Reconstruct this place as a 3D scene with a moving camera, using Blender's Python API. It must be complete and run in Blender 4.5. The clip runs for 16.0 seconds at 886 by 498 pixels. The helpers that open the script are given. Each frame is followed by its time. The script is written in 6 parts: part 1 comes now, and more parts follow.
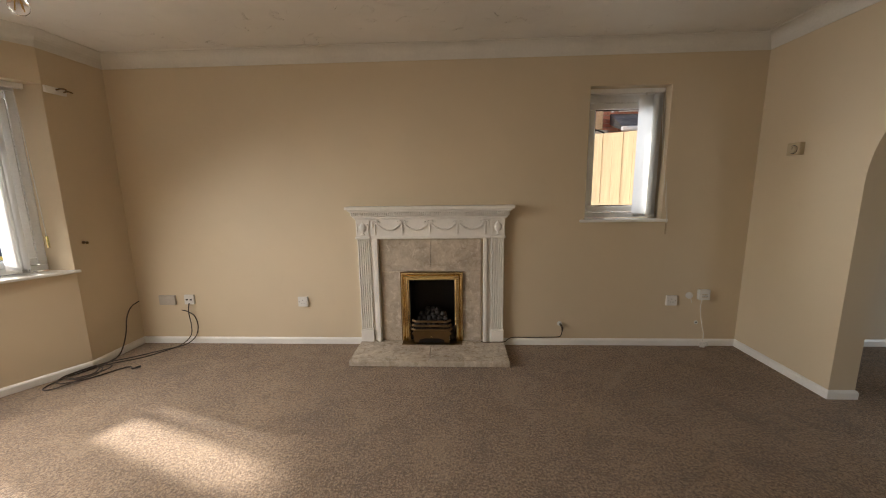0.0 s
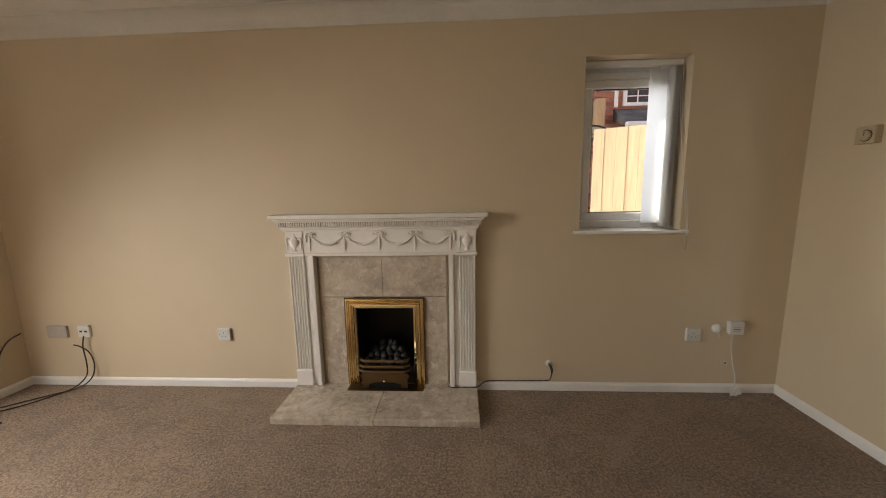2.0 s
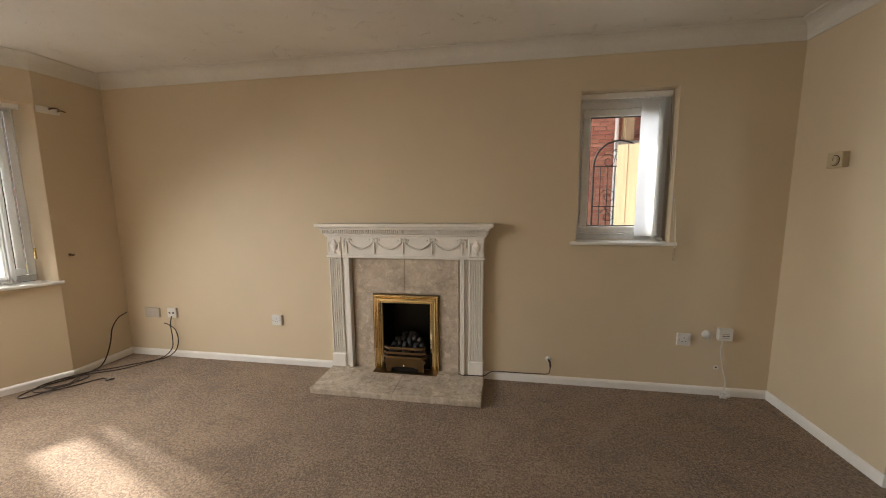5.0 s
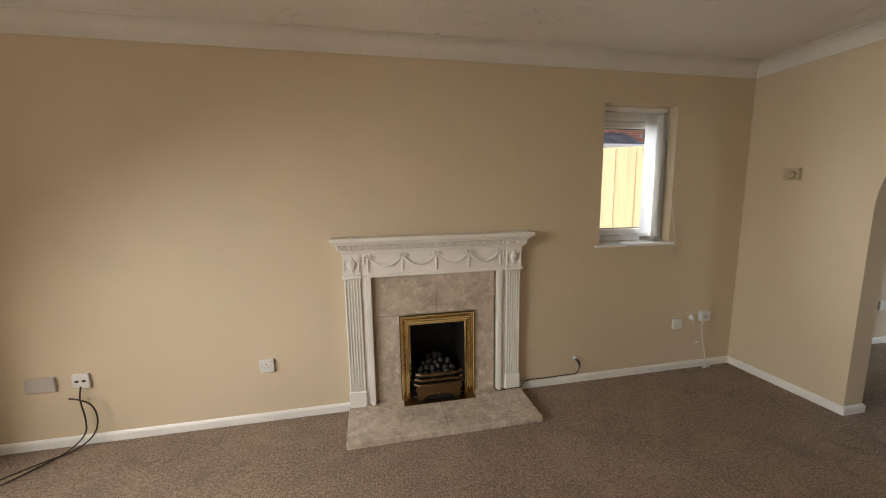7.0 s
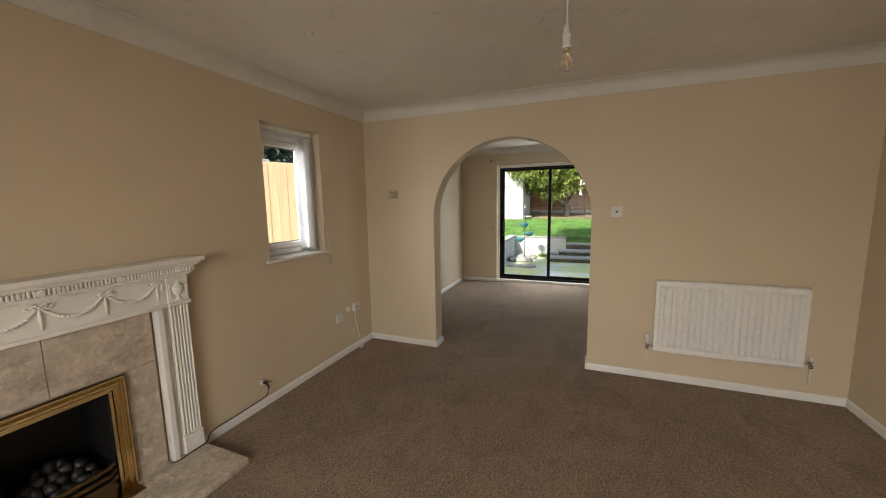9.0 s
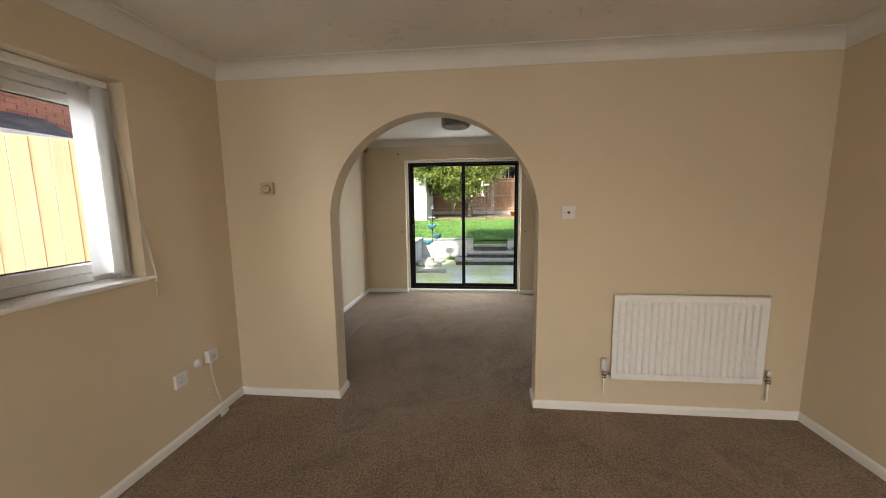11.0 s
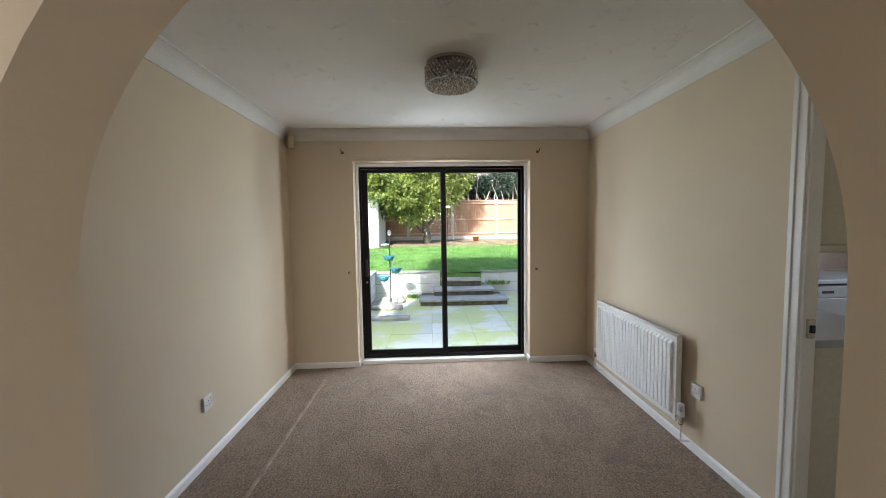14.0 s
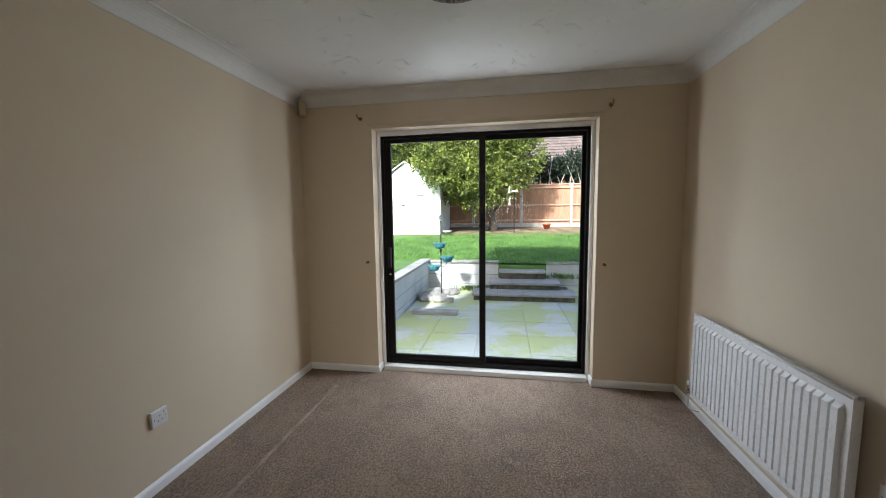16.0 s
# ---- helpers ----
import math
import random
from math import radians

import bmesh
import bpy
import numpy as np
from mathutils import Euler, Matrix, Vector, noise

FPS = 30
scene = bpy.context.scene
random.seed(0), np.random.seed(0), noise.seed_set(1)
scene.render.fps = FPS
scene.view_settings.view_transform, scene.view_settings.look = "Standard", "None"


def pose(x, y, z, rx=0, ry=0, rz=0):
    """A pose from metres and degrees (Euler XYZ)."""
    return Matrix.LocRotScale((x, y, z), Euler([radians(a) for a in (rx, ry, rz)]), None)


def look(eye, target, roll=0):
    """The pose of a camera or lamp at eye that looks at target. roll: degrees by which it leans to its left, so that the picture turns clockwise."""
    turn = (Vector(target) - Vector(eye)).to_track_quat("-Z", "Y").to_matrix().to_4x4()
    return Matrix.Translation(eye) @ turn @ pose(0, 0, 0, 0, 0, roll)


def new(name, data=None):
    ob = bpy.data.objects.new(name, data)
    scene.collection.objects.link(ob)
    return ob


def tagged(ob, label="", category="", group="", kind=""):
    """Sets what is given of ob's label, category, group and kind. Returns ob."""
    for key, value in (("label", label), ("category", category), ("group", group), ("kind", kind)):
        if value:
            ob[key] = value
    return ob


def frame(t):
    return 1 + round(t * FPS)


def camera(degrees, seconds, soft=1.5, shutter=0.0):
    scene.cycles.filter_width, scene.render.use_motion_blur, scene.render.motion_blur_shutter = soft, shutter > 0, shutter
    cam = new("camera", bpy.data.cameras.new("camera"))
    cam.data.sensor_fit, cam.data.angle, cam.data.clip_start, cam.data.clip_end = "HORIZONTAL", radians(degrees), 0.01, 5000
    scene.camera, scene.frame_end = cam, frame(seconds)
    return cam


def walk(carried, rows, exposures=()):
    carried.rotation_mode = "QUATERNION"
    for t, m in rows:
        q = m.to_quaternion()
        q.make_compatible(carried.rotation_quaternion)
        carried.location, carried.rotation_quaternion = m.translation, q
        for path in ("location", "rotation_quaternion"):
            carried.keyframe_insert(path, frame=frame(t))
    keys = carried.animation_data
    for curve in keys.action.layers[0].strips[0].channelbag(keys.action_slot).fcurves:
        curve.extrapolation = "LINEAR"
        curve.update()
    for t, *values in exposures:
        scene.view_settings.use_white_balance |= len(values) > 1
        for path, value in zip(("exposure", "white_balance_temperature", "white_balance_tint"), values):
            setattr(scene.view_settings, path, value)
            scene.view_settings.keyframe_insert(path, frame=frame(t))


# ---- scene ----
cam = camera(102.0, 16.0, soft=1.0)
PATH = [
    (0, (0.119, 0.15, 1.326), (0.031, 2.121, 0.997), -0.8),
    (0.5, (0.124, 0.348, 1.317), (0.031, 2.321, 1.002), -0.9),
    (1, (0.134, 0.488, 1.327), (0.047, 2.461, 1.015), -0.9),
    (1.5, (0.273, 0.645, 1.313), (0.172, 2.62, 1.012), -1.0),
    (2, (0.405, 0.822, 1.317), (0.297, 2.795, 1.007), -1.0),
    (2.5, (0.462, 0.936, 1.292), (0.348, 2.908, 0.978), -0.9),
    (3, (0.546, 0.911, 1.297), (0.417, 2.882, 0.984), -0.9),
    (3.2, (0.581, 0.869, 1.302), (0.455, 2.841, 0.992), -0.9),
    (5.3, (0.62, 0.354, 1.38), (0.282, 2.309, 1.122), -0.4),
    (5.5, (0.46, 0.306, 1.405), (0.152, 2.264, 1.139), -0.4),
    (6, (0.082, 0.371, 1.335), (-0.147, 2.344, 1.099), -0.4),
    (6.5, (-0.267, 0.558, 1.374), (-0.277, 2.542, 1.118), -0.7),
    (7, (-0.533, 0.715, 1.439), (-0.143, 2.655, 1.153), -0.9),
    (7.5, (-0.661, 0.942, 1.439), (0.329, 2.661, 1.185), -0.9),
    (8, (-0.789, 0.977, 1.454), (0.622, 2.373, 1.212), -0.8),
    (8.5, (-0.895, 0.934, 1.492), (0.766, 2.017, 1.229), -1.0),
    (9, (-0.832, 0.905, 1.479), (1.006, 1.649, 1.219), -1.0),
    (9.2, (-0.771, 0.888, 1.492), (1.106, 1.526, 1.223), -0.9),
    (11.3, (0.182, 1.345, 1.454), (2.163, 1.482, 1.22), -0.7),
    (11.5, (0.328, 1.404, 1.462), (2.316, 1.486, 1.25), -0.7),
    (12, (0.641, 1.596, 1.471), (2.631, 1.626, 1.276), -0.5),
    (12.5, (0.947, 1.749, 1.471), (2.936, 1.67, 1.279), -0.7),
    (13, (1.283, 1.75, 1.458), (3.274, 1.641, 1.302), -0.7),
    (13.5, (1.622, 1.702, 1.465), (3.615, 1.615, 1.324), -0.8),
    (14, (1.915, 1.684, 1.446), (3.909, 1.611, 1.316), -0.9),
    (14.5, (2.154, 1.564, 1.411), (4.149, 1.487, 1.285), -0.9),
    (15, (2.346, 1.364, 1.39), (4.341, 1.341, 1.252), -0.8),
    (15.5, (2.519, 1.295, 1.38), (4.51, 1.351, 1.198), -0.7),
    (16, (2.657, 1.345, 1.388), (4.618, 1.684, 1.195), -0.7),
]
walk(cam, [(t, look(eye, target, roll)) for t, eye, target, roll in PATH],
     [(0.0, 1.47, 6450, 10), (3.0, 1.47, 6450, 10), (6.0, 1.68, 6350, 9), (7.5, 1.66, 6300, 9), (9.0, 1.55, 6450, 10), (11.5, 1.83, 6450, 11), (13.0, 1.82, 6120, 11), (14.0, 2.03, 5870, 11), (15.0, 1.70, 5870, 12), (16.0, 1.52, 5850, 12)])

# ---- world, sun, exposure ----
SUN_DIR = Vector((0.95, -0.32, -0.72)).normalized()     # the way the light travels
world = bpy.data.worlds.new("sky")
scene.world = world
world.use_nodes = True
wn = world.node_tree.nodes
sky = wn.new("ShaderNodeTexSky")
sky.sky_type = 'NISHITA'
sky.sun_disc = False
sky.sun_elevation = math.asin(-SUN_DIR.z)
sky.sun_rotation = math.atan2(-SUN_DIR.x, -SUN_DIR.y)
sky.air_density, sky.dust_density, sky.ozone_density = 1.0, 2.5, 0.8
wn["Background"].inputs["Strength"].default_value = 0.15
world.node_tree.links.new(sky.outputs[0], wn["Background"].inputs["Color"])

sun = new("sun", bpy.data.lights.new("sun", 'SUN'))
sun.data.energy, sun.data.angle, sun.data.color = 5.0, radians(3.2), (1.0, 0.95, 0.87)
sun.matrix_world = look((0, 0, 8), Vector((0, 0, 8)) + SUN_DIR)


# added unseen lamps that boost daylight at the bay's front lights, the patio doors, the side window and the kitchen
# window
def fill_light(name, at, target, w, h, watts, colour):
    l = new(name, bpy.data.lights.new(name, 'AREA'))
    l.data.shape, l.data.size, l.data.size_y = 'RECTANGLE', w, h
    l.data.energy, l.data.color = watts, colour
    l.matrix_world = look(at, target)
    return l


fill_light("bay_fill", (-3.00, 1.12, 1.45), (-1.60, 1.12, 0.10), 1.6, 1.15, 21.0, (1.0, 0.95, 0.88)).data.spread = radians(140)
# added lamps outside, hidden over and beside the doors, to lift the dining room
fill_light("patio_fill", (6.15, 1.545, 2.50), (3.9, 1.545, 0.6), 2.7, 0.5, 29.0, (0.93, 0.97, 1.0))
for y, ty in ((2.72, 0.6), (0.37, 2.5)):
    fill_light("patio_fill", (6.12, y, 1.20), (4.6, ty, 1.55), 0.42, 1.7, 11.0, (0.93, 0.97, 1.0))
# two added lamps, out of sight outside, that brighten the window reveals
fill_light("side_reveal_fill", (0.78, 3.80, 1.95), (1.72, 3.16, 1.50), 0.6, 0.9, 9.0, (0.95, 0.97, 1.0))
fill_light("splay_reveal_fill", (-3.55, 2.95, 2.40), (-2.80, 2.50, 1.35), 0.6, 0.3, 22.0, (0.97, 0.97, 1.0))
# added lamp to lift the kitchen, set at an assumed window
fill_light("kitchen_fill", (4.15, -2.93, 1.55), (4.0, 0.0, 1.2), 1.0, 0.9, 5.0, (0.93, 0.97, 1.0))


# ---- mesh helpers ----
def link_mesh(name, bm, material, smooth=False):
    me = bpy.data.meshes.new(name)
    bmesh.ops.recalc_face_normals(bm, faces=bm.faces)
    if smooth:
        for f in bm.faces:
            f.smooth = True
    bm.to_mesh(me)
    bm.free()
    if material:
        me.materials.append(material)
    return new(name, me)


def part(name, bm, material, parent, label="", smooth=False):
    ob = link_mesh(name, bm, material, smooth)
    ob.parent = parent
    if parent.data is None:
        ob.matrix_parent_inverse = parent.matrix_basis.inverted()
    if label:
        ob["label"] = label
    return ob


def thing(name, at, label, category, group="", kind=""):
    e = new(name)
    e.matrix_basis = Matrix.Translation(at)
    e.empty_display_size = 0.1
    return tagged(e, label, category, group, kind)


def single(name, bm, material, label, category="", group="", kind="", smooth=False):
    return tagged(link_mesh(name, bm, material, smooth), label, category, group, kind)


def box(bm, x0, x1, y0, y1, z0, z1, bevel=0.0, m=None, segments=1):
    vs = [bm.verts.new((x, y, z)) for x in (x0, x1) for y in (y0, y1) for z in (z0, z1)]
    quads = ((0, 1, 3, 2), (4, 6, 7, 5), (0, 4, 5, 1), (2, 3, 7, 6), (0, 2, 6, 4), (1, 5, 7, 3))
    fs = [bm.faces.new([vs[i] for i in q]) for q in quads]
    if bevel > 0:
        es = list({e for f in fs for e in f.edges})
        r = bmesh.ops.bevel(bm, geom=es, offset=bevel, segments=segments, affect='EDGES', profile=0.5)
        vs = list({v for v in r["verts"]} | {v for v in vs if v.is_valid})
    if m is not None:
        for v in vs:
            if v.is_valid:
                v.co = m @ v.co
    return bm


def B(*a, **k):
    return box(bmesh.new(), *a, **k)


def extrude_poly(bm, pts, vec):
    """A prism from a closed ring of 3D points, along vec."""
    vec = Vector(vec)
    a = [bm.verts.new(p) for p in pts]
    b = [bm.verts.new(Vector(p) + vec) for p in pts]
    bm.faces.new(a)
    bm.faces.new(b[::-1])
    n = len(a)
    for i in range(n):
        bm.faces.new((a[i], b[i], b[(i + 1) % n], a[(i + 1) % n]))
    return bm


def tube(bm, pts, r, seg=8, close=True):
    pts = [Vector(p) for p in pts]
    rings = []
    side = None
    for i, p in enumerate(pts):
        d = (pts[min(i + 1, len(pts) - 1)] - pts[max(i - 1, 0)]).normalized()
        if side is None:
            side = d.orthogonal().normalized()
        side = (side - d * side.dot(d)).normalized()
        up = d.cross(side)
        rr = r[i] if isinstance(r, (list, tuple)) else r
        rings.append([bm.verts.new(p + rr * (math.cos(a) * side + math.sin(a) * up)) for a in (2 * math.pi * k / seg for k in range(seg))])
    for a, b in zip(rings, rings[1:]):
        for k in range(seg):
            bm.faces.new((a[k], a[(k + 1) % seg], b[(k + 1) % seg], b[k]))
    if close:
        bm.faces.new(rings[0][::-1])
        bm.faces.new(rings[-1])
    return bm


def lathe(bm, profile, at, axis=(0, 0, 1), seg=24):
    """profile: (radius, height along the axis) rows."""
    axis = Vector(axis).normalized()
    u = axis.orthogonal().normalized()
    w = axis.cross(u)
    at = Vector(at)
    rings = []
    for r, h in profile:
        if r < 1e-5:
            rings.append([bm.verts.new(at + axis * h)])
        else:
            rings.append([bm.verts.new(at + axis * h + r * (math.cos(a) * u + math.sin(a) * w)) for a in (2 * math.pi * k / seg for k in range(seg))])
    for a, b in zip(rings, rings[1:]):
        for k in range(seg):
            k2 = (k + 1) % seg
            if len(a) == 1 and len(b) > 1:
                bm.faces.new((a[0], b[k2], b[k]))
            elif len(b) == 1 and len(a) > 1:
                bm.faces.new((a[k], a[k2], b[0]))
            elif len(a) > 1:
                bm.faces.new((a[k], a[k2], b[k2], b[k]))
    for ring, rev in ((rings[0], True), (rings[-1], False)):
        if len(ring) > 1:
            bm.faces.new(ring[::-1] if rev else ring)
    return bm


def curve_pts(ctrl, n=8):
    """Catmull-Rom through control points."""
    c = [Vector(p) for p in ctrl]
    c = [2 * c[0] - c[1]] + c + [2 * c[-1] - c[-2]]
    out = []
    for i in range(1, len(c) - 2):
        for k in range(n):
            t = k / n
            out.append(0.5 * (2 * c[i] + (c[i + 1] - c[i - 1]) * t + (2 * c[i - 1] - 5 * c[i] + 4 * c[i + 1] - c[i + 2]) * t * t
                              + (3 * c[i] - c[i - 1] - 3 * c[i + 1] + c[i + 2]) * t ** 3))
    return out + [c[-2]]


# ---- materials ----
def shader(name, rough=0.6, metal=0.0):
    m = bpy.data.materials.new(name)
    m.use_nodes = True
    n = m.node_tree.nodes
    b = n["Principled BSDF"]
    b.inputs["Roughness"].default_value, b.inputs["Metallic"].default_value = rough, metal
    return m, n, m.node_tree.links, b


def mix_rgb(n, l, fac, a, b, mode='MIX'):
    x = n.new("ShaderNodeMix")
    x.data_type, x.blend_type = 'RGBA', mode
    for sock, v in ((x.inputs[0], fac), (x.inputs[6], a), (x.inputs[7], b)):
        if isinstance(v, (int, float)):
            sock.default_value = v
        elif isinstance(v, tuple):
            sock.default_value = (*v, 1)
        else:
            l.new(v, sock)
    return x.outputs[2]


def noise_tex(n, l, scale, detail=4, rough=0.6, coords=None, stretch=None, distort=0.0):
    tc = n.new("ShaderNodeNewGeometry")
    src = coords or tc.outputs["Position"]
    if stretch:
        mp = n.new("ShaderNodeMapping")
        mp.inputs["Scale"].default_value = stretch
        l.new(src, mp.inputs[0])
        src = mp.outputs[0]
    t = n.new("ShaderNodeTexNoise")
    t.inputs["Scale"].default_value, t.inputs["Detail"].default_value = scale, detail
    t.inputs["Roughness"].default_value, t.inputs["Distortion"].default_value = rough, distort
    l.new(src, t.inputs["Vector"])
    return t.outputs["Fac"]


def ramp(n, l, src, lo, hi, a=0.0, b=1.0):
    r = n.new("ShaderNodeMapRange")
    r.inputs[1].default_value, r.inputs[2].default_value, r.inputs[3].default_value, r.inputs[4].default_value = lo, hi, a, b
    l.new(src, r.inputs[0])
    return r.outputs[0]


def bump(n, l, b, src, dist, strength=0.5, prev=None):
    x = n.new("ShaderNodeBump")
    x.inputs["Distance"].default_value, x.inputs["Strength"].default_value = dist, strength
    l.new(src, x.inputs["Height"])
    if prev is not None:
        l.new(prev, x.inputs["Normal"])
    l.new(x.outputs[0], b.inputs["Normal"])
    return x.outputs[0]


def plain(name, colour, rough=0.5, metal=0.0, vary=0.12, coarse=3.0, fine=60.0, bump_d=0.0, fine_vary=0.06, stretch=None, random_obj=0.0, dirt=None):
    """Paint, plastic, metal, wood and the like: a colour with variation at two scales, and fine relief."""
    m, n, l, b = shader(name, rough, metal)
    c1 = noise_tex(n, l, coarse, 4, 0.6, stretch=stretch)
    c2 = noise_tex(n, l, fine, 3, 0.6, stretch=stretch)
    dark = tuple(max(0, c * (1 - 2 * vary)) for c in colour)
    lite = tuple(min(1, c * (1 + vary)) for c in colour)
    col = mix_rgb(n, l, ramp(n, l, c1, 0.3, 0.7), dark if dirt is None else dirt, lite)
    col = mix_rgb(n, l, ramp(n, l, c2, 0.3, 0.7, 0.0, fine_vary * 4), col, tuple(c * 0.6 for c in colour))
    if random_obj:
        oi = n.new("ShaderNodeObjectInfo")
        col = mix_rgb(n, l, ramp(n, l, oi.outputs["Random"], 0, 1, 0, random_obj), col, tuple(c * 0.45 for c in colour))
    l.new(col, b.inputs["Base Color"])
    l.new(ramp(n, l, c2, 0.3, 0.7, max(0.03, rough - 0.07), min(1, rough + 0.07)), b.inputs["Roughness"])
    if bump_d:
        bump(n, l, b, c2, bump_d, 0.6)
    return m


def wall_paint(name, colour):
    m, n, l, b = shader(name, 0.62)
    big = noise_tex(n, l, 0.9, 4, 0.6)
    mid = noise_tex(n, l, 7.0, 5, 0.65)
    fine = noise_tex(n, l, 240.0, 3, 0.6)
    col = mix_rgb(n, l, ramp(n, l, big, 0.3, 0.7), tuple(c * 0.95 for c in colour), tuple(min(1, c * 1.03) for c in colour))
    col = mix_rgb(n, l, ramp(n, l, mid, 0.62, 0.8, 0, 0.22), col, tuple(c * f for c, f in zip(colour, (0.86, 0.83, 0.78))))
    l.new(col, b.inputs["Base Color"])
    p = bump(n, l, b, mid, 0.004, 0.25)
    bump(n, l, b, fine, 0.0006, 0.5, p)
    return m


def carpet_mat():
    m, n, l, b = shader("carpet", 0.95)
    big = noise_tex(n, l, 1.5, 5, 0.62, distort=0.6)
    trod = noise_tex(n, l, 3.2, 7, 0.72, distort=1.2)
    brush = noise_tex(n, l, 4.0, 6, 0.68, stretch=(0.6, 1.5, 1), distort=0.8)
    clump = noise_tex(n, l, 30.0, 4, 0.75)
    tuft = noise_tex(n, l, 80.0, 3, 0.9)
    col = mix_rgb(n, l, ramp(n, l, big, 0.34, 0.66), (0.239, 0.153, 0.091), (0.346, 0.231, 0.142))
    col = mix_rgb(n, l, ramp(n, l, brush, 0.46, 0.60, 0.0, 0.40), col, (0.162, 0.101, 0.060))
    col = mix_rgb(n, l, ramp(n, l, clump, 0.42, 0.60, 0.0, 0.6), col, (0.135, 0.083, 0.048))
    col = mix_rgb(n, l, ramp(n, l, tuft, 0.51, 0.60, 0.0, 0.9), col, (0.449, 0.321, 0.211))
    col = mix_rgb(n, l, ramp(n, l, tuft, 0.48, 0.38, 0.0, 0.9), col, (0.085, 0.051, 0.029))
    col = mix_rgb(n, l, ramp(n, l, trod, 0.51, 0.64, 0.0, 0.45), col, (0.104, 0.069, 0.046))
    col = mix_rgb(n, l, ramp(n, l, trod, 0.46, 0.34, 0.0, 0.30), col, (0.412, 0.304, 0.202))
    spot = noise_tex(n, l, 7.0, 2, 0.5)
    col = mix_rgb(n, l, ramp(n, l, spot, 0.70, 0.75, 0, 0.35), col, (0.072, 0.045, 0.028))
    l.new(col, b.inputs["Base Color"])
    b.inputs["Sheen Weight"].default_value = 0.2
    b.inputs["Sheen Roughness"].default_value = 0.6
    p = bump(n, l, b, brush, 0.02, 0.3)
    p = bump(n, l, b, clump, 0.007, 0.7, p)
    bump(n, l, b, tuft, 0.012, 1.0, p)
    return m


def ceiling_mat():
    m, n, l, b = shader("ceiling_artex", 0.75)
    sw = noise_tex(n, l, 5.5, 6, 0.62, distort=2.2)
    fine = noise_tex(n, l, 45.0, 4, 0.7)
    col = mix_rgb(n, l, ramp(n, l, noise_tex(n, l, 1.1, 4), 0.3, 0.7), (0.70, 0.68, 0.64), (0.79, 0.775, 0.74))
    l.new(col, b.inputs["Base Color"])
    ridge = ramp(n, l, sw, 0.62, 0.68)
    p = bump(n, l, b, ridge, 0.013, 0.65)
    bump(n, l, b, fine, 0.002, 0.4, p)
    return m


def marble_mat():
    m, n, l, b = shader("marble", 0.28)
    a = noise_tex(n, l, 7.0, 8, 0.7, distort=0.6)
    c = noise_tex(n, l, 19.0, 7, 0.72, distort=0.8)
    col = mix_rgb(n, l, ramp(n, l, a, 0.35, 0.62), (0.36, 0.30, 0.235), (0.56, 0.485, 0.39))
    col = mix_rgb(n, l, ramp(n, l, c, 0.54, 0.64, 0, 0.6), col, (0.74, 0.675, 0.58))
    col = mix_rgb(n, l, ramp(n, l, noise_tex(n, l, 11, 7, 0.75, distort=1.0), 0.58, 0.65, 0, 0.55), col, (0.23, 0.17, 0.125))
    l.new(col, b.inputs["Base Color"])
    l.new(ramp(n, l, c, 0.3, 0.7, 0.2, 0.4), b.inputs["Roughness"])
    return m


def brick_mat(name="brick_red"):
    m, n, l, b = shader(name, 0.9)
    oi = n.new("ShaderNodeObjectInfo")
    gi = n.new("ShaderNodeNewGeometry")
    add = n.new("ShaderNodeMath")
    add.operation = 'ADD'
    l.new(oi.outputs["Random"], add.inputs[0])
    l.new(gi.outputs["Random Per Island"], add.inputs[1])
    fr = n.new("ShaderNodeMath")
    fr.operation = 'FRACT'
    l.new(add.outputs[0], fr.inputs[0])
    col = mix_rgb(n, l, fr.outputs[0], (0.36, 0.145, 0.105), (0.55, 0.27, 0.19))
    col = mix_rgb(n, l, ramp(n, l, noise_tex(n, l, 40, 5), 0.45, 0.7, 0, 0.5), col, (0.24, 0.085, 0.06))
    l.new(col, b.inputs["Base Color"])
    bump(n, l, b, noise_tex(n, l, 120, 4), 0.003, 0.7)
    return m


def slab_mat():
    """Grey concrete paving under patches of yellow-green algae, with dark specks."""
    m, n, l, b = shader("patio_slab", 0.85)
    grain = noise_tex(n, l, 55.0, 5, 0.7)
    algae = noise_tex(n, l, 1.5, 6, 0.68, distort=0.5)
    stain = noise_tex(n, l, 6.0, 6, 0.7, distort=0.8)
    oi = n.new("ShaderNodeObjectInfo")
    col = mix_rgb(n, l, ramp(n, l, oi.outputs["Random"], 0, 1), (0.43, 0.44, 0.42), (0.56, 0.565, 0.54))
    col = mix_rgb(n, l, ramp(n, l, algae, 0.42, 0.54, 0.05, 0.85), col, (0.44, 0.47, 0.17))
    col = mix_rgb(n, l, ramp(n, l, stain, 0.58, 0.70, 0, 0.5), col, (0.24, 0.25, 0.18))
    col = mix_rgb(n, l, ramp(n, l, grain, 0.56, 0.68, 0, 0.45), col, (0.22, 0.22, 0.20))
    l.new(col, b.inputs["Base Color"])
    bump(n, l, b, grain, 0.003, 0.6)
    return m


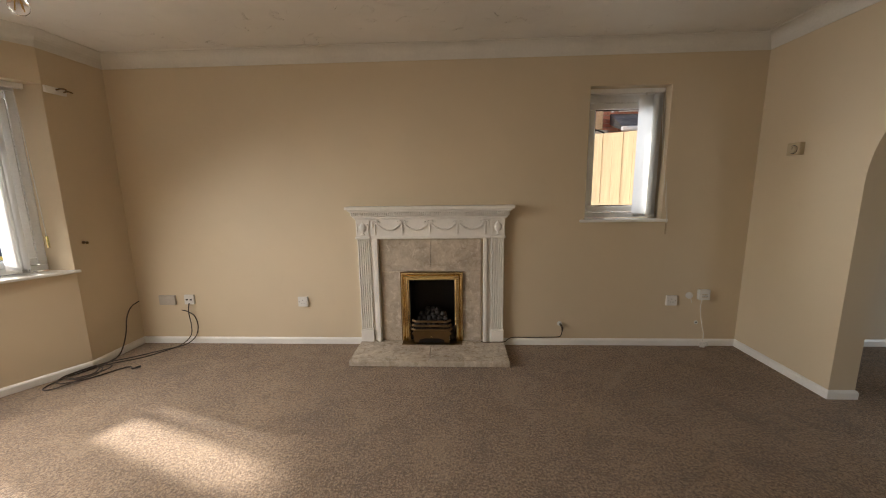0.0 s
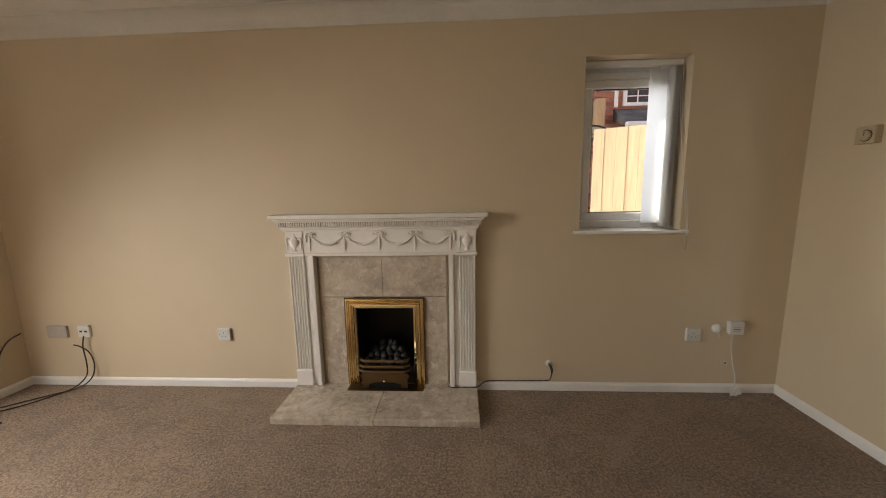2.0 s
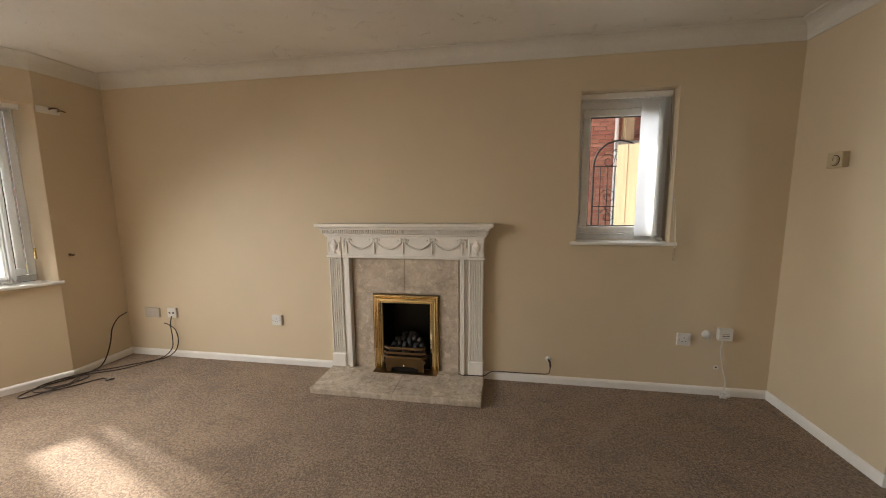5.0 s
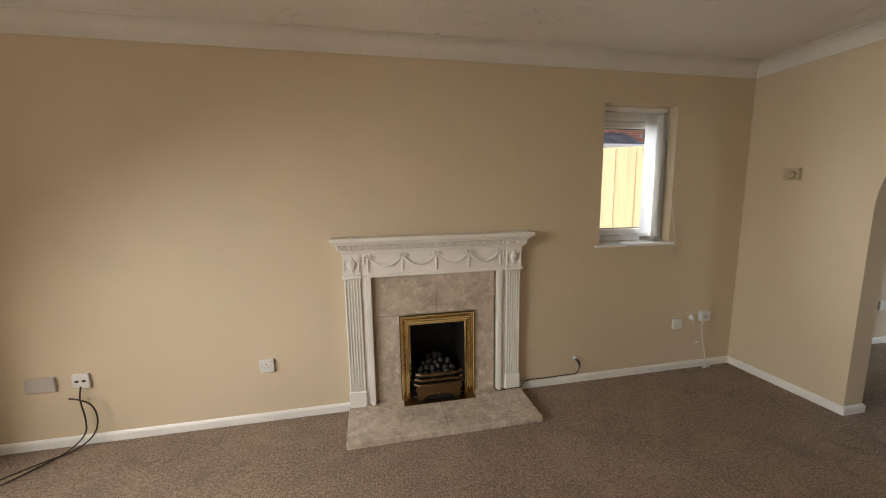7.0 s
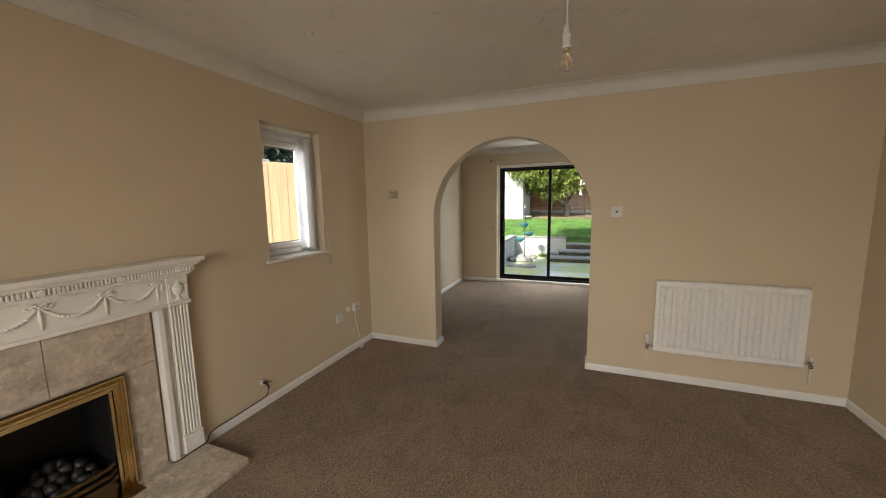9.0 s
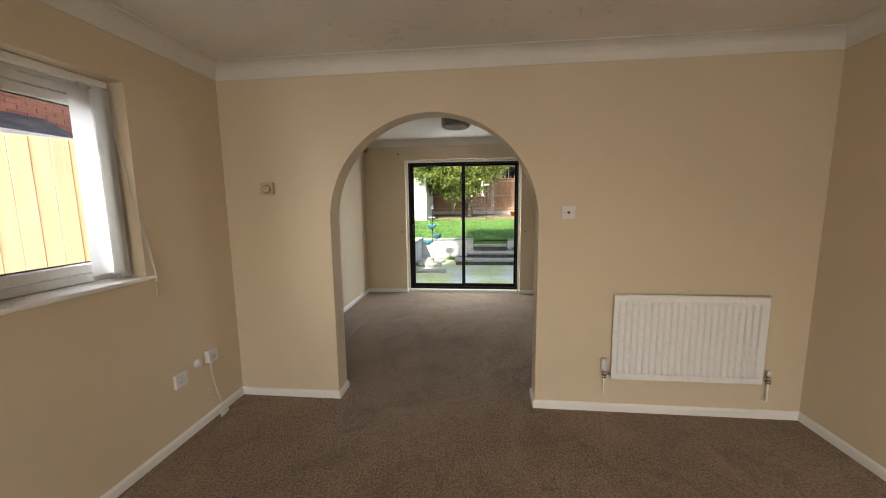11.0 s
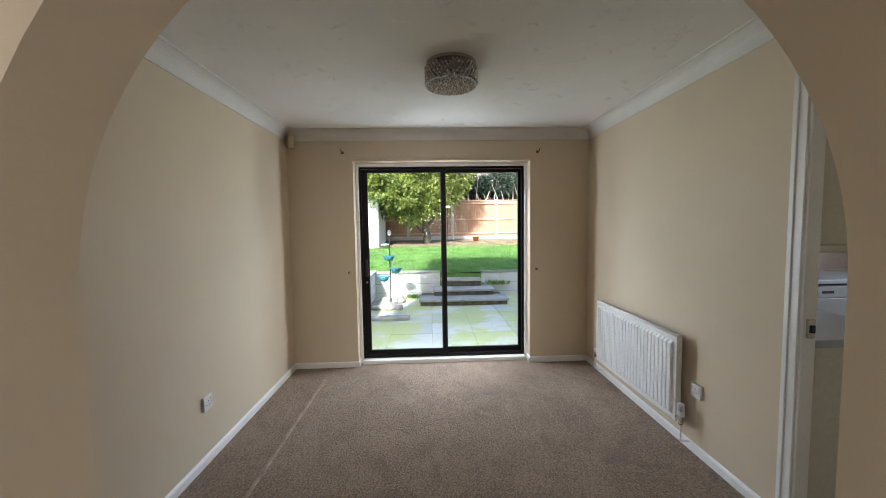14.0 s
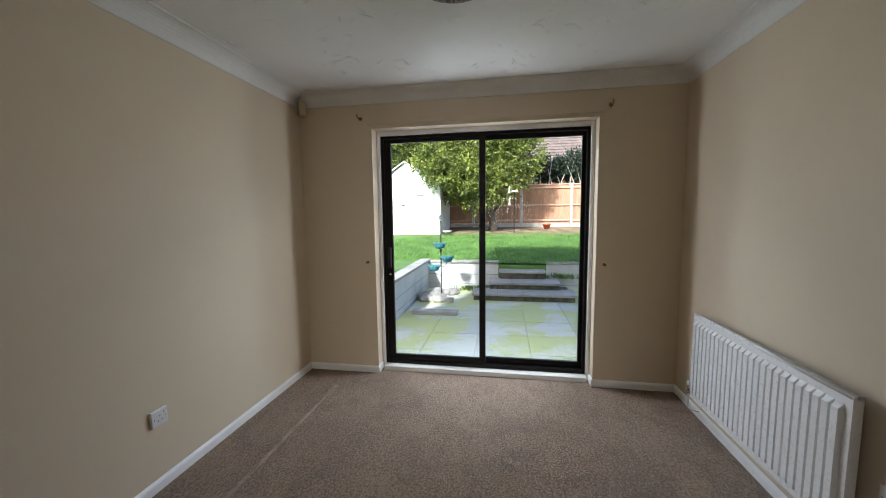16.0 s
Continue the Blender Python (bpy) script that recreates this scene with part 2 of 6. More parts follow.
def timber(name, colour, axis_stretch, dark=0.55, rough=0.75, random_obj=0.35):
    m, n, l, b = shader(name, rough)
    g = noise_tex(n, l, 6.0, 7, 0.7, stretch=axis_stretch, distort=0.4)
    col = mix_rgb(n, l, ramp(n, l, g, 0.35, 0.68), tuple(c * dark for c in colour), colour)
    oi = n.new("ShaderNodeObjectInfo")
    col = mix_rgb(n, l, ramp(n, l, oi.outputs["Random"], 0, 1, 0, random_obj), col, tuple(c * 0.5 for c in colour))
    l.new(col, b.inputs["Base Color"])
    bump(n, l, b, g, 0.004, 0.5)
    return m


def foliage_mat(name, a, c):
    m, n, l, b = shader(name, 0.6)
    gi = n.new("ShaderNodeNewGeometry")
    col = mix_rgb(n, l, gi.outputs["Random Per Island"], a, c)
    col = mix_rgb(n, l, ramp(n, l, noise_tex(n, l, 2.2, 3), 0.4, 0.65, 0, 0.7), col, tuple(x * 0.45 for x in a))
    l.new(col, b.inputs["Base Color"])
    b.inputs["Subsurface Weight"].default_value = 0.0
    tr = n.new("ShaderNodeBsdfTranslucent")
    l.new(col, tr.inputs["Color"])
    mx = n.new("ShaderNodeMixShader")
    mx.inputs[0].default_value = 0.35
    l.new(b.outputs[0], mx.inputs[1])
    l.new(tr.outputs[0], mx.inputs[2])
    l.new(mx.outputs[0], n["Material Output"].inputs["Surface"])
    return m


def glass_mat(name="glass", tint=(1, 1, 1), rough=0.0):
    m, n, l, b = shader(name, rough)
    b.inputs["Base Color"].default_value = (*tint, 1)
    b.inputs["Transmission Weight"].default_value = 1.0
    b.inputs["IOR"].default_value = 1.45
    return m


def pane_mat():
    """Window glass thin enough not to bend the view: clear with a Fresnel gloss."""
    m, n, l, b = shader("window_glass", 0.0)
    tr = n.new("ShaderNodeBsdfTransparent")
    tr.inputs["Color"].default_value = (0.95, 0.97, 0.96, 1)
    gl = n.new("ShaderNodeBsdfGlossy")
    gl.inputs["Roughness"].default_value = 0.01
    fr = n.new("ShaderNodeFresnel")
    fr.inputs["IOR"].default_value = 1.12
    mx = n.new("ShaderNodeMixShader")
    l.new(fr.outputs[0], mx.inputs[0])
    l.new(tr.outputs[0], mx.inputs[1])
    l.new(gl.outputs[0], mx.inputs[2])
    l.new(mx.outputs[0], n["Material Output"].inputs["Surface"])
    return m


CREAM = wall_paint("cream_wall_paint", (0.612, 0.511, 0.364))
WHITE_GLOSS = plain("white_gloss_paint", (0.80, 0.785, 0.75), 0.32, vary=0.04, fine_vary=0.03, bump_d=0.0006)
COVING = plain("coving_paint", (0.69, 0.67, 0.62), 0.6, vary=0.04, fine_vary=0.03, bump_d=0.0008)
CARPET = carpet_mat()
CEILING = ceiling_mat()
MARBLE = marble_mat()
SURROUND = plain("surround_paint", (0.84, 0.81, 0.76), 0.42, vary=0.05, fine_vary=0.04, bump_d=0.0005)
BRASS = plain("polished_brass", (0.82, 0.66, 0.35), 0.13, 1.0, vary=0.03, coarse=3, fine=300, fine_vary=0.0)
BRASS_OLD = plain("dull_brass", (0.20, 0.135, 0.07), 0.36, 1.0, vary=0.08, coarse=5, fine=200, fine_vary=0.03)
BLACK_METAL = plain("black_metal", (0.012, 0.011, 0.010), 0.55, 0.2, vary=0.2)
COAL = plain("coal", (0.018, 0.015, 0.013), 0.5, vary=0.3, coarse=25, bump_d=0.006)
UPVC = plain("white_upvc", (0.82, 0.83, 0.83), 0.28, vary=0.03, fine_vary=0.02)
PLASTIC = plain("white_plastic", (0.69, 0.68, 0.65), 0.35, vary=0.04, fine_vary=0.03)
AGED_PLASTIC = plain("aged_plastic", (0.50, 0.41, 0.27), 0.42, vary=0.06)
DARK_PLASTIC = plain("dark_plastic", (0.03, 0.028, 0.026), 0.4, vary=0.15)
RAD_PAINT = plain("radiator_enamel", (0.78, 0.77, 0.74), 0.3, vary=0.015, coarse=1.5, fine_vary=0.0)
CHROME = plain("chrome", (0.62, 0.61, 0.60), 0.16, 1.0, vary=0.08, coarse=20)
BRONZE = plain("bronze_aluminium", (0.012, 0.010, 0.009), 0.42, 0.1, vary=0.15)
BRONZE.node_tree.nodes["Principled BSDF"].inputs["Specular IOR Level"].default_value = 0.15
PANE = pane_mat()
CABLE = plain("brown_cable", (0.040, 0.026, 0.018), 0.45, vary=0.15)
BLIND = plain("blind_fabric", (0.70, 0.68, 0.64), 0.8, vary=0.03, fine=400, fine_vary=0.06, bump_d=0.0004)
tn = BLIND.node_tree.nodes.new("ShaderNodeBsdfTranslucent")
tn.inputs["Color"].default_value = (0.76, 0.77, 0.78, 1)
tm = BLIND.node_tree.nodes.new("ShaderNodeMixShader")
tm.inputs[0].default_value = 0.45
BLIND.node_tree.links.new(BLIND.node_tree.nodes["Principled BSDF"].outputs[0], tm.inputs[1])
BLIND.node_tree.links.new(tn.outputs[0], tm.inputs[2])
BLIND.node_tree.links.new(tm.outputs[0], BLIND.node_tree.nodes["Material Output"].inputs["Surface"])
BRICK = brick_mat()
MORTAR = plain("mortar", (0.42, 0.38, 0.33), 0.95, vary=0.15, bump_d=0.003)

# ---- plan (metres) ----
NY, SY = 3.085, -0.83            # living room's long walls
AX0, AX1 = 2.415, 2.575          # wall with the arch
EX, EXO = 5.575, 5.85            # garden wall
DSY = 0.045                      # dining room's kitchen wall
WX = -2.71                       # window wall
CZ = 2.40                        # ceiling
ARCH = (0.876, 2.312, 1.318)     # jambs and springing
NW = (1.130, 1.736, 1.065, 2.082)    # side window opening
PD = (0.650, 2.440, 2.100)       # patio door opening
KD = (2.64, 3.430, 2.035)        # kitchen door opening
BAY = radians(30)                # splay of the bay
BL = 0.66                        # length of a splayed side
BCY = 2.615
BAY_N, BAY_S = Vector((WX, BCY)), Vector((WX, -0.435))
OUT = BL * math.sin(BAY)
BFX = WX - OUT                   # front of the bay
BFY1, BFY0 = BCY - BL * math.cos(BAY), -0.435 + BL * math.cos(BAY)
SILL_W, HEAD_W = 0.775, 2.07


def setting(name, bm, material, label="", smooth=False):
    ob = link_mesh(name, bm, material, smooth)
    return tagged(ob, label, "", "", "structure")


# floor, ceiling
bm = bmesh.new()
ring = [(WX, NY + 0.1), (WX, BCY), (BFX - 0.2, BFY1 + 0.1), (BFX - 0.2, BFY0 - 0.1), (WX, BAY_S.y), (WX, SY - 0.1),
        (AX1, SY - 0.1), (AX1, DSY - 0.05), (EXO - 0.17, DSY - 0.05), (EXO - 0.17, NY + 0.1)]
extrude_poly(bm, [(x, y, -0.12) for x, y in ring], (0, 0, 0.12))
setting("floor", bm, CARPET, "worn brown twist-pile carpet with brushed patches and marks")
setting("trim_carpet_seam", B(3.35, 5.30, 2.690, 2.714, -0.003, 0.0022, 0.002), plain("carpet_seam", (0.46, 0.345, 0.265), 0.95, vary=0.3, coarse=14, fine=120, fine_vary=0.2, bump_d=0.004), "pale raised seam in the carpet")
bm = bmesh.new()
box(bm, BFX - 0.3, EXO, SY - 0.25, NY + 0.25, CZ, CZ + 0.25)
setting("ceiling", bm, CEILING, "off-white artex ceiling with faint swirled texture")

# long north wall with the side window and the firebox recess
FB = (-0.302, 0.084, 0.045, 0.582)
bm = bmesh.new()
T0, T1 = NY, NY + 0.28
box(bm, WX - 0.28, FB[0], T0, T1, -0.1, CZ)
box(bm, FB[0], FB[1], T0, T1, FB[3], CZ)
box(bm, FB[0], FB[1], T0, T1, -0.1, FB[2] - 0.003)
box(bm, FB[1], NW[0], T0, T1, -0.1, CZ)
box(bm, NW[0], NW[1], T0, T1, -0.1, NW[2])
box(bm, NW[0], NW[1], T0, T1, NW[3], CZ)
box(bm, NW[1], EXO, T0, T1, -0.1, CZ)
setting("wall_north", bm, CREAM, "cream painted plaster wall, slightly scuffed")
bm = bmesh.new()
box(bm, FB[0] - 0.1, FB[1] + 0.1, T1 + 0.002, T1 + 0.1, -0.1, 1.0)
setting("chimney_back", bm, BLACK_METAL, "dark closed back of the fire recess")

# south wall of the living room
setting("wall_south", B(BFX - 0.3, AX1, SY - 0.25, SY, -0.1, CZ), CREAM, "plain cream painted plaster wall")

# wall with the arch
bm = bmesh.new()
cy, rad_a = (ARCH[0] + ARCH[1]) / 2, (ARCH[1] - ARCH[0]) / 2
N_ARC = 40
arc = [(cy + rad_a * math.cos(a), ARCH[2] + rad_a * 1.006 * math.sin(a)) for a in (math.pi * k / N_ARC for k in range(N_ARC + 1))]
box(bm, AX0, AX1, ARCH[1], NY, -0.1, CZ)
box(bm, AX0, AX1, SY, ARCH[0], -0.1, CZ)
for (y1, z1), (y0, z0) in zip(arc, arc[1:]):
    extrude_poly(bm, [(AX0, y0, z0), (AX0, y1, z1), (AX0, y1, CZ), (AX0, y0, CZ)], (AX1 - AX0, 0, 0))
bmesh.ops.remove_doubles(bm, verts=bm.verts, dist=0.0005)
setting("wall_arch", bm, CREAM, "cream painted wall with a round-headed open arch")

# kitchen wall of the dining room, with the doorway
bm = bmesh.new()
box(bm, AX1, KD[0], DSY - 0.06, DSY, -0.1, CZ)
box(bm, KD[0], KD[1], DSY - 0.06, DSY, KD[2], CZ)
box(bm, KD[1], EX, DSY - 0.06, DSY, -0.1, CZ)
setting("wall_kitchen", bm, CREAM, "cream painted wall with a doorway to the kitchen")

# garden wall
bm = bmesh.new()
box(bm, EX, EXO, PD[1], NY, -0.25, CZ)
box(bm, EX, EXO, -3.2, PD[0], -0.25, CZ)
box(bm, EX, EXO, PD[0], PD[1], PD[2], CZ)
setting("wall_east", bm, CREAM, "cream painted wall around the patio doors")

# window wall with its splayed bay
bm = bmesh.new()
box(bm, WX - 0.12, WX, BCY + 0.004, NY, -0.1, CZ)
box(bm, WX - 0.12, WX, SY, BAY_S.y - 0.004, -0.1, CZ)
setting("wall_west", bm, CREAM, "cream painted strip of wall beside the bay")


def bay_frame(s):
    """Local axes of a bay side: u along it from the room outwards, v outwards through it."""
    if s > 0:
        u = Vector((-math.sin(BAY), -math.cos(BAY), 0))
        o = Vector((WX, BCY, 0))
        v = Vector((-math.cos(BAY), math.sin(BAY), 0))
    elif s < 0:
        u = Vector((-math.sin(BAY), math.cos(BAY), 0))
        o = Vector((WX, BAY_S.y, 0))
        v = Vector((-math.cos(BAY), -math.sin(BAY), 0))
    else:
        u = Vector((0, -1, 0))
        o = Vector((BFX, BFY1, 0))
        v = Vector((-1, 0, 0))
    return Matrix(((u.x, v.x, 0, o.x), (u.y, v.y, 0, o.y), (0, 0, 1, 0), (0, 0, 0, 1)))


for i, s in enumerate((1, 0, -1)):
    m = bay_frame(s)
    length = BL if s else BFY1 - BFY0
    bm = bmesh.new()
    e = -0.006 if s else 0.0
    box(bm, e, length, 0, 0.25, -0.1, SILL_W - 0.02, m=m)
    box(bm, e, length, 0, 0.25, HEAD_W, CZ, m=m)
    if s == 0:
        box(bm, -0.10, 0.06, 0.0, 0.2, SILL_W - 0.02, HEAD_W, m=m)
        box(bm, length - 0.06, length + 0.10, 0.0, 0.2, SILL_W - 0.02, HEAD_W, m=m)
    setting("wall_bay_%d" % (i + 1), bm, CREAM, "cream painted bay wall under and over the window")
# outer returns that close the bay's ends
bm = bmesh.new()
box(bm, WX - 0.25, WX - 0.122, BCY + 0.01, NY, -0.1, CZ)
box(bm, WX - 0.25, WX - 0.122, SY, BAY_S.y - 0.01, -0.1, CZ)
setting("wall_west_outer", bm, BRICK, "brick outer face beside the bay")


# skirting and coving
def run(name, pts, profile, material, label, closed=False):
    """A moulding along a line of (x, y) points; profile: (offset into the room, z). The room lies to the left."""
    bm = bmesh.new()
    n = len(pts)
    P = [Vector(p) for p in pts]
    rings = []
    for i in range(n):
        d0 = (P[i] - P[i - 1]).normalized() if i > 0 else (P[1] - P[0]).normalized()
        d1 = (P[i + 1] - P[i]).normalized() if i < n - 1 else d0
        n0, n1 = Vector((-d0.y, d0.x)), Vector((-d1.y, d1.x))
        mit = (n0 + n1).normalized()
        k = 1 / max(0.3, mit.dot(n0))
        rings.append([bm.verts.new((P[i].x + mit.x * k * o, P[i].y + mit.y * k * o, z)) for o, z in profile])
    q = len(profile)
    for a, b in zip(rings, rings[1:]):
        for k in range(q):
            bm.faces.new((a[k], a[(k + 1) % q], b[(k + 1) % q], b[k]))
    bm.faces.new(rings[0])
    bm.faces.new(rings[-1][::-1])
    return setting(name, bm, material, label)


SK = [(0, 0.001), (0.013, 0.001), (0.013, 0.042), (0.010, 0.050), (0.004, 0.057), (0, 0.059)]
CV = [(0.0, CZ - 0.10), (0.006, CZ - 0.10), (0.008, CZ - 0.092)] + [(0.095 - 0.085 * math.cos(a), CZ - 0.092 + 0.084 * math.sin(a)) for a in (math.pi / 2 * k / 7 for k in range(1, 8))] + [(0.100, CZ - 0.002), (0.0, CZ - 0.001)]
LIV = "painted white skirting board"
HX0, HX1 = -0.724, 0.496
run("baseboard", [(HX0 + 0.01, NY), (WX, NY), (WX, BCY), (BFX, BFY1), (BFX, BFY0), (WX, BAY_S.y), (WX, SY), (AX0, SY), (AX0, ARCH[0]), (AX1, ARCH[0]), (AX1, DSY), (KD[0] - 0.065, DSY)], SK, WHITE_GLOSS, LIV)
run("baseboard", [(AX1, NY), (AX1, ARCH[1]), (AX0, ARCH[1]), (AX0, NY), (HX1 - 0.01, NY)], SK, WHITE_GLOSS, LIV)
run("baseboard", [(KD[1] + 0.065, DSY), (EX, DSY), (EX, PD[0]), (EX + 0.10, PD[0])], SK, WHITE_GLOSS, LIV)
run("baseboard", [(EX + 0.10, PD[1]), (EX, PD[1]), (EX, NY), (AX1, NY)], SK, WHITE_GLOSS, LIV)
COV = "white painted plaster coving"
run("trim_coving", [(AX0, NY), (WX, NY), (WX, BCY), (BFX, BFY1), (BFX, BFY0), (WX, BAY_S.y), (WX, SY), (AX0, SY), (AX0, NY)], CV, COVING, COV)
run("trim_coving", [(AX1, NY), (AX1, DSY), (EX, DSY), (EX, NY), (AX1, NY)], CV, COVING, COV)

# ---- windows and doors of the setting ----
def casement(name, m, u0, u1, z0, z1, v0, label, depth=0.06, bars=()):
    """A white plastic window: outer frame, sash, bead, pane. u along, v outwards."""
    w = thing(name, m @ Vector((u0, v0, z0)), label, "", "", "structure")
    f = 0.045
    bm = bmesh.new()
    for a in ((u0, u1, z0, z0 + f), (u0, u1, z1 - f, z1), (u0, u0 + f, z0 + f, z1 - f), (u1 - f, u1, z0 + f, z1 - f)):
        box(bm, a[0], a[1], v0, v0 + depth, a[2], a[3], 0.004, m)
    part("window_frame", bm, UPVC, w)
    spans = [u0 + f] + list(bars) + [u1 - f]
    for i, (a, b) in enumerate(zip(spans, spans[1:])):
        a += 0.004
        b -= 0.004
        s = 0.05
        c0, c1 = z0 + f + 0.004, z1 - f - 0.004
        bm = bmesh.new()
        for q in ((a, b, c0, c0 + s), (a, b, c1 - s, c1), (a, a + s, c0 + s, c1 - s), (b - s, b, c0 + s, c1 - s)):
            box(bm, q[0], q[1], v0 - 0.012, v0 + depth - 0.01, q[2], q[3], 0.006, m)
        part("sash", bm, UPVC, w)
        bm = bmesh.new()
        g = 0.006
        for q in ((a + s, b - s, c0 + s, c0 + s + g), (a + s, b - s, c1 - s - g, c1 - s), (a + s, a + s + g, c0 + s + g, c1 - s - g), (b - s - g, b - s, c0 + s + g, c1 - s - g)):
            box(bm, q[0], q[1], v0 + 0.004, v0 + 0.02, q[2], q[3], 0, m)
        part("gasket", bm, DARK_PLASTIC, w)
        bm = bmesh.new()
        box(bm, a + s, b - s, v0 + 0.012, v0 + 0.016, c0 + s, c1 - s, 0, m)
        p = part("pane", bm, PANE, w)
        p.visible_shadow = False
    return w


IDN = Matrix.Translation((0, NY, 0))
casement("window_1", IDN, NW[0] + 0.0, NW[1] - 0.0, NW[2] + 0.005, NW[3] - 0.045, 0.155, "white plastic casement window in a deep reveal")
bm = bmesh.new()
box(bm, NW[0] + 0.001, NW[1] - 0.001, NY + 0.155, NY + 0.22, NW[3] - 0.045, NW[3] - 0.001)
setting("trim_head", bm, UPVC, "white plastic filler strip over the window")


def sill(name, m, u0, u1, v1, z, over):
    bm = bmesh.new()
    box(bm, u0 - over, u1 + over, -0.028, 0.0, z - 0.022, z, 0.006, m, 2)
    box(bm, u0 + 0.002, u1 - 0.002, -0.002, v1, z - 0.02, z - 0.001, 0, m)
    return setting(name, bm, WHITE_GLOSS, "white gloss painted window board")


sill("trim_sill", IDN, NW[0], NW[1], 0.15, NW[2] + 0.004, 0.04)

RV = 0.17
for i, s in enumerate((1, 0, -1)):
    m = bay_frame(s)
    length = BL if s else BFY1 - BFY0
    if s:
        u0, u1 = RV * math.tan(BAY), length - 0.03
        bm = bmesh.new()
        extrude_poly(bm, [m @ Vector(p) for p in ((0, 0, SILL_W - 0.02), (u0, RV, SILL_W - 0.02), (u0, 0.25, SILL_W - 0.02), (-0.1, 0.25, SILL_W - 0.02), (-0.006, 0, SILL_W - 0.02))], (0, 0, HEAD_W - SILL_W + 0.02))
        setting("wall_reveal_%d" % (i + 1), bm, CREAM, "bright cream painted window reveal")
        casement("window_%d" % (i + 2), m, u0, u1, SILL_W + 0.005, HEAD_W - 0.005, RV, "white plastic bay window light")
        sill("trim_sill", m, 0.0, length, RV, SILL_W + 0.003, 0.03)
    else:
        casement("window_%d" % (i + 2), m, 0.02, length - 0.02, SILL_W + 0.005, HEAD_W - 0.005, RV, "white plastic bay window of three lights", bars=(length / 3, 2 * length / 3))
        sill("trim_sill", m, 0.0, length, RV, SILL_W + 0.003, 0.0)

# patio doors: dark aluminium sliding leaves in a white timber subframe
door = thing("door_1", (EX + 0.14, PD[0], 0), "dark bronze aluminium sliding patio doors, closed", "", "", "structure")
X0 = EX + 0.125
bm = bmesh.new()
y0, y1, z1 = PD[0] + 0.002, PD[1] - 0.002, PD[2] - 0.002
box(bm, X0 - 0.02, X0 + 0.09, y0, y0 + 0.028, 0.0, z1, 0.003)
box(bm, X0 - 0.02, X0 + 0.09, y1 - 0.028, y1, 0.0, z1, 0.003)
box(bm, X0 - 0.02, X0 + 0.09, y0 + 0.028, y1 - 0.028, z1 - 0.035, z1, 0.003)
part("subframe", bm, WHITE_GLOSS, door, "white painted timber subframe")
bm = bmesh.new()
box(bm, X0 - 0.07, X0 + 0.12, y0 + 0.028, y1 - 0.028, -0.02, 0.040, 0.004)
part("threshold", bm, WHITE_GLOSS, door, "scuffed off-white threshold board")
bm = bmesh.new()
fy0, fy1, fz0, fz1 = y0 + 0.030, y1 - 0.030, 0.042, z1 - 0.037
fr = 0.022
for a in ((fy0, fy1, fz0, fz0 + 0.03), (fy0, fy1, fz1 - fr, fz1), (fy0, fy0 + fr, fz0 + 0.03, fz1 - fr), (fy1 - fr, fy1, fz0 + 0.03, fz1 - fr)):
    box(bm, X0, X0 + 0.085, a[0], a[1], a[2], a[3], 0.002)
part("frame", bm, BRONZE, door)
mid = 1.535
for k, (a, b, dx) in enumerate(((fy0 + fr, mid + 0.028, 0.045), (mid - 0.028, fy1 - fr, 0.010))):
    bm = bmesh.new()
    c0, c1 = fz0 + 0.032, fz1 - fr - 0.002
    for q in ((a, b, c0, c0 + 0.05), (a, b, c1 - 0.035, c1), (a, a + (0.03 if k == 0 else 0.05), c0 + 0.05, c1 - 0.035), (b - (0.05 if k == 0 else 0.062), b, c0 + 0.05, c1 - 0.035)):
        box(bm, X0 + dx, X0 + dx + 0.03, q[0], q[1], q[2], q[3], 0.003)
    leaf = part("leaf", bm, BRONZE, door)
    bm = bmesh.new()
    box(bm, X0 + dx + 0.012, X0 + dx + 0.018, a + 0.028, b - 0.045, c0 + 0.045, c1 - 0.03)
    p = part("pane", bm, PANE, leaf)
    p.visible_shadow = False
    if k == 1:
        bm = bmesh.new()
        box(bm, X0 - 0.012, X0 + 0.010, b - 0.050, b - 0.022, 0.92, 1.10, 0.005)
        part("pull_handle", bm, BLACK_METAL, leaf)
        bm = bmesh.new()
        lathe(bm, [(0.010, 0), (0.010, 0.006), (0, 0.007)], (X0 + 0.009, b - 0.036, 0.86), (-1, 0, 0), 12)
        part("lock", bm, CHROME, leaf)

# kitchen doorway lining and architrave
bm = bmesh.new()
a0, a1, h = KD
box(bm, a0, a0 + 0.018, DSY - 0.062, DSY + 0.002, 0, h, 0.002)
box(bm, a1 - 0.018, a1, DSY - 0.062, DSY + 0.002, 0, h, 0.002)
box(bm, a0 + 0.018, a1 - 0.018, DSY - 0.062, DSY + 0.002, h - 0.018, h, 0.002)
setting("trim_door_lining", bm, WHITE_GLOSS, "white gloss door lining")
for s0, s1 in ((a0 - 0.058, a0 + 0.006), (a1 - 0.006, a1 + 0.062)):
    bm = bmesh.new()
    box(bm, s0, s1, DSY, DSY + 0.012, 0, h + 0.052, 0.003)
    c = s0 + 0.012 if s0 < a0 else s1 - 0.032
    box(bm, c, c + 0.020, DSY + 0.011, DSY + 0.019, 0, h + 0.03, 0.004)
    setting("trim_architrave", bm, WHITE_GLOSS, "white gloss moulded architrave")
bm = bmesh.new()
box(bm, a0 + 0.006, a1 - 0.006, DSY, DSY + 0.0122, h - 0.006, h + 0.052, 0.003)
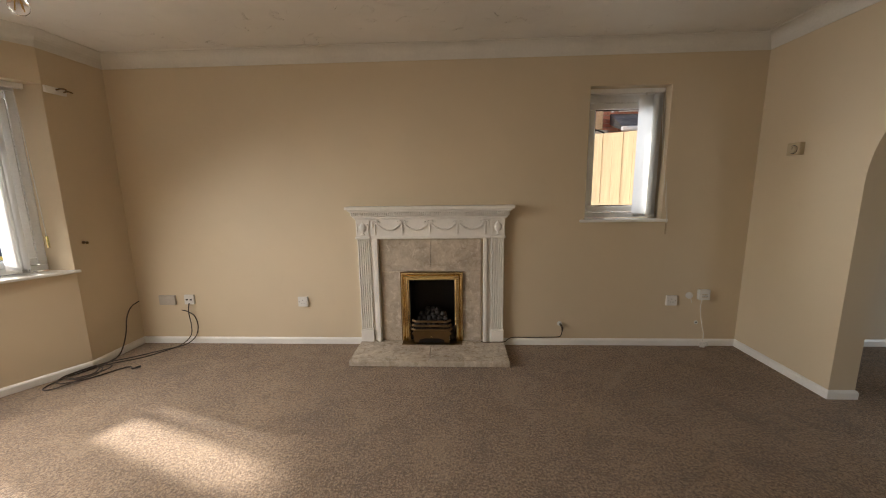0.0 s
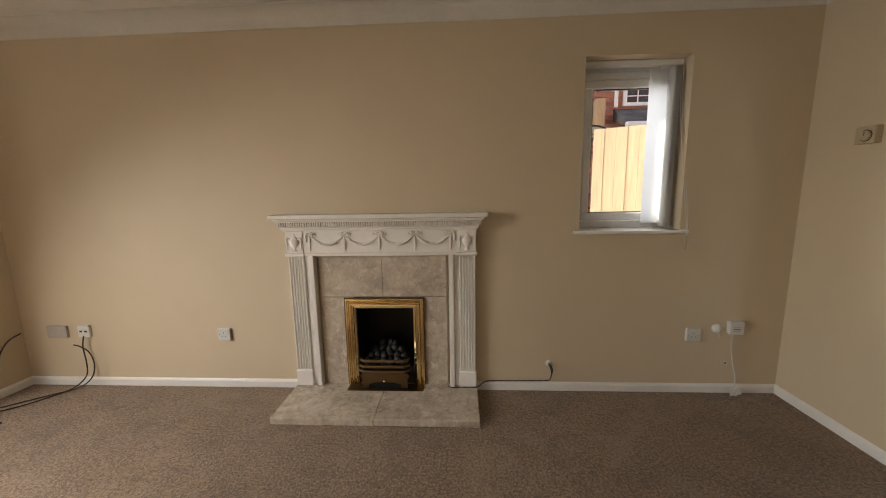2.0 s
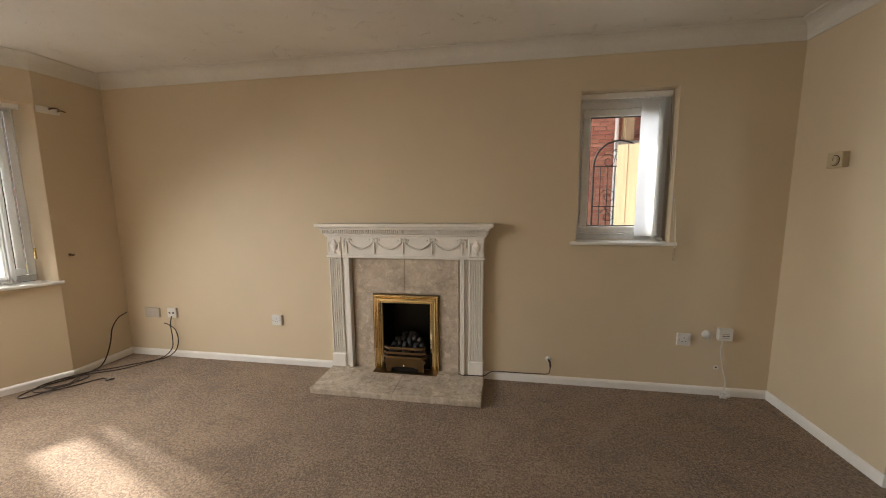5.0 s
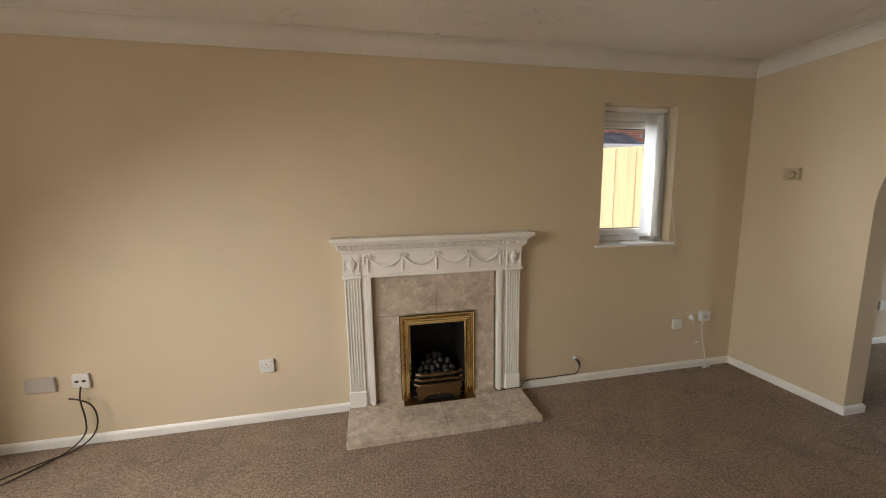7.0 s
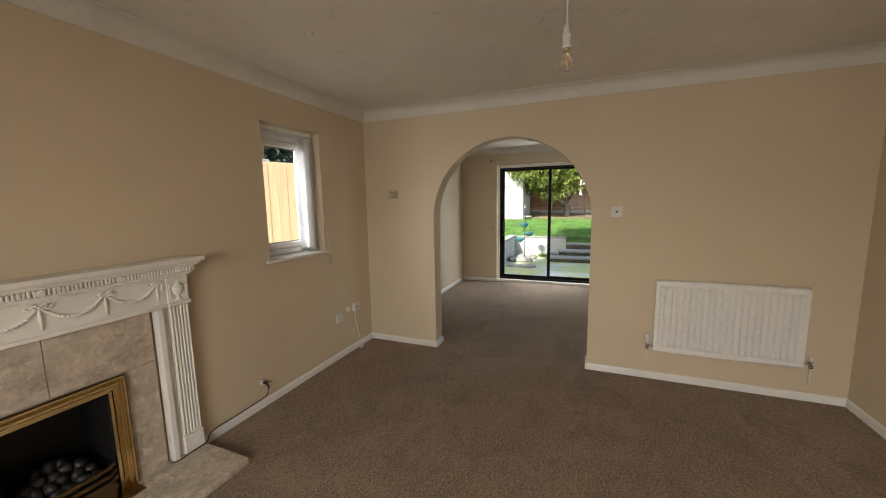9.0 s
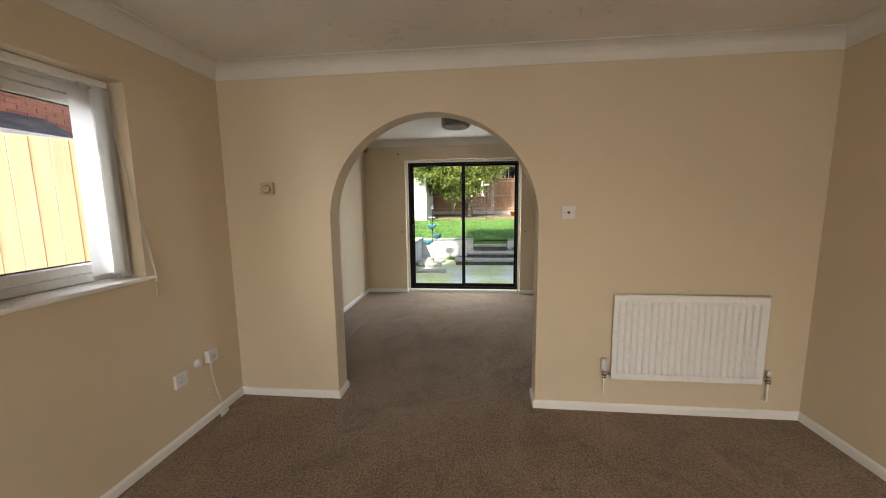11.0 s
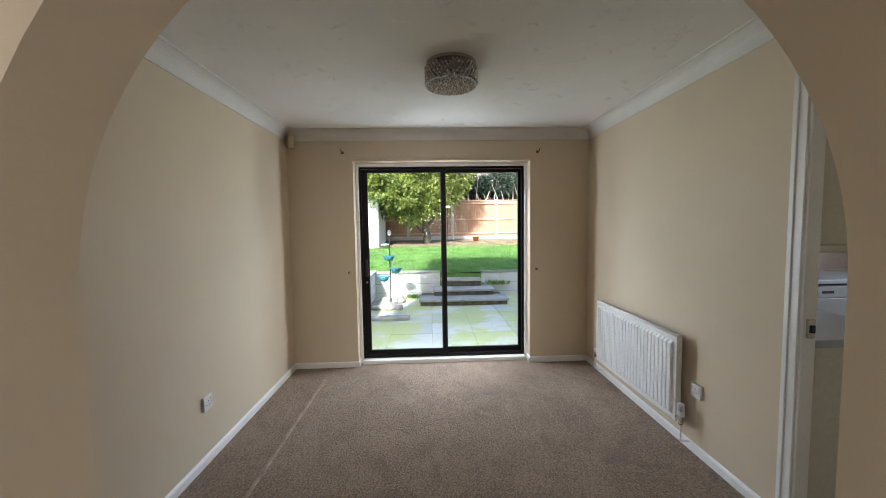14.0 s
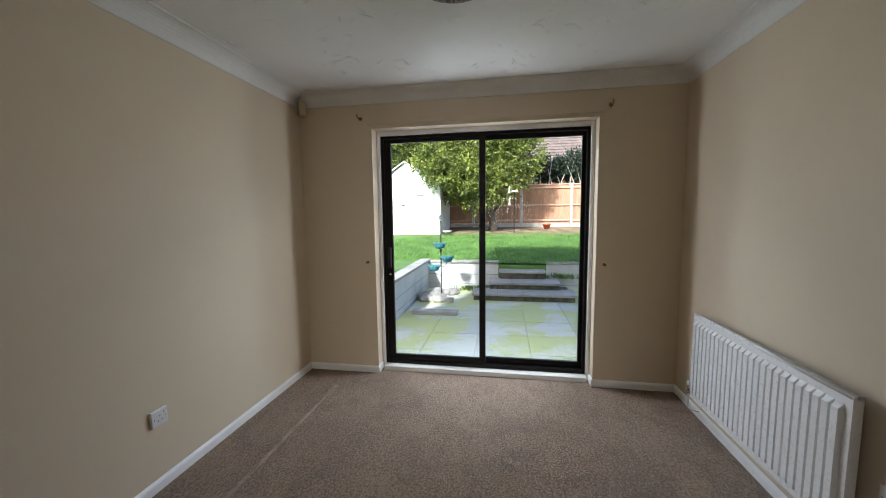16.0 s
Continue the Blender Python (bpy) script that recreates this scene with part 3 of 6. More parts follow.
box(bm, a0 + 0.006, a1 - 0.006, DSY + 0.011, DSY + 0.019, h + 0.012, h + 0.032, 0.004)
setting("trim_architrave", bm, WHITE_GLOSS, "white gloss moulded architrave")
plate = thing("strike_plate", (a1 - 0.03, DSY - 0.03, 0.97), "small dark metal latch strike plate on the door lining", "latch plate")
part("plate", B(a1 - 0.031, a1 - 0.0185, DSY - 0.044, DSY - 0.012, 0.925, 1.01, 0.001), CHROME, plate)
part("keeper", B(a1 - 0.036, a1 - 0.031, DSY - 0.040, DSY - 0.020, 0.95, 0.985, 0.001), BLACK_METAL, plate)

# ---- fireplace ----
FX = -0.114                                # centre line
hearth = thing("hearth", (FX, 2.88, 0), "polished beige marble hearth slab in two pieces", "hearth")
part("hearth_slab", B(HX0, FX - 0.0006, 2.672, NY - 0.002, 0.0, 0.044, 0.004), MARBLE, hearth)
part("hearth_slab", B(FX + 0.0006, HX1, 2.672, NY - 0.002, 0.0, 0.044, 0.004), MARBLE, hearth)

sur = thing("fire_surround", (FX, 3.05, 0.044), "cream painted neoclassical fire surround with urns and swags", "fireplace")
HZ = 0.0445
# back panels
for x0, x1, z0, z1 in ((-0.527, FX - 0.001, 0.655, 0.945), (FX + 0.001, 0.300, 0.655, 0.945), (-0.527, -0.310, HZ, 0.653), (0.092, 0.300, HZ, 0.653)):
    part("marble_panel", B(x0, x1, NY - 0.024, NY - 0.002, z0, z1, 0.0015), MARBLE, sur, "mottled beige marble back panel")
YF = 3.028


def pilaster(side):
    """side -1: at the left end; 1: at the right."""
    ox = HX0 + 0.006 if side < 0 else HX1 - 0.006
    d = -side

    def bx(bm, u0, u1, y0, y1, z0, z1, bev=0.0, seg=1):
        xs = sorted((ox + d * u0, ox + d * u1))
        box(bm, xs[0], xs[1], y0, y1, z0, z1, bev, None, seg)
    bm = bmesh.new()
    bx(bm, 0.0, 0.112, YF - 0.004, NY - 0.003, HZ, 0.152, 0.004)
    part("plinth", bm, SURROUND, sur)
    bm = bmesh.new()
    bx(bm, 0.004, 0.108, YF + 0.010, NY - 0.003, 0.152, 0.930)
    pil = part("fluted_pilaster", bm, SURROUND, sur)
    for k in range(6):
        c = 0.012 + k * 0.0178
        bm = bmesh.new()
        bx(bm, c - 0.005, c + 0.005, YF + 0.002, YF + 0.012, 0.160, 0.925, 0.003)
        part("reed", bm, SURROUND, pil)
    bm = bmesh.new()
    bx(bm, 0.108, 0.142, YF + 0.016, NY - 0.003, HZ, 0.930, 0.004)
    bx(bm, 0.142, 0.172, YF - 0.004, NY - 0.003, HZ, 0.945, 0.004, 2)
    part("inner_moulding", bm, SURROUND, sur)
    bm = bmesh.new()
    bx(bm, -0.008, 0.118, YF - 0.012, NY - 0.003, 0.930, 0.952, 0.007, 2)
    part("capital", bm, SURROUND, sur)
    bm = bmesh.new()
    bx(bm, 0.0, 0.112, YF - 0.002, NY - 0.003, 0.952, 1.092, 0.002)
    part("urn_block", bm, SURROUND, sur)
    # urn in half relief
    cx = ox + d * 0.056
    bm = bmesh.new()
    lathe(bm, [(0.018, 0), (0.018, 0.008), (0.007, 0.016), (0.008, 0.022), (0.024, 0.040), (0.031, 0.062), (0.030, 0.074), (0.022, 0.080), (0.024, 0.086), (0.013, 0.096), (0.006, 0.102), (0.008, 0.108), (0, 0.114)], (0, 0, 0), (0, 0, 1), 20)
    for v in bm.verts:
        v.co = Vector((cx + v.co.x, YF - 0.003 + v.co.y * 0.45, 0.962 + v.co.z))
    for q in (-1, 1):
        tube(bm, curve_pts([(cx + q * 0.024, YF - 0.006, 1.042), (cx + q * 0.040, YF - 0.006, 1.052), (cx + q * 0.046, YF - 0.005, 1.036), (cx + q * 0.044, YF - 0.005, 1.000), (cx + q * 0.045, YF - 0.004, 0.978)], 5), 0.0032, 6)
    part("urn_relief", bm, SURROUND, sur, "", True)


pilaster(-1)
pilaster(1)
fx0, fx1 = HX0 + 0.118, HX1 - 0.118
bm = bmesh.new()
box(bm, fx0, fx1, YF + 0.004, NY - 0.003, 0.9455, 1.092)
box(bm, fx0 + 0.004, fx1 - 0.004, YF - 0.006, YF + 0.006, 0.930, 0.952, 0.006, None, 2)
part("frieze", bm, SURROUND, sur)
# swags, drops and bows
bays = 4
span = (fx1 - fx0 - 0.09) / bays
for k in range(bays):
    a = fx0 + 0.045 + k * span
    bm = bmesh.new()
    pts = [(a + span * t, YF + 0.001, 1.068 - 0.062 * (1 - (2 * t - 1) ** 2)) for t in (i / 16 for i in range(17))]
    tube(bm, pts, [0.0046 + 0.004 * math.sin(math.pi * i / 16) for i in range(17)], 8)
    for i in range(3, 14):
        x, y, z = pts[i]
        lathe(bm, [(0, -0.007), (0.0065, -0.003), (0.0065, 0.003), (0, 0.007)], (x, y - 0.005, z - 0.003), (0, 0, 1), 7)
    part("swag", bm, SURROUND, sur, "", True)
for k in range(bays + 1):
    a = fx0 + 0.045 + k * span
    bm = bmesh.new()
    tube(bm, [(a, YF + 0.001, 1.070), (a, YF, 1.02), (a, YF + 0.001, 0.968)], [0.004, 0.0075, 0.003], 7)
    for q in (-1, 1):
        if (k == 0 and q < 0) or (k == bays and q > 0):
            tube(bm, curve_pts([(a, YF, 1.07), (a + q * 0.016, YF - 0.004, 1.076), (a + q * 0.026, YF - 0.002, 1.058), (a + q * 0.022, YF, 1.040), (a + q * 0.027, YF, 1.022)], 4), 0.0055, 6)
            continue
        tube(bm, curve_pts([(a, YF - 0.001, 1.066), (a + q * 0.014, YF - 0.006, 1.080), (a + q * 0.026, YF - 0.003, 1.074), (a + q * 0.014, YF - 0.004, 1.066), (a + q * 0.030, YF, 1.063), (a + q * 0.043, YF, 1.071)], 4), 0.0056, 6)
    lathe(bm, [(0, -0.008), (0.008, 0), (0, 0.008)], (a, YF - 0.004, 1.070), (0, 0, 1), 8)
    part("bow", bm, SURROUND, sur, "", True)


def stepped(bm, rows):
    """Stacked mitred slabs: (side overhang, front y, z0, z1, bevel)."""
    for o, yf, z0, z1, bv in rows:
        box(bm, HX0 - o, HX1 + o, yf, NY - 0.002, z0, z1, bv, None, 2)


bm = bmesh.new()
stepped(bm, [(0.004, YF - 0.010, 1.0925, 1.104, 0.003), (0.014, YF - 0.022, 1.104, 1.118, 0.005)])
part("bed_moulding", bm, SURROUND, sur)
bm = bmesh.new()
stepped(bm, [(0.022, YF - 0.028, 1.118, 1.150, 0.001)])
x = HX0 - 0.020
while x < HX1 + 0.014:
    box(bm, x, x + 0.0085, YF - 0.040, YF - 0.027, 1.121, 1.147, 0.0015)
    x += 0.0148
for q in (-1, 1):
    y = YF - 0.024
    while y < NY - 0.015:
        xs = sorted((HX0 - 0.028, HX0 - 0.021)) if q < 0 else sorted((HX1 + 0.021, HX1 + 0.028))
        box(bm, xs[0], xs[1], y, y + 0.0085, 1.121, 1.147, 0.0015)
        y += 0.0148
part("dentil_band", bm, SURROUND, sur)
for k in range(5):
    bm = bmesh.new()
    lathe(bm, [(0.0155, 0), (0.0155, 0.012), (0.012, 0.016), (0.008, 0.013), (0.005, 0.017), (0, 0.018)], (HX0 + 0.056 + (HX1 - HX0 - 0.112) * k / 4, YF - 0.0275, 1.134), (0, -1, 0), 18)
    part("rosette", bm, SURROUND, sur)
bm = bmesh.new()
stepped(bm, [(0.034, YF - 0.044, 1.150, 1.160, 0.003), (0.044, YF - 0.058, 1.160, 1.172, 0.005)])
part("cornice", bm, SURROUND, sur)
bm = bmesh.new()
stepped(bm, [(0.060, YF - 0.074, 1.172, 1.197, 0.004)])
part("mantel_shelf", bm, SURROUND, sur)

# gas fire
fire = thing("gas_fire", (FX, 3.06, 0.044), "brass-framed inset coal-effect gas fire", "fire")
bx0, bx1, bz = -0.366, 0.148, 0.644
prof = [(0.0, 0.000), (0.000, 0.014), (0.005, 0.018), (0.011, 0.018), (0.013, 0.009), (0.018, 0.008), (0.030, 0.024), (0.038, 0.024), (0.041, 0.010), (0.052, 0.012), (0.055, 0.006), (0.066, 0.001), (0.066, -0.012), (0.0, -0.012)]


def frame_side(bm, a, b, inward):
    """Mitred moulding from a to b; inward: the unit way to the opening."""
    a, b, w = Vector(a), Vector(b), Vector(inward)
    along = (b - a).normalized()
    ra, rb = [], []
    for o, h in prof:
        off = w * o + Vector((0, -h, 0))
        ra.append(bm.verts.new(a + off + along * o))
        rb.append(bm.verts.new(b + off - along * o))
    n = len(prof)
    for k in range(n):
        bm.faces.new((ra[k], ra[(k + 1) % n], rb[(k + 1) % n], rb[k]))
    bm.faces.new(ra)
    bm.faces.new(rb[::-1])


by = NY - 0.026
bm = bmesh.new()
frame_side(bm, (bx0, by, bz), (bx1, by, bz), (0, 0, -1))
part("brass_frame", bm, BRASS, fire)
for a, w in ((bx0, (1, 0, 0)), (bx1, (-1, 0, 0))):
    bm = bmesh.new()
    frame_side(bm, (a, by, bz), (a, by, 0.0465 - 0.066), w)
    bmesh.ops.bisect_plane(bm, geom=bm.verts[:] + bm.edges[:] + bm.faces[:], plane_co=(0, 0, 0.0465), plane_no=(0, 0, -1), clear_outer=True)
    part("brass_frame", bm, BRASS, fire)
bm = bmesh.new()
for q in ((bx0 - 0.006, bx1 + 0.006, bz, bz + 0.006), (bx0 - 0.006, bx0, 0.0465, bz), (bx1, bx1 + 0.006, 0.0465, bz)):
    box(bm, q[0], q[1], by - 0.012, by + 0.001, q[2], q[3], 0.002)
part("outer_trim", bm, BRASS_OLD, fire, "dark tarnished outer bead")
ix0, ix1, iz = FB[0] + 0.004, FB[1] - 0.004, FB[3] - 0.004
for nm, q in (("side_lining", (ix0, ix0 + 0.004, by, T1 - 0.02, 0.047, iz)), ("side_lining", (ix1 - 0.004, ix1, by, T1 - 0.02, 0.047, iz)),
              ("top_lining", (ix0 + 0.004, ix1 - 0.004, by, T1 - 0.02, iz - 0.004, iz)), ("back_lining", (ix0 + 0.004, ix1 - 0.004, T1 - 0.03, T1 - 0.02, 0.047, iz - 0.004)),
              ("burner_tray", (ix0 + 0.004, ix1 - 0.004, NY - 0.01, T1 - 0.03, 0.047, 0.165))):
    part(nm, B(*q), BLACK_METAL, fire, "matt black metal")
rnd = random.Random(4)
coal_bm = bmesh.new()
bmesh.ops.create_icosphere(coal_bm, subdivisions=2, radius=1)
for v in coal_bm.verts:
    v.co *= 1 + 0.22 * noise.noise(v.co * 1.4) + 0.06 * noise.noise(v.co * 4)
for f in coal_bm.faces:
    f.smooth = True
coal_me = bpy.data.meshes.new("coal")
coal_bm.to_mesh(coal_me)
coal_bm.free()
coal_me.materials.append(COAL)
rows = [(6, NY + 0.012, 0.190, 0.036), (6, NY + 0.045, 0.222, 0.034), (5, NY + 0.08, 0.252, 0.033), (3, NY + 0.11, 0.275, 0.030)]
for cnt, y, z, r in rows:
    for k in range(cnt):
        c = new("coal", coal_me)
        c.parent = fire
        c.matrix_parent_inverse = fire.matrix_basis.inverted()
        xx = FX + (k - (cnt - 1) / 2) * 0.047 + rnd.uniform(-0.006, 0.006)
        c.matrix_basis = Matrix.LocRotScale((xx, y + rnd.uniform(-0.008, 0.008), z + rnd.uniform(-0.008, 0.008)), Euler((rnd.random() * 6, rnd.random() * 6, rnd.random() * 6)),
                                           (r * rnd.uniform(0.8, 1.1), r * rnd.uniform(0.7, 0.95), r * rnd.uniform(0.7, 0.95)))
# grate bars: bowed out in front
for k, z in enumerate((0.238, 0.200, 0.164)):
    bm = bmesh.new()
    e = 0.155 + 0.004 * k
    yb, yf2 = by - 0.012, by - 0.062
    pts = [(FX - e, yb, z), (FX - e, yf2 + 0.02, z), (FX - e + 0.03, yf2, z), (FX + e - 0.03, yf2, z), (FX + e, yf2 + 0.02, z), (FX + e, yb, z)]
    r2 = [(-0.007, -0.006), (0.007, -0.009), (0.010, 0.0), (0.007, 0.009), (-0.007, 0.006)]
    vs = []
    for i, p in enumerate(pts):
        p = Vector(p)
        d = (Vector(pts[min(i + 1, 5)]) - Vector(pts[max(i - 1, 0)])).normalized()
        nrm = Vector((d.y, -d.x, 0))
        vs.append([bm.verts.new(p + nrm * o + Vector((0, 0, h))) for o, h in r2])
    for a, b in zip(vs, vs[1:]):
        for j in range(5):
            bm.faces.new((a[j], a[(j + 1) % 5], b[(j + 1) % 5], b[j]))
    bm.faces.new(vs[0])
    bm.faces.new(vs[-1][::-1])
    part("grate_bar", bm, BRASS_OLD, fire)
bm = bmesh.new()
extrude_poly(bm, [(FX - 0.145, by - 0.005, 0.0465), (FX - 0.135, by - 0.045, 0.0465), (FX + 0.135, by - 0.045, 0.0465), (FX + 0.145, by - 0.005, 0.0465)], (0, 0, 0.105))
part("ash_cover", bm, BLACK_METAL, fire)
bm = bmesh.new()
pts = [(-0.150, 0.150), (0.150, 0.150), (0.165, 0.128), (0.150, 0.110), (0.150, 0.0465), (0.110, 0.0465), (0.105, 0.075), (0.06, 0.088), (-0.06, 0.088), (-0.105, 0.075), (-0.110, 0.0465), (-0.150, 0.0465), (-0.150, 0.110), (-0.165, 0.128)]
extrude_poly(bm, [(FX + a, by - 0.060, b) for a, b in pts], (0, 0.014, 0))
part("ash_fret", bm, BRASS_OLD, fire)
bm = bmesh.new()
lathe(bm, [(0.004, 0), (0.004, 0.008), (0.009, 0.013), (0.008, 0.020), (0, 0.024)], (FX + 0.0, by - 0.060, 0.105), (0, -1, 0), 14)
part("knob", bm, BRASS, fire, "", True)
part("tray", B(bx0 + 0.004, bx1 - 0.004, by - 0.09, by + 0.0, 0.0444, 0.0464, 0.0005), BRASS_OLD, fire, "dark metal tray on the hearth")

# ---- fittings on the walls ----
def socket(name, at, normal, w=0.086, gangs=1, label="white plastic single plug socket", mat=None, kind_="socket", category="socket"):
    """A faceplate on a wall; normal is the way into the room."""
    n = Vector(normal)
    u = Vector((-n.y, n.x, 0))
    m = Matrix(((u.x, n.x, 0, at[0]), (u.y, n.y, 0, at[1]), (0, 0, 1, at[2]), (0, 0, 0, 1)))
    t = thing(name, at, label, category)
    h = 0.086
    mat = mat or PLASTIC
    part("backbox", B(-w / 2 + 0.001, w / 2 - 0.001, 0.0, 0.010, -h / 2 + 0.001, h / 2 - 0.001, 0.001, m), mat, t)
    plate = part("faceplate", B(-w / 2, w / 2, 0.010, 0.018, -h / 2, h / 2, 0.003, m, 2), mat, t)
    if kind_ == "socket":
        for g in range(gangs):
            c = (g - (gangs - 1) / 2) * 0.065
            bm = bmesh.new()
            for dx, dz, sw, sh in ((0, 0.012, 0.004, 0.008), (-0.011, -0.012, 0.007, 0.004), (0.011, -0.012, 0.007, 0.004)):
                box(bm, c + dx - sw / 2, c + dx + sw / 2, 0.0175, 0.0188, dz - sh / 2, dz + sh / 2, 0, m)
            part("pin_slots", bm, DARK_PLASTIC, plate)
            part("rocker_switch", B(c + 0.020, c + 0.032, 0.017, 0.022, 0.012, 0.030, 0.002, m), mat, plate)
        for q in (-1, 1):
            bm = bmesh.new()
            lathe(bm, [(0.003, 0), (0.003, 0.0008), (0, 0.001)], m @ Vector((q * (w / 2 - 0.013), 0.018, 0)), n, 8)
            part("screw", bm, CHROME, plate)
    return t, m, plate


N_IN, E_IN, S_IN, W_IN = (0, -1, 0), (-1, 0, 0), (0, 1, 0), (1, 0, 0)
socket("wall_socket", (-1.225, NY, 0.386), N_IN)
socket("wall_socket", (1.867, NY, 0.396), N_IN)
socket("wall_socket", (4.118, NY, 0.377), N_IN)
socket("wall_socket", (4.008, DSY, 0.403), S_IN)
socket("blank_plate", (-2.436, NY, 0.400), N_IN, w=0.146, label="scuffed greyish double blanking plate", mat=plain("greyed_plastic", (0.50, 0.46, 0.41), 0.45, vary=0.06), kind_="blank", category="wall plate")
t, m, pl = socket("aerial_socket", (-2.236, NY, 0.405), N_IN, label="white twin aerial socket with brown leads", kind_="aerial", category="aerial socket")
for q in (-1, 1):
    part("aerial_port", B(q * 0.018 - 0.009, q * 0.018 + 0.009, 0.0175, 0.021, -0.006, 0.007, 0.001, m), DARK_PLASTIC, pl)
t, m, pl = socket("cooker_switch", (AX0, 0.690, 1.376), E_IN, label="white dimmer switch plate with a dark knob", kind_="dim", category="light switch")
bm = bmesh.new()
lathe(bm, [(0.0085, 0), (0.0085, 0.012), (0.0065, 0.016), (0, 0.0165)], m @ Vector((0.0, 0.018, 0.0)), E_IN, 16)
part("dimmer_knob", bm, BRASS_OLD, pl, "", True)
for q in (-1, 1):
    bm = bmesh.new()
    lathe(bm, [(0.003, 0), (0.003, 0.0008), (0, 0.001)], m @ Vector((q * 0.03, 0.018, 0)), E_IN, 8)
    part("screw", bm, BRASS_OLD, pl)
t.name = "dimmer_switch"

# thermostat
th = thing("thermostat", (AX0, 2.751, 1.561), "aged cream plastic dial room thermostat", "thermostat")
part("case", B(AX0 - 0.036, AX0, 2.704, 2.798, 1.519, 1.603, 0.005, None, 2), AGED_PLASTIC, th)
bm = bmesh.new()
lathe(bm, [(0.024, 0), (0.024, 0.007), (0.021, 0.010), (0, 0.010)], (AX0 - 0.036, 2.745, 1.557), (-1, 0, 0), 28)
dial = part("dial", bm, AGED_PLASTIC, th, "", False)
part("pointer", B(AX0 - 0.0475, AX0 - 0.0455, 2.7438, 2.7462, 1.557, 1.576), DARK_PLASTIC, dial)
bm = bmesh.new()
lathe(bm, [(0.0285, 0), (0.0285, 0.0018), (0.0255, 0.0018), (0.0255, 0)], (AX0 - 0.0361, 2.745, 1.557), (-1, 0, 0), 28)
part("scale_ring", bm, DARK_PLASTIC, th)

# telephone-style white box with lead, and its neighbours
bx = thing("adapter_box", (2.115, NY, 0.445), "small white plastic box with a dangling white lead", "adapter")
part("case", B(2.072, 2.158, NY - 0.036, NY, 0.405, 0.490, 0.005, None, 2), PLASTIC, bx)
for k in range(3):
    part("vent_bar", B(2.092, 2.135, NY - 0.0368, NY - 0.0358, 0.425 + k * 0.013, 0.429 + k * 0.013), DARK_PLASTIC if k == 1 else AGED_PLASTIC, bx)
bm = bmesh.new()
tube(bm, curve_pts([(2.105, NY - 0.02, 0.407), (2.098, NY - 0.022, 0.33), (2.112, NY - 0.03, 0.22), (2.135, NY - 0.035, 0.12), (2.128, NY - 0.045, 0.06)], 6), 0.0032, 6)
part("lead", bm, PLASTIC, bx, "", True)
bm = bmesh.new()
rnd = random.Random(9)
c = Vector((2.122, NY - 0.055, 0.035))
tube(bm, curve_pts([c + Vector((rnd.uniform(-0.035, 0.035), rnd.uniform(-0.02, 0.015), rnd.uniform(-0.028, 0.03))) for _ in range(14)], 5), 0.0045, 6)
part("lead_bundle", bm, PLASTIC, bx, "", True)
kn = thing("cord_outlet", (2.010, NY, 0.437), "round white plastic wall knob with a short cord", "outlet")
bm = bmesh.new()
lathe(bm, [(0.028, 0), (0.028, 0.006), (0.024, 0.016), (0.012, 0.024), (0, 0.026)], (2.010, NY, 0.437), N_IN, 24)
part("cap", bm, PLASTIC, kn, "", True)
bm = bmesh.new()
tube(bm, curve_pts([(2.012, NY - 0.02, 0.428), (2.018, NY - 0.022, 0.40), (2.032, NY - 0.008, 0.375)], 5), 0.0025, 6)
part("cord", bm, PLASTIC, kn, "", True)
for px, pz, lab in ((2.088, 0.203, "small white cable grommet with a dark hole"),):
    g = thing("cable_grommet", (px, NY, pz), lab, "grommet")
    bm = bmesh.new()
    lathe(bm, [(0.016, 0), (0.015, 0.005), (0.007, 0.006), (0.007, 0.001)], (px, NY, pz), N_IN, 16)
    part("ring", bm, PLASTIC, g, "", True)
    bm = bmesh.new()
    lathe(bm, [(0.0065, 0), (0.0065, 0.0035), (0, 0.004)], (px, NY, pz), N_IN, 12)
    part("hole", bm, DARK_PLASTIC, g)

# fire's cable out of the wall
cb = thing("fire_cable", (0.97, NY, 0.185), "thin dark cable from a wall outlet to the fire", "cable")
bm = bmesh.new()
lathe(bm, [(0.020, 0), (0.019, 0.008), (0.010, 0.014), (0, 0.015)], (0.968, NY, 0.190), N_IN, 18)
part("outlet", bm, PLASTIC, cb, "white round outlet", True)
bm = bmesh.new()
tube(bm, [(0.968, NY - 0.012, 0.190), (0.974, NY - 0.04, 0.184), (0.978, NY - 0.052, 0.165), (0.978, NY - 0.05, 0.14)], [0.008, 0.009, 0.008, 0.005], 8)
part("plug", bm, CABLE, cb, "", True)
bm = bmesh.new()
tube(bm, curve_pts([(0.978, NY - 0.05, 0.145), (0.974, NY - 0.035, 0.10), (0.955, NY - 0.022, 0.079), (0.86, NY - 0.018, 0.074), (0.72, NY - 0.02, 0.072), (0.58, NY - 0.024, 0.074), (0.53, NY - 0.035, 0.062), (0.495, NY - 0.062, 0.050), (0.40, NY - 0.066, 0.049), (0.33, NY - 0.072, 0.049), (0.30, NY - 0.05, 0.050)], 6), 0.0035, 6)
part("flex", bm, CABLE, cb, "", True)

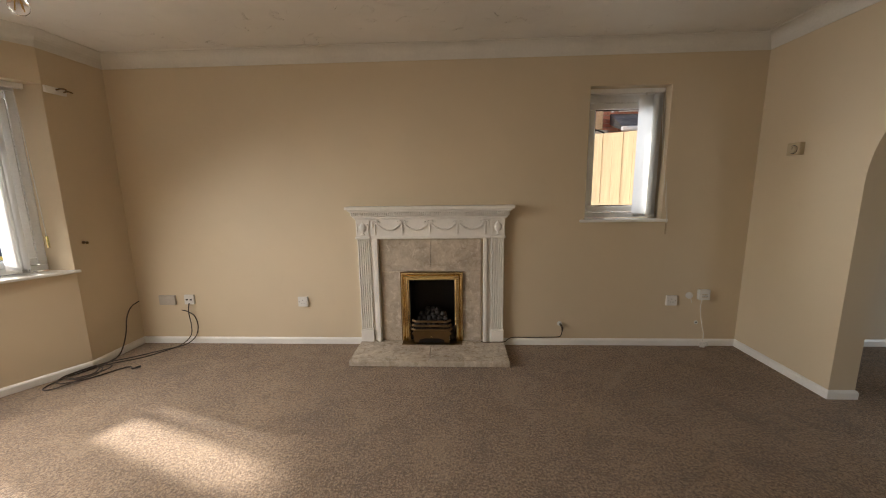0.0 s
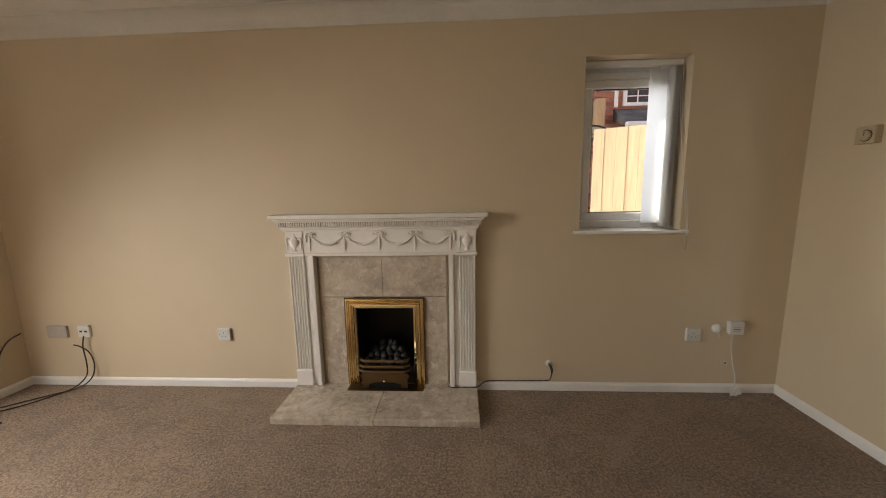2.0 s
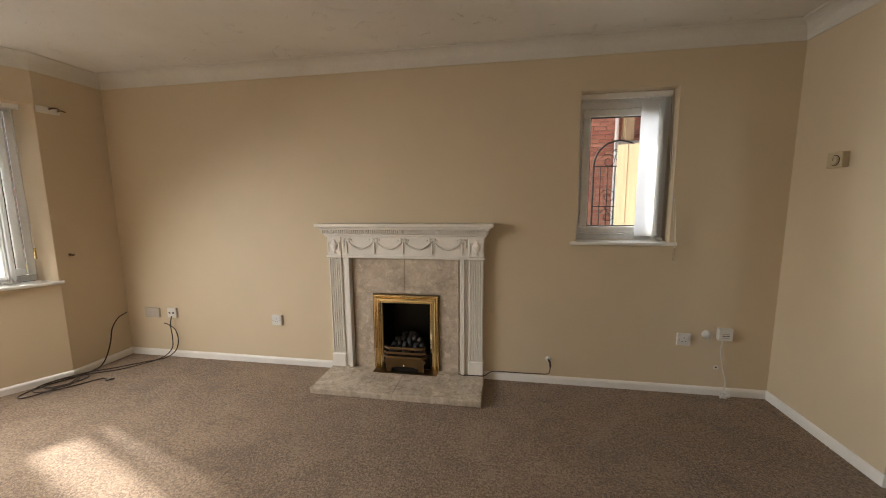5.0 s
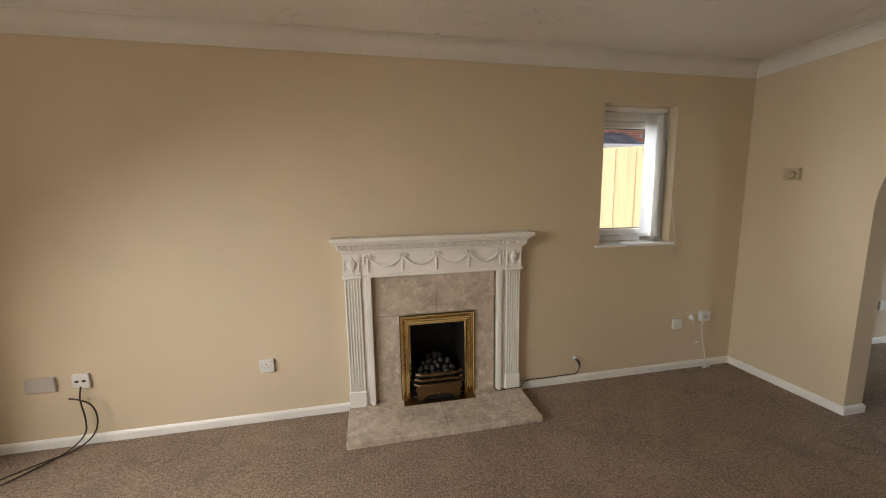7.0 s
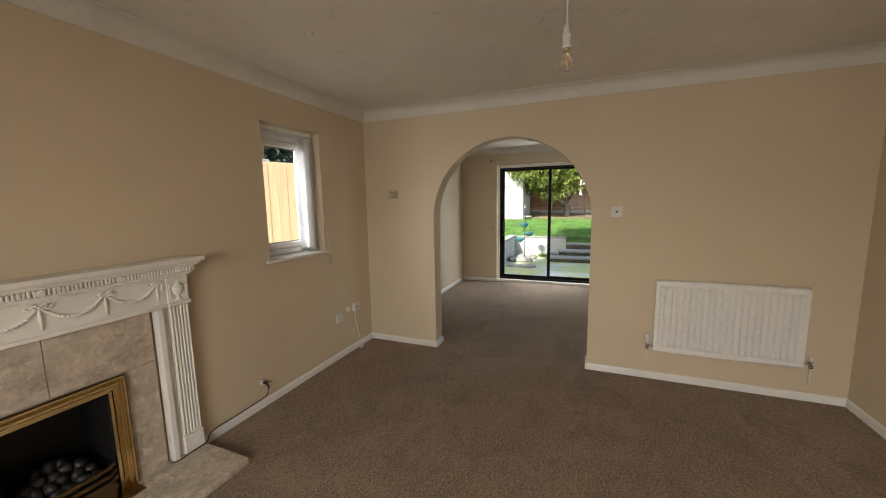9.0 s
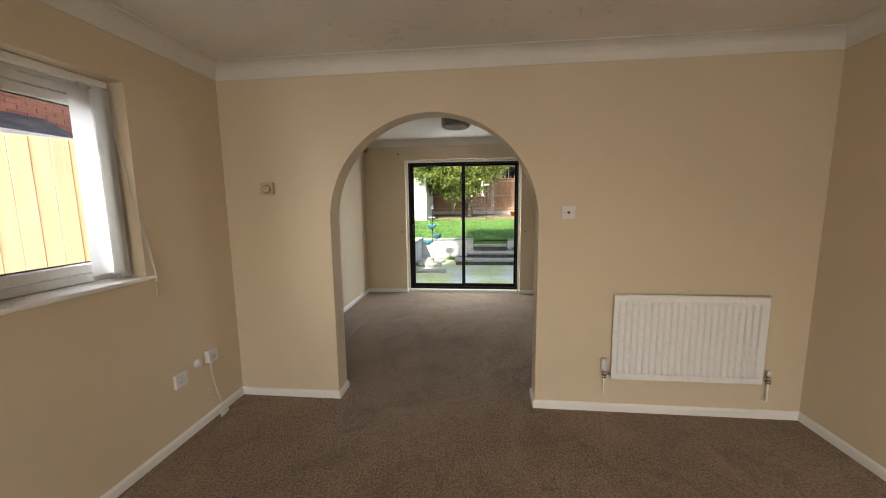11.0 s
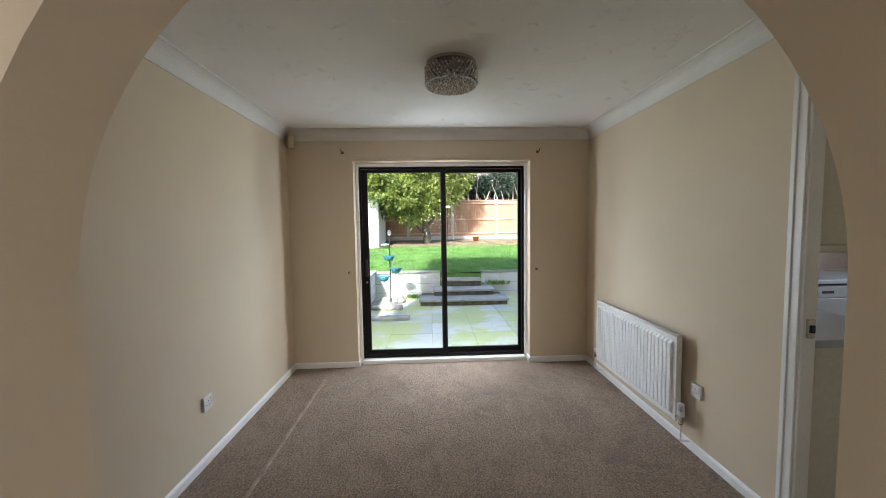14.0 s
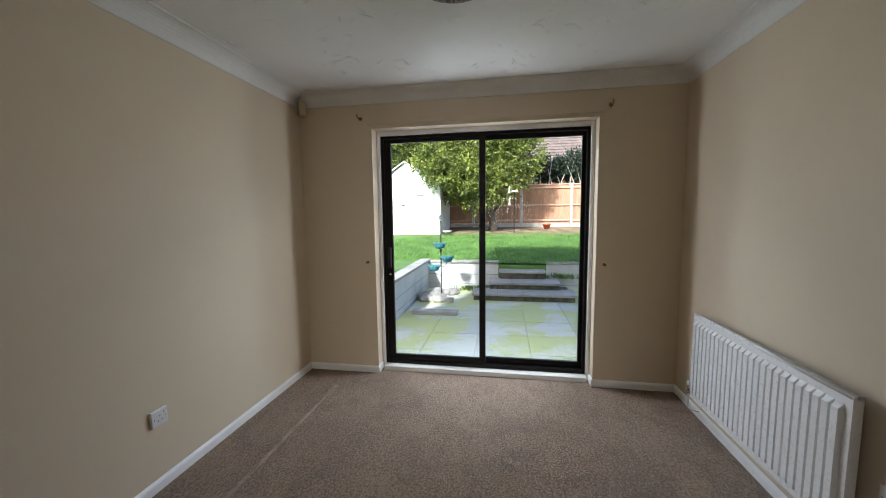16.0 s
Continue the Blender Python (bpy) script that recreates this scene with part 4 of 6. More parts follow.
# coil of brown coaxial cable
co = thing("coaxial_cable", (-2.55, 2.45, 0), "loose coil of dark brown coaxial cable on the carpet", "cable")
bm = bmesh.new()
zf = 0.006
strand = [(-2.655, 3.030, 0.405), (-2.672, 2.965, 0.372), (-2.660, 2.900, 0.30), (-2.650, 2.868, 0.20), (-2.655, 2.83, 0.09), (-2.660, 2.78, 0.022), (-2.665, 2.70, zf), (-2.70, 2.58, zf), (-2.735, 2.47, zf + 0.006), (-2.765, 2.37, zf), (-2.74, 2.30, zf), (-2.66, 2.30, zf + 0.007), (-2.60, 2.40, zf + 0.012), (-2.585, 2.50, zf + 0.012), (-2.64, 2.60, zf + 0.01),
          (-2.735, 2.585, zf + 0.008), (-2.775, 2.51, zf + 0.006), (-2.735, 2.43, zf + 0.01), (-2.62, 2.44, zf + 0.016), (-2.545, 2.54, zf + 0.016), (-2.57, 2.63, zf + 0.012), (-2.68, 2.62, zf + 0.014), (-2.76, 2.46, zf + 0.01), (-2.70, 2.36, zf + 0.014), (-2.58, 2.38, zf + 0.018), (-2.50, 2.50, zf + 0.01), (-2.47, 2.60, zf), (-2.42, 2.63, zf), (-2.38, 2.60, zf), (-2.355, 2.615, 0.012)]
tube(bm, curve_pts(strand, 6), 0.0048, 7)
part("cable_loop", bm, CABLE, co, "", True)
bm = bmesh.new()
strand = [(-2.236, NY - 0.022, 0.375), (-2.240, NY - 0.035, 0.30), (-2.222, NY - 0.045, 0.18), (-2.232, NY - 0.055, 0.09), (-2.30, NY - 0.09, 0.022), (-2.38, 2.90, zf), (-2.47, 2.78, zf), (-2.60, 2.66, zf + 0.01), (-2.69, 2.56, zf + 0.016), (-2.72, 2.45, zf + 0.02), (-2.63, 2.40, zf + 0.02), (-2.54, 2.47, zf + 0.02), (-2.58, 2.57, zf + 0.02), (-2.66, 2.60, zf + 0.02), (-2.64, 2.69, zf + 0.01), (-2.55, 2.79, zf), (-2.40, 2.93, zf), (-2.27, NY - 0.08, 0.02), (-2.185, NY - 0.06, 0.085), (-2.155, NY - 0.055, 0.18), (-2.170, NY - 0.06, 0.27), (-2.225, NY - 0.065, 0.315), (-2.275, NY - 0.06, 0.325)]
tube(bm, curve_pts(strand, 6), 0.0042, 7)
part("cable_loop", bm, CABLE, co, "", True)
bm = bmesh.new()
tube(bm, [(-2.36, 2.612, 0.011), (-2.335, 2.625, 0.014)], 0.0068, 8)
part("connector", bm, BLACK_METAL, co)


# ---- radiators ----
def radiator(name, m, length, z0, z1, label, ridges, valve_at, depth=0.03, off=0.02, side=0.0, rib=0.012, slant=0.16):
    """u along the wall, v into the room."""
    o = m @ Vector((length / 2, off, z0))
    r = thing(name, o, label, "radiator", "radiators")
    h = z1 - z0
    bm = bmesh.new()
    # pressed front panel: vertical ribs between flat margins
    pitch = (length - 0.05) / ridges
    prof = [(0.0, 0.0), (0.02, 0.0)]
    for k in range(ridges):
        c = 0.025 + pitch * (k + 0.5)
        prof += [(c - pitch * 0.42, 0.0), (c - pitch * (0.42 - slant), rib), (c + pitch * (0.42 - slant), rib), (c + pitch * 0.42, 0.0)]
    prof += [(length - 0.02, 0.0), (length, 0.0)]
    v0 = off + depth
    za, zb, zc, zd = z0 + 0.035, z0 + 0.055, z1 - 0.060, z1 - 0.040
    rings = []
    for z, k in ((z0, 0), (za, 0), (zb, 1), (zc, 1), (zd, 0), (z1, 0)):
        rings.append([bm.verts.new(m @ Vector((u, v0 + v * k, z))) for u, v in prof])
    for a, b in zip(rings, rings[1:]):
        for k in range(len(prof) - 1):
            bm.faces.new((a[k], a[k + 1], b[k + 1], b[k]))
    back = [[bm.verts.new(m @ Vector((u, v0 - 0.012, z))) for u in (0.0, length)] for z in (z0, z1)]
    bm.faces.new((back[0][0], back[1][0], back[1][1], back[0][1]))
    bm.faces.new([ring[0] for ring in rings] + [back[1][0], back[0][0]])
    bm.faces.new([ring[-1] for ring in rings][::-1] + [back[0][1], back[1][1]])
    bm.faces.new(rings[-1] + [back[1][1], back[1][0]])
    bm.faces.new(rings[0][::-1] + [back[0][0], back[0][1]])
    part("front_panel", bm, RAD_PAINT, r)
    for z, rr in ((z1 - 0.004, 0.009), (z0 + 0.004, 0.008)):
        bm = bmesh.new()
        tube(bm, [m @ Vector((0.004, v0 - 0.006, z)), m @ Vector((length - 0.004, v0 - 0.006, z))], rr, 8)
        part("rolled_edge", bm, RAD_PAINT, r, "", True)
    if side:
        for a in (0.0, length - 0.004):
            part("side_cover", B(a + 0.02 * (1 if a == 0 else -1), a + 0.004 + 0.02 * (1 if a == 0 else -1), off, v0 - 0.014, z0 + 0.01, z1 - 0.005, 0.001, m), RAD_PAINT, r)
        bm = bmesh.new()
        k = 0.02
        while k < length - 0.02:
            box(bm, k, k + 0.003, off + 0.004, v0 - 0.014, z1 - 0.018, z1 - 0.006, 0, m)
            k += 0.012
        part("top_grille", bm, RAD_PAINT, r)
        part("back_panel", B(0.03, length - 0.03, off - 0.004, off, z0 + 0.01, z1 - 0.01, 0.001, m), RAD_PAINT, r)
    for a in (0.12, length - 0.12):
        part("bracket", B(a - 0.015, a + 0.015, 0.001, off + depth - 0.012, z0 + 0.08, z1 - 0.08, 0.001, m), RAD_PAINT, r)
    for end in (0, 1):
        u = -0.042 if end == 0 else length + 0.042
        q = 1 if end == 0 else -1
        c = m @ Vector((u, v0 - 0.01, z0 + 0.035))
        trv = end == valve_at
        bm = bmesh.new()
        tube(bm, [c + Vector((0, 0, -0.028)), c + Vector((0, 0, 0.022))], 0.011, 10)
        tube(bm, [c, m @ Vector((u + q * 0.046, v0 - 0.01, z0 + 0.035))], 0.009, 10)
        lathe(bm, [(0.015, -0.004), (0.015, 0.012)], c + Vector((0, 0, -0.026)), (0, 0, 1), 6)
        v = part("valve", bm, CHROME, r, "tarnished chrome valve", True)
        bm = bmesh.new()
        if trv:
            lathe(bm, [(0.014, 0), (0.021, 0.006), (0.022, 0.03), (0.020, 0.034), (0.020, 0.04), (0.022, 0.044), (0.021, 0.078), (0.016, 0.084), (0, 0.085)], c + Vector((0, 0, 0.020)), (0, 0, 1), 18)
            part("thermostatic_head", bm, PLASTIC, v, "white ribbed plastic head", True)
        else:
            lathe(bm, [(0.012, 0), (0.014, 0.004), (0.013, 0.030), (0, 0.032)], c + Vector((0, 0, 0.020)), (0, 0, 1), 14)
            part("lockshield_cap", bm, PLASTIC, v, "", True)
        bm = bmesh.new()
        low = max(0.062, z0 - 0.115)
        w0 = m @ Vector((u, v0 - 0.01, low))
        w1 = m @ Vector((u + q * 0.012, 0.016, low - 0.012))
        tube(bm, curve_pts([c + Vector((0, 0, -0.028)), w0 + Vector((0, 0, 0.03)), w0 + Vector((0, 0, 0.004)), (w0 + w1) / 2 + Vector((0, 0, -0.004)), m @ Vector((u + q * 0.012, 0.001, low - 0.012))], 6), 0.0052, 8)
        part("pipe", bm, WHITE_GLOSS, v, "white painted pipe", True)
    return r


MA = Matrix(((0, -1, 0, AX0), (-1, 0, 0, 0.383), (0, 0, 1, 0), (0, 0, 0, 1)))
radiator("radiator", MA, 0.940, 0.255, 0.836, "white ribbed single-panel radiator under the arch wall", 22, 0, depth=0.026, off=0.016)
MD = Matrix(((1, 0, 0, 4.092), (0, 1, 0, DSY), (0, 0, 1, 0), (0, 0, 0, 1)))
radiator("radiator", MD, 1.084, 0.165, 0.726, "white ribbed double-panel radiator on the dining wall", 25, 0, depth=0.052, off=0.032, side=1.0, rib=0.019, slant=0.07)


# ---- blinds ----
def vertical_blind(name, m, u0, u1, ztop, zbot, v, slats, label, chain_side, wide=()):
    b = thing(name, m @ Vector((u0, v, zbot)), label, "blind")
    part("headrail", B(u0 + 0.006, u1 - 0.006, v - 0.018, v + 0.020, ztop - 0.036, ztop - 0.002, 0.003, m), WHITE_GLOSS, b)
    for u, ang, w in slats:
        q = m @ Matrix.Translation((u, v, 0)) @ Matrix.Rotation(radians(ang), 4, 'Z')
        bm = bmesh.new()
        k = 6
        ra = []
        for z in (zbot + 0.012, ztop - 0.050):
            ra.append([bm.verts.new(q @ Vector((w * (i / k - 0.5), 0.004 * math.cos(math.pi * (i / k - 0.5)), z))) for i in range(k + 1)])
        for i in range(k):
            bm.faces.new((ra[0][i], ra[0][i + 1], ra[1][i + 1], ra[1][i]))
        s = part("slat", bm, BLIND, b, "", True)
        part("bottom_weight", B(-w / 2 + 0.004, w / 2 - 0.004, -0.001, 0.006, zbot + 0.010, zbot + 0.034, 0.001, q), BLIND, s)
        part("hanger", B(-0.006, 0.006, -0.003, 0.003, ztop - 0.054, ztop - 0.034, 0.001, q), PLASTIC, s)
    bm = bmesh.new()
    us = sorted(s[0] for s in slats)
    pts = []
    for i, u in enumerate(us):
        pts += [m @ Vector((u, v - 0.02, zbot + 0.022)), m @ Vector((u + 0.012, v - 0.045, zbot + 0.010 + 0.006 * (i % 2)))]
    tube(bm, curve_pts(pts, 4), 0.0022, 5)
    part("link_chain", bm, PLASTIC, b, "", True)
    return b


rnd = random.Random(2)
ns = [(1.598, 14, 0.127)] + [(1.668 + 0.010 * k, 82 + rnd.uniform(-4, 4), 0.086) for k in range(5)]
nb = vertical_blind("vertical_blind", IDN, NW[0], NW[1], NW[3], NW[2] + 0.006, 0.100, ns, "white vertical blind drawn back to one side", 1)
bm = bmesh.new()
for q, e in ((0, 0.0), (1, 0.012)):
    tube(bm, curve_pts([(NW[1] - 0.030 + e, NY + 0.065, NW[3] - 0.03), (NW[1] - 0.022 + e, NY + 0.05, 1.75), (NW[1] + 0.004 + e, NY - 0.008, 1.30), (NW[1] + 0.016 + e * 0.4, NY - 0.040, NW[2] + 0.015), (NW[1] + 0.016, NY - 0.040, NW[2] - 0.03)], 5), 0.0016, 5)
part("pull_cord", bm, PLASTIC, nb, "", True)
part("cord_weight", B(NW[1] + 0.010, NW[1] + 0.022, NY - 0.046, NY - 0.034, NW[2] - 0.115, NW[2] - 0.028, 0.003), AGED_PLASTIC, nb, "cream plastic cord weight")

MB = bay_frame(1)
ws = [(0.268, 40, 0.100)] + [(0.254 - 0.013 * k, 72 + rnd.uniform(-6, 6), 0.092) for k in range(4)]
wb = vertical_blind("vertical_blind", MB, 0.06, BL - 0.06, HEAD_W, SILL_W + 0.006, 0.10, ws, "white vertical blind stacked at the bay's end", 1)
bm = bmesh.new()
tube(bm, curve_pts([MB @ Vector((0.115, 0.09, HEAD_W - 0.03)), MB @ Vector((0.105, 0.08, 1.6)), MB @ Vector((0.095, 0.075, 1.03))], 5), 0.003, 5)
part("pull_cord", bm, PLASTIC, wb, "", True)
bm = bmesh.new()
tube(bm, [MB @ Vector((0.095, 0.075, 1.035)), MB @ Vector((0.094, 0.074, 0.95))], 0.008, 8)
part("cord_weight", bm, BRASS, wb, "brass cord weight")


# ---- curtain brackets and tieback hooks ----
def curtain_bracket(at, normal, plate=False):
    n = Vector(normal)
    u = Vector((-n.y, n.x, 0))
    p = Vector(at)
    b = thing("curtain_bracket", at, "small brass curtain pole bracket with no pole", "bracket", "curtain brackets")
    bm = bmesh.new()
    lathe(bm, [(0.015, 0), (0.014, 0.005), (0.006, 0.008), (0.006, 0.03), (0, 0.031)], p, n, 14)
    part("base", bm, BRASS_OLD, b, "", True)
    bm = bmesh.new()
    tube(bm, curve_pts([p + n * 0.02, p + n * 0.055 + Vector((0, 0, -0.004)), p + n * 0.07 + Vector((0, 0, 0.010)), p + n * 0.066 + Vector((0, 0, 0.022))], 5), 0.0045, 6)
    part("cup", bm, BRASS_OLD, b, "", True)
    return b


def hook(at, normal):
    n, p = Vector(normal), Vector(at)
    b = thing("tieback_hook", at, "small dull brass curtain tieback hook", "hook", "tieback hooks")
    bm = bmesh.new()
    lathe(bm, [(0.012, 0), (0.011, 0.004), (0.005, 0.006), (0.005, 0.022), (0.010, 0.026), (0.009, 0.034), (0, 0.037)], p, n, 14)
    part("knob", bm, BRASS_OLD, b, "", True)


curtain_bracket((EX, 2.535, 2.185), E_IN)
curtain_bracket((EX, 0.575, 2.180), E_IN)
hook((EX, 2.505, 0.985), E_IN)
hook((EX, 0.588, 0.985), E_IN)
hook((WX, 2.71, 0.965), W_IN)
bat = thing("bracket_batten", (WX, 2.685, 2.05), "short white timber batten with a brass hook", "batten")
part("batten", B(WX, WX + 0.018, 2.625, 2.765, 2.020, 2.066, 0.003), WHITE_GLOSS, bat)
bm = bmesh.new()
tube(bm, curve_pts([(WX + 0.018, 2.695, 2.05), (WX + 0.05, 2.695, 2.055), (WX + 0.055, 2.725, 2.058), (WX + 0.03, 2.75, 2.05)], 5), 0.005, 6)
tube(bm, curve_pts([(WX + 0.018, 2.745, 2.045), (WX + 0.045, 2.75, 2.05), (WX + 0.05, 2.775, 2.045)], 5), 0.005, 6)
part("hook", bm, BRASS_OLD, bat, "", True)
# faint white rail batten above the patio doors
setting("trim_rail_batten", B(EX - 0.012, EX, 0.62, 2.47, 2.128, 2.158, 0.002), CREAM, "cream painted curtain batten over the doors")

# motion sensor in the corner
se = thing("motion_sensor", (5.53, NY - 0.03, 2.28), "cream plastic alarm motion sensor in the corner", "sensor")
MS = Matrix.Translation((5.518, NY - 0.052, 2.281)) @ Matrix.Rotation(radians(45), 4, 'Z')
part("case", B(-0.034, 0.034, -0.034, 0.024, -0.062, 0.062, 0.010, MS, 2), AGED_PLASTIC, se)
part("lens", B(-0.024, 0.024, -0.039, -0.033, -0.048, 0.004, 0.003, MS), PLASTIC, se)


# ---- lamps ----
BULB = glass_mat("bulb_glass")
FILAMENT = plain("filament", (0.70, 0.45, 0.12), 0.4, 0.6)


def pendant(at_x, at_y, low):
    p = thing("pendant_light", (at_x, at_y, CZ), "bare clear filament bulb on a white pendant flex", "pendant light", "pendant lights")
    bm = bmesh.new()
    lathe(bm, [(0.045, 0), (0.044, -0.012), (0.030, -0.024), (0.012, -0.03), (0, -0.03)], (at_x, at_y, CZ - 0.001), (0, 0, 1), 24)
    part("ceiling_rose", bm, PLASTIC, p, "", True)
    bm = bmesh.new()
    tube(bm, [(at_x, at_y, CZ - 0.028), (at_x, at_y, low + 0.17)], 0.0035, 6)
    part("flex", bm, PLASTIC, p)
    bm = bmesh.new()
    lathe(bm, [(0.006, 0.185), (0.014, 0.178), (0.016, 0.150), (0.020, 0.148), (0.020, 0.135), (0.017, 0.133), (0.017, 0.106), (0.019, 0.104), (0.019, 0.094), (0, 0.094)], (at_x, at_y, low), (0, 0, 1), 20)
    part("lampholder", bm, PLASTIC, p, "", True)
    bm = bmesh.new()
    lathe(bm, [(0.0125, 0.092), (0.0125, 0.080), (0.014, 0.076), (0, 0.076)], (at_x, at_y, low), (0, 0, 1), 16)
    bulb = part("bulb_cap", bm, BRASS, p, "brass bulb cap", True)
    bm = bmesh.new()
    lathe(bm, [(0.0125, 0.078), (0.018, 0.066), (0.027, 0.046), (0.030, 0.030), (0.026, 0.014), (0.015, 0.003), (0, 0)], (at_x, at_y, low), (0, 0, 1), 24)
    g = part("bulb", bm, BULB, p, "clear glass bulb", True)
    bm = bmesh.new()
    for k in range(4):
        a = k * math.pi / 2
        tube(bm, [(at_x + 0.004 * math.cos(a), at_y + 0.004 * math.sin(a), low + 0.06), (at_x + 0.011 * math.cos(a), at_y + 0.011 * math.sin(a), low + 0.022)], 0.0012, 4)
    part("filament", bm, FILAMENT, g)


pendant(-1.487, 1.527, 1.978)
pendant(0.862, 1.012, 2.020)

CRYSTAL = glass_mat("crystal", (0.93, 0.94, 0.95), 0.02)
SMOKE = plain("crystal_facets", (0.78, 0.78, 0.77), 0.06, 0.95, vary=0.35, coarse=90, fine=160, fine_vary=0.15)
SMOKED = plain("dull_metal", (0.36, 0.355, 0.35), 0.3, 0.7, vary=0.2)
cl = thing("ceiling_light", (4.10, 1.54, CZ), "round flush ceiling light of clear crystal beads in chrome", "ceiling light")
LX, LY, LR = 4.10, 1.54, 0.150
bm = bmesh.new()
lathe(bm, [(LR - 0.01, 0), (LR, -0.002), (LR, -0.018), (LR - 0.02, -0.022), (0, -0.022)], (LX, LY, CZ), (0, 0, 1), 40)
part("base_plate", bm, CHROME, cl)
bm = bmesh.new()
lathe(bm, [(LR + 0.001, -0.120), (LR + 0.002, -0.128), (LR - 0.008, -0.130), (LR - 0.008, -0.120)], (LX, LY, CZ), (0, 0, 1), 40)
part("rim", bm, SMOKED, cl, "dull metal rim")
bm = bmesh.new()
lathe(bm, [(LR - 0.022, -0.02), (LR - 0.022, -0.118), (0, -0.118)], (LX, LY, CZ), (0, 0, 1), 32)
part("inner_drum", bm, SMOKED, cl, "dull silvery inner drum")


def bead(bm, p, r, squash):
    p = Vector(p)
    top, bot = bm.verts.new(p + Vector((0, 0, r * 1.0))), bm.verts.new(p - Vector((0, 0, r * 1.0)))
    ringv = [bm.verts.new(p + Vector((r * math.cos(a), r * math.sin(a), 0))) for a in (math.pi / 3 * (k + squash) for k in range(6))]
    for k in range(6):
        bm.faces.new((top, ringv[k], ringv[(k + 1) % 6]))
        bm.faces.new((bot, ringv[(k + 1) % 6], ringv[k]))


rnd = random.Random(7)
bm = bmesh.new()
for r_i in range(6):
    z = CZ - 0.032 - r_i * 0.0165
    cnt = 40
    for k in range(cnt):
        a = 2 * math.pi * (k + 0.5 * (r_i % 2)) / cnt
        bead(bm, (LX + LR * math.cos(a), LY + LR * math.sin(a), z), 0.0115 * rnd.uniform(0.75, 1.1), rnd.uniform(0, 1))
part("bead_lattice", bm, SMOKE, cl, "strings of faceted crystal beads")["kind"] = "stuff"
bm = bmesh.new()
for k in range(150):
    a, r = 2.399963 * k, (LR - 0.012) * math.sqrt((k + 0.5) / 150)
    bead(bm, (LX + r * math.cos(a), LY + r * math.sin(a), CZ - 0.128 - 0.012 * (1 - (r / LR) ** 2)), 0.0115 * rnd.uniform(0.75, 1.1), rnd.uniform(0, 1))
part("bead_lattice", bm, SMOKE, cl, "faceted crystal beads under the drum")["kind"] = "stuff"

# ---- kitchen, seen through its doorway ----
CAB = plain("cream_cabinet", (0.60, 0.56, 0.46), 0.45, vary=0.04)
WORKTOP = plain("grey_worktop", (0.42, 0.44, 0.46), 0.35, vary=0.12, fine=220, fine_vary=0.12)
STEEL = plain("grey_enamel", (0.36, 0.36, 0.36), 0.4, 0.2, vary=0.05)
TILE = plain("splash_tile", (0.42, 0.33, 0.28), 0.3, vary=0.08)
VINYL = plain("kitchen_vinyl", (0.28, 0.24, 0.20), 0.4, vary=0.15, coarse=8)
KY0, KX0 = -3.0, 2.56
setting("floor_kitchen", B(KX0, EX, KY0, DSY - 0.05, -0.11, -0.002), VINYL, "brown vinyl kitchen floor")
setting("ceiling_kitchen", B(KX0 - 0.1, EXO, KY0 - 0.1, SY - 0.25, CZ, CZ + 0.2), CEILING, "white kitchen ceiling")
# opening for an unseen window, assumed to go with the added kitchen lamp
KW = (3.6, 4.7, 1.05, 2.05)
bm = bmesh.new()
box(bm, KX0 - 0.2, KW[0], KY0 - 0.25, KY0, -0.1, CZ)
box(bm, KW[1], EX, KY0 - 0.25, KY0, -0.1, CZ)
box(bm, KW[0], KW[1], KY0 - 0.25, KY0, -0.1, KW[2])
box(bm, KW[0], KW[1], KY0 - 0.25, KY0, KW[3], CZ)
setting("wall_kitchen_south", bm, CREAM, "pale kitchen wall with an assumed, unseen window")
setting("wall_kitchen_west", B(KX0 - 0.2, KX0 - 0.03, KY0, SY - 0.25, -0.1, CZ), CREAM, "pale kitchen wall")
casement("window_5", Matrix(((1, 0, 0, 0), (0, -1, 0, KY0), (0, 0, 1, 0), (0, 0, 0, 1))), KW[0], KW[1], KW[2] + 0.002, KW[3] - 0.002, 0.12, "white plastic kitchen window, unseen and assumed")
setting("wall_splashback", B(EX - 0.008, EX - 0.001, KY0, -0.68, 0.92, 1.40), TILE, "brown tiled splashback")

wu = thing("wall_cabinet", (3.9, -0.07, 1.33), "cream kitchen wall cabinet with cornice and pelmet", "cabinet", "kitchen wall cabinets")
KYW = DSY - 0.062
part("body", B(3.45, 4.22, KYW - 0.300, KYW, 1.335, 1.985, 0.002), CAB, wu)
part("door", B(3.455, 4.215, KYW - 0.322, KYW - 0.303, 1.340, 1.980, 0.004), CAB, wu)
part("cornice", B(3.42, 4.23, KYW - 0.350, KYW, 1.986, 2.040, 0.012, None, 2), CAB, wu)
part("pelmet", B(3.44, 4.23, KYW - 0.330, KYW, 1.296, 1.334, 0.008, None, 2), CAB, wu)
wu2 = thing("wall_cabinet", (5.4, -1.6, 1.36), "pale kitchen wall cabinet on the far wall", "cabinet", "kitchen wall cabinets")
part("body", B(EX - 0.30, EX - 0.001, -2.05, -1.25, 1.38, 2.02, 0.002), CAB, wu2)
part("door", B(EX - 0.322, EX - 0.303, -2.045, -1.655, 1.385, 2.015, 0.004), WHITE_GLOSS, wu2)
part("door", B(EX - 0.322, EX - 0.303, -1.645, -1.255, 1.385, 2.015, 0.004), WHITE_GLOSS, wu2)
part("pelmet", B(EX - 0.33, EX - 0.001, -2.05, -1.25, 1.345, 1.378, 0.006), CAB, wu2)
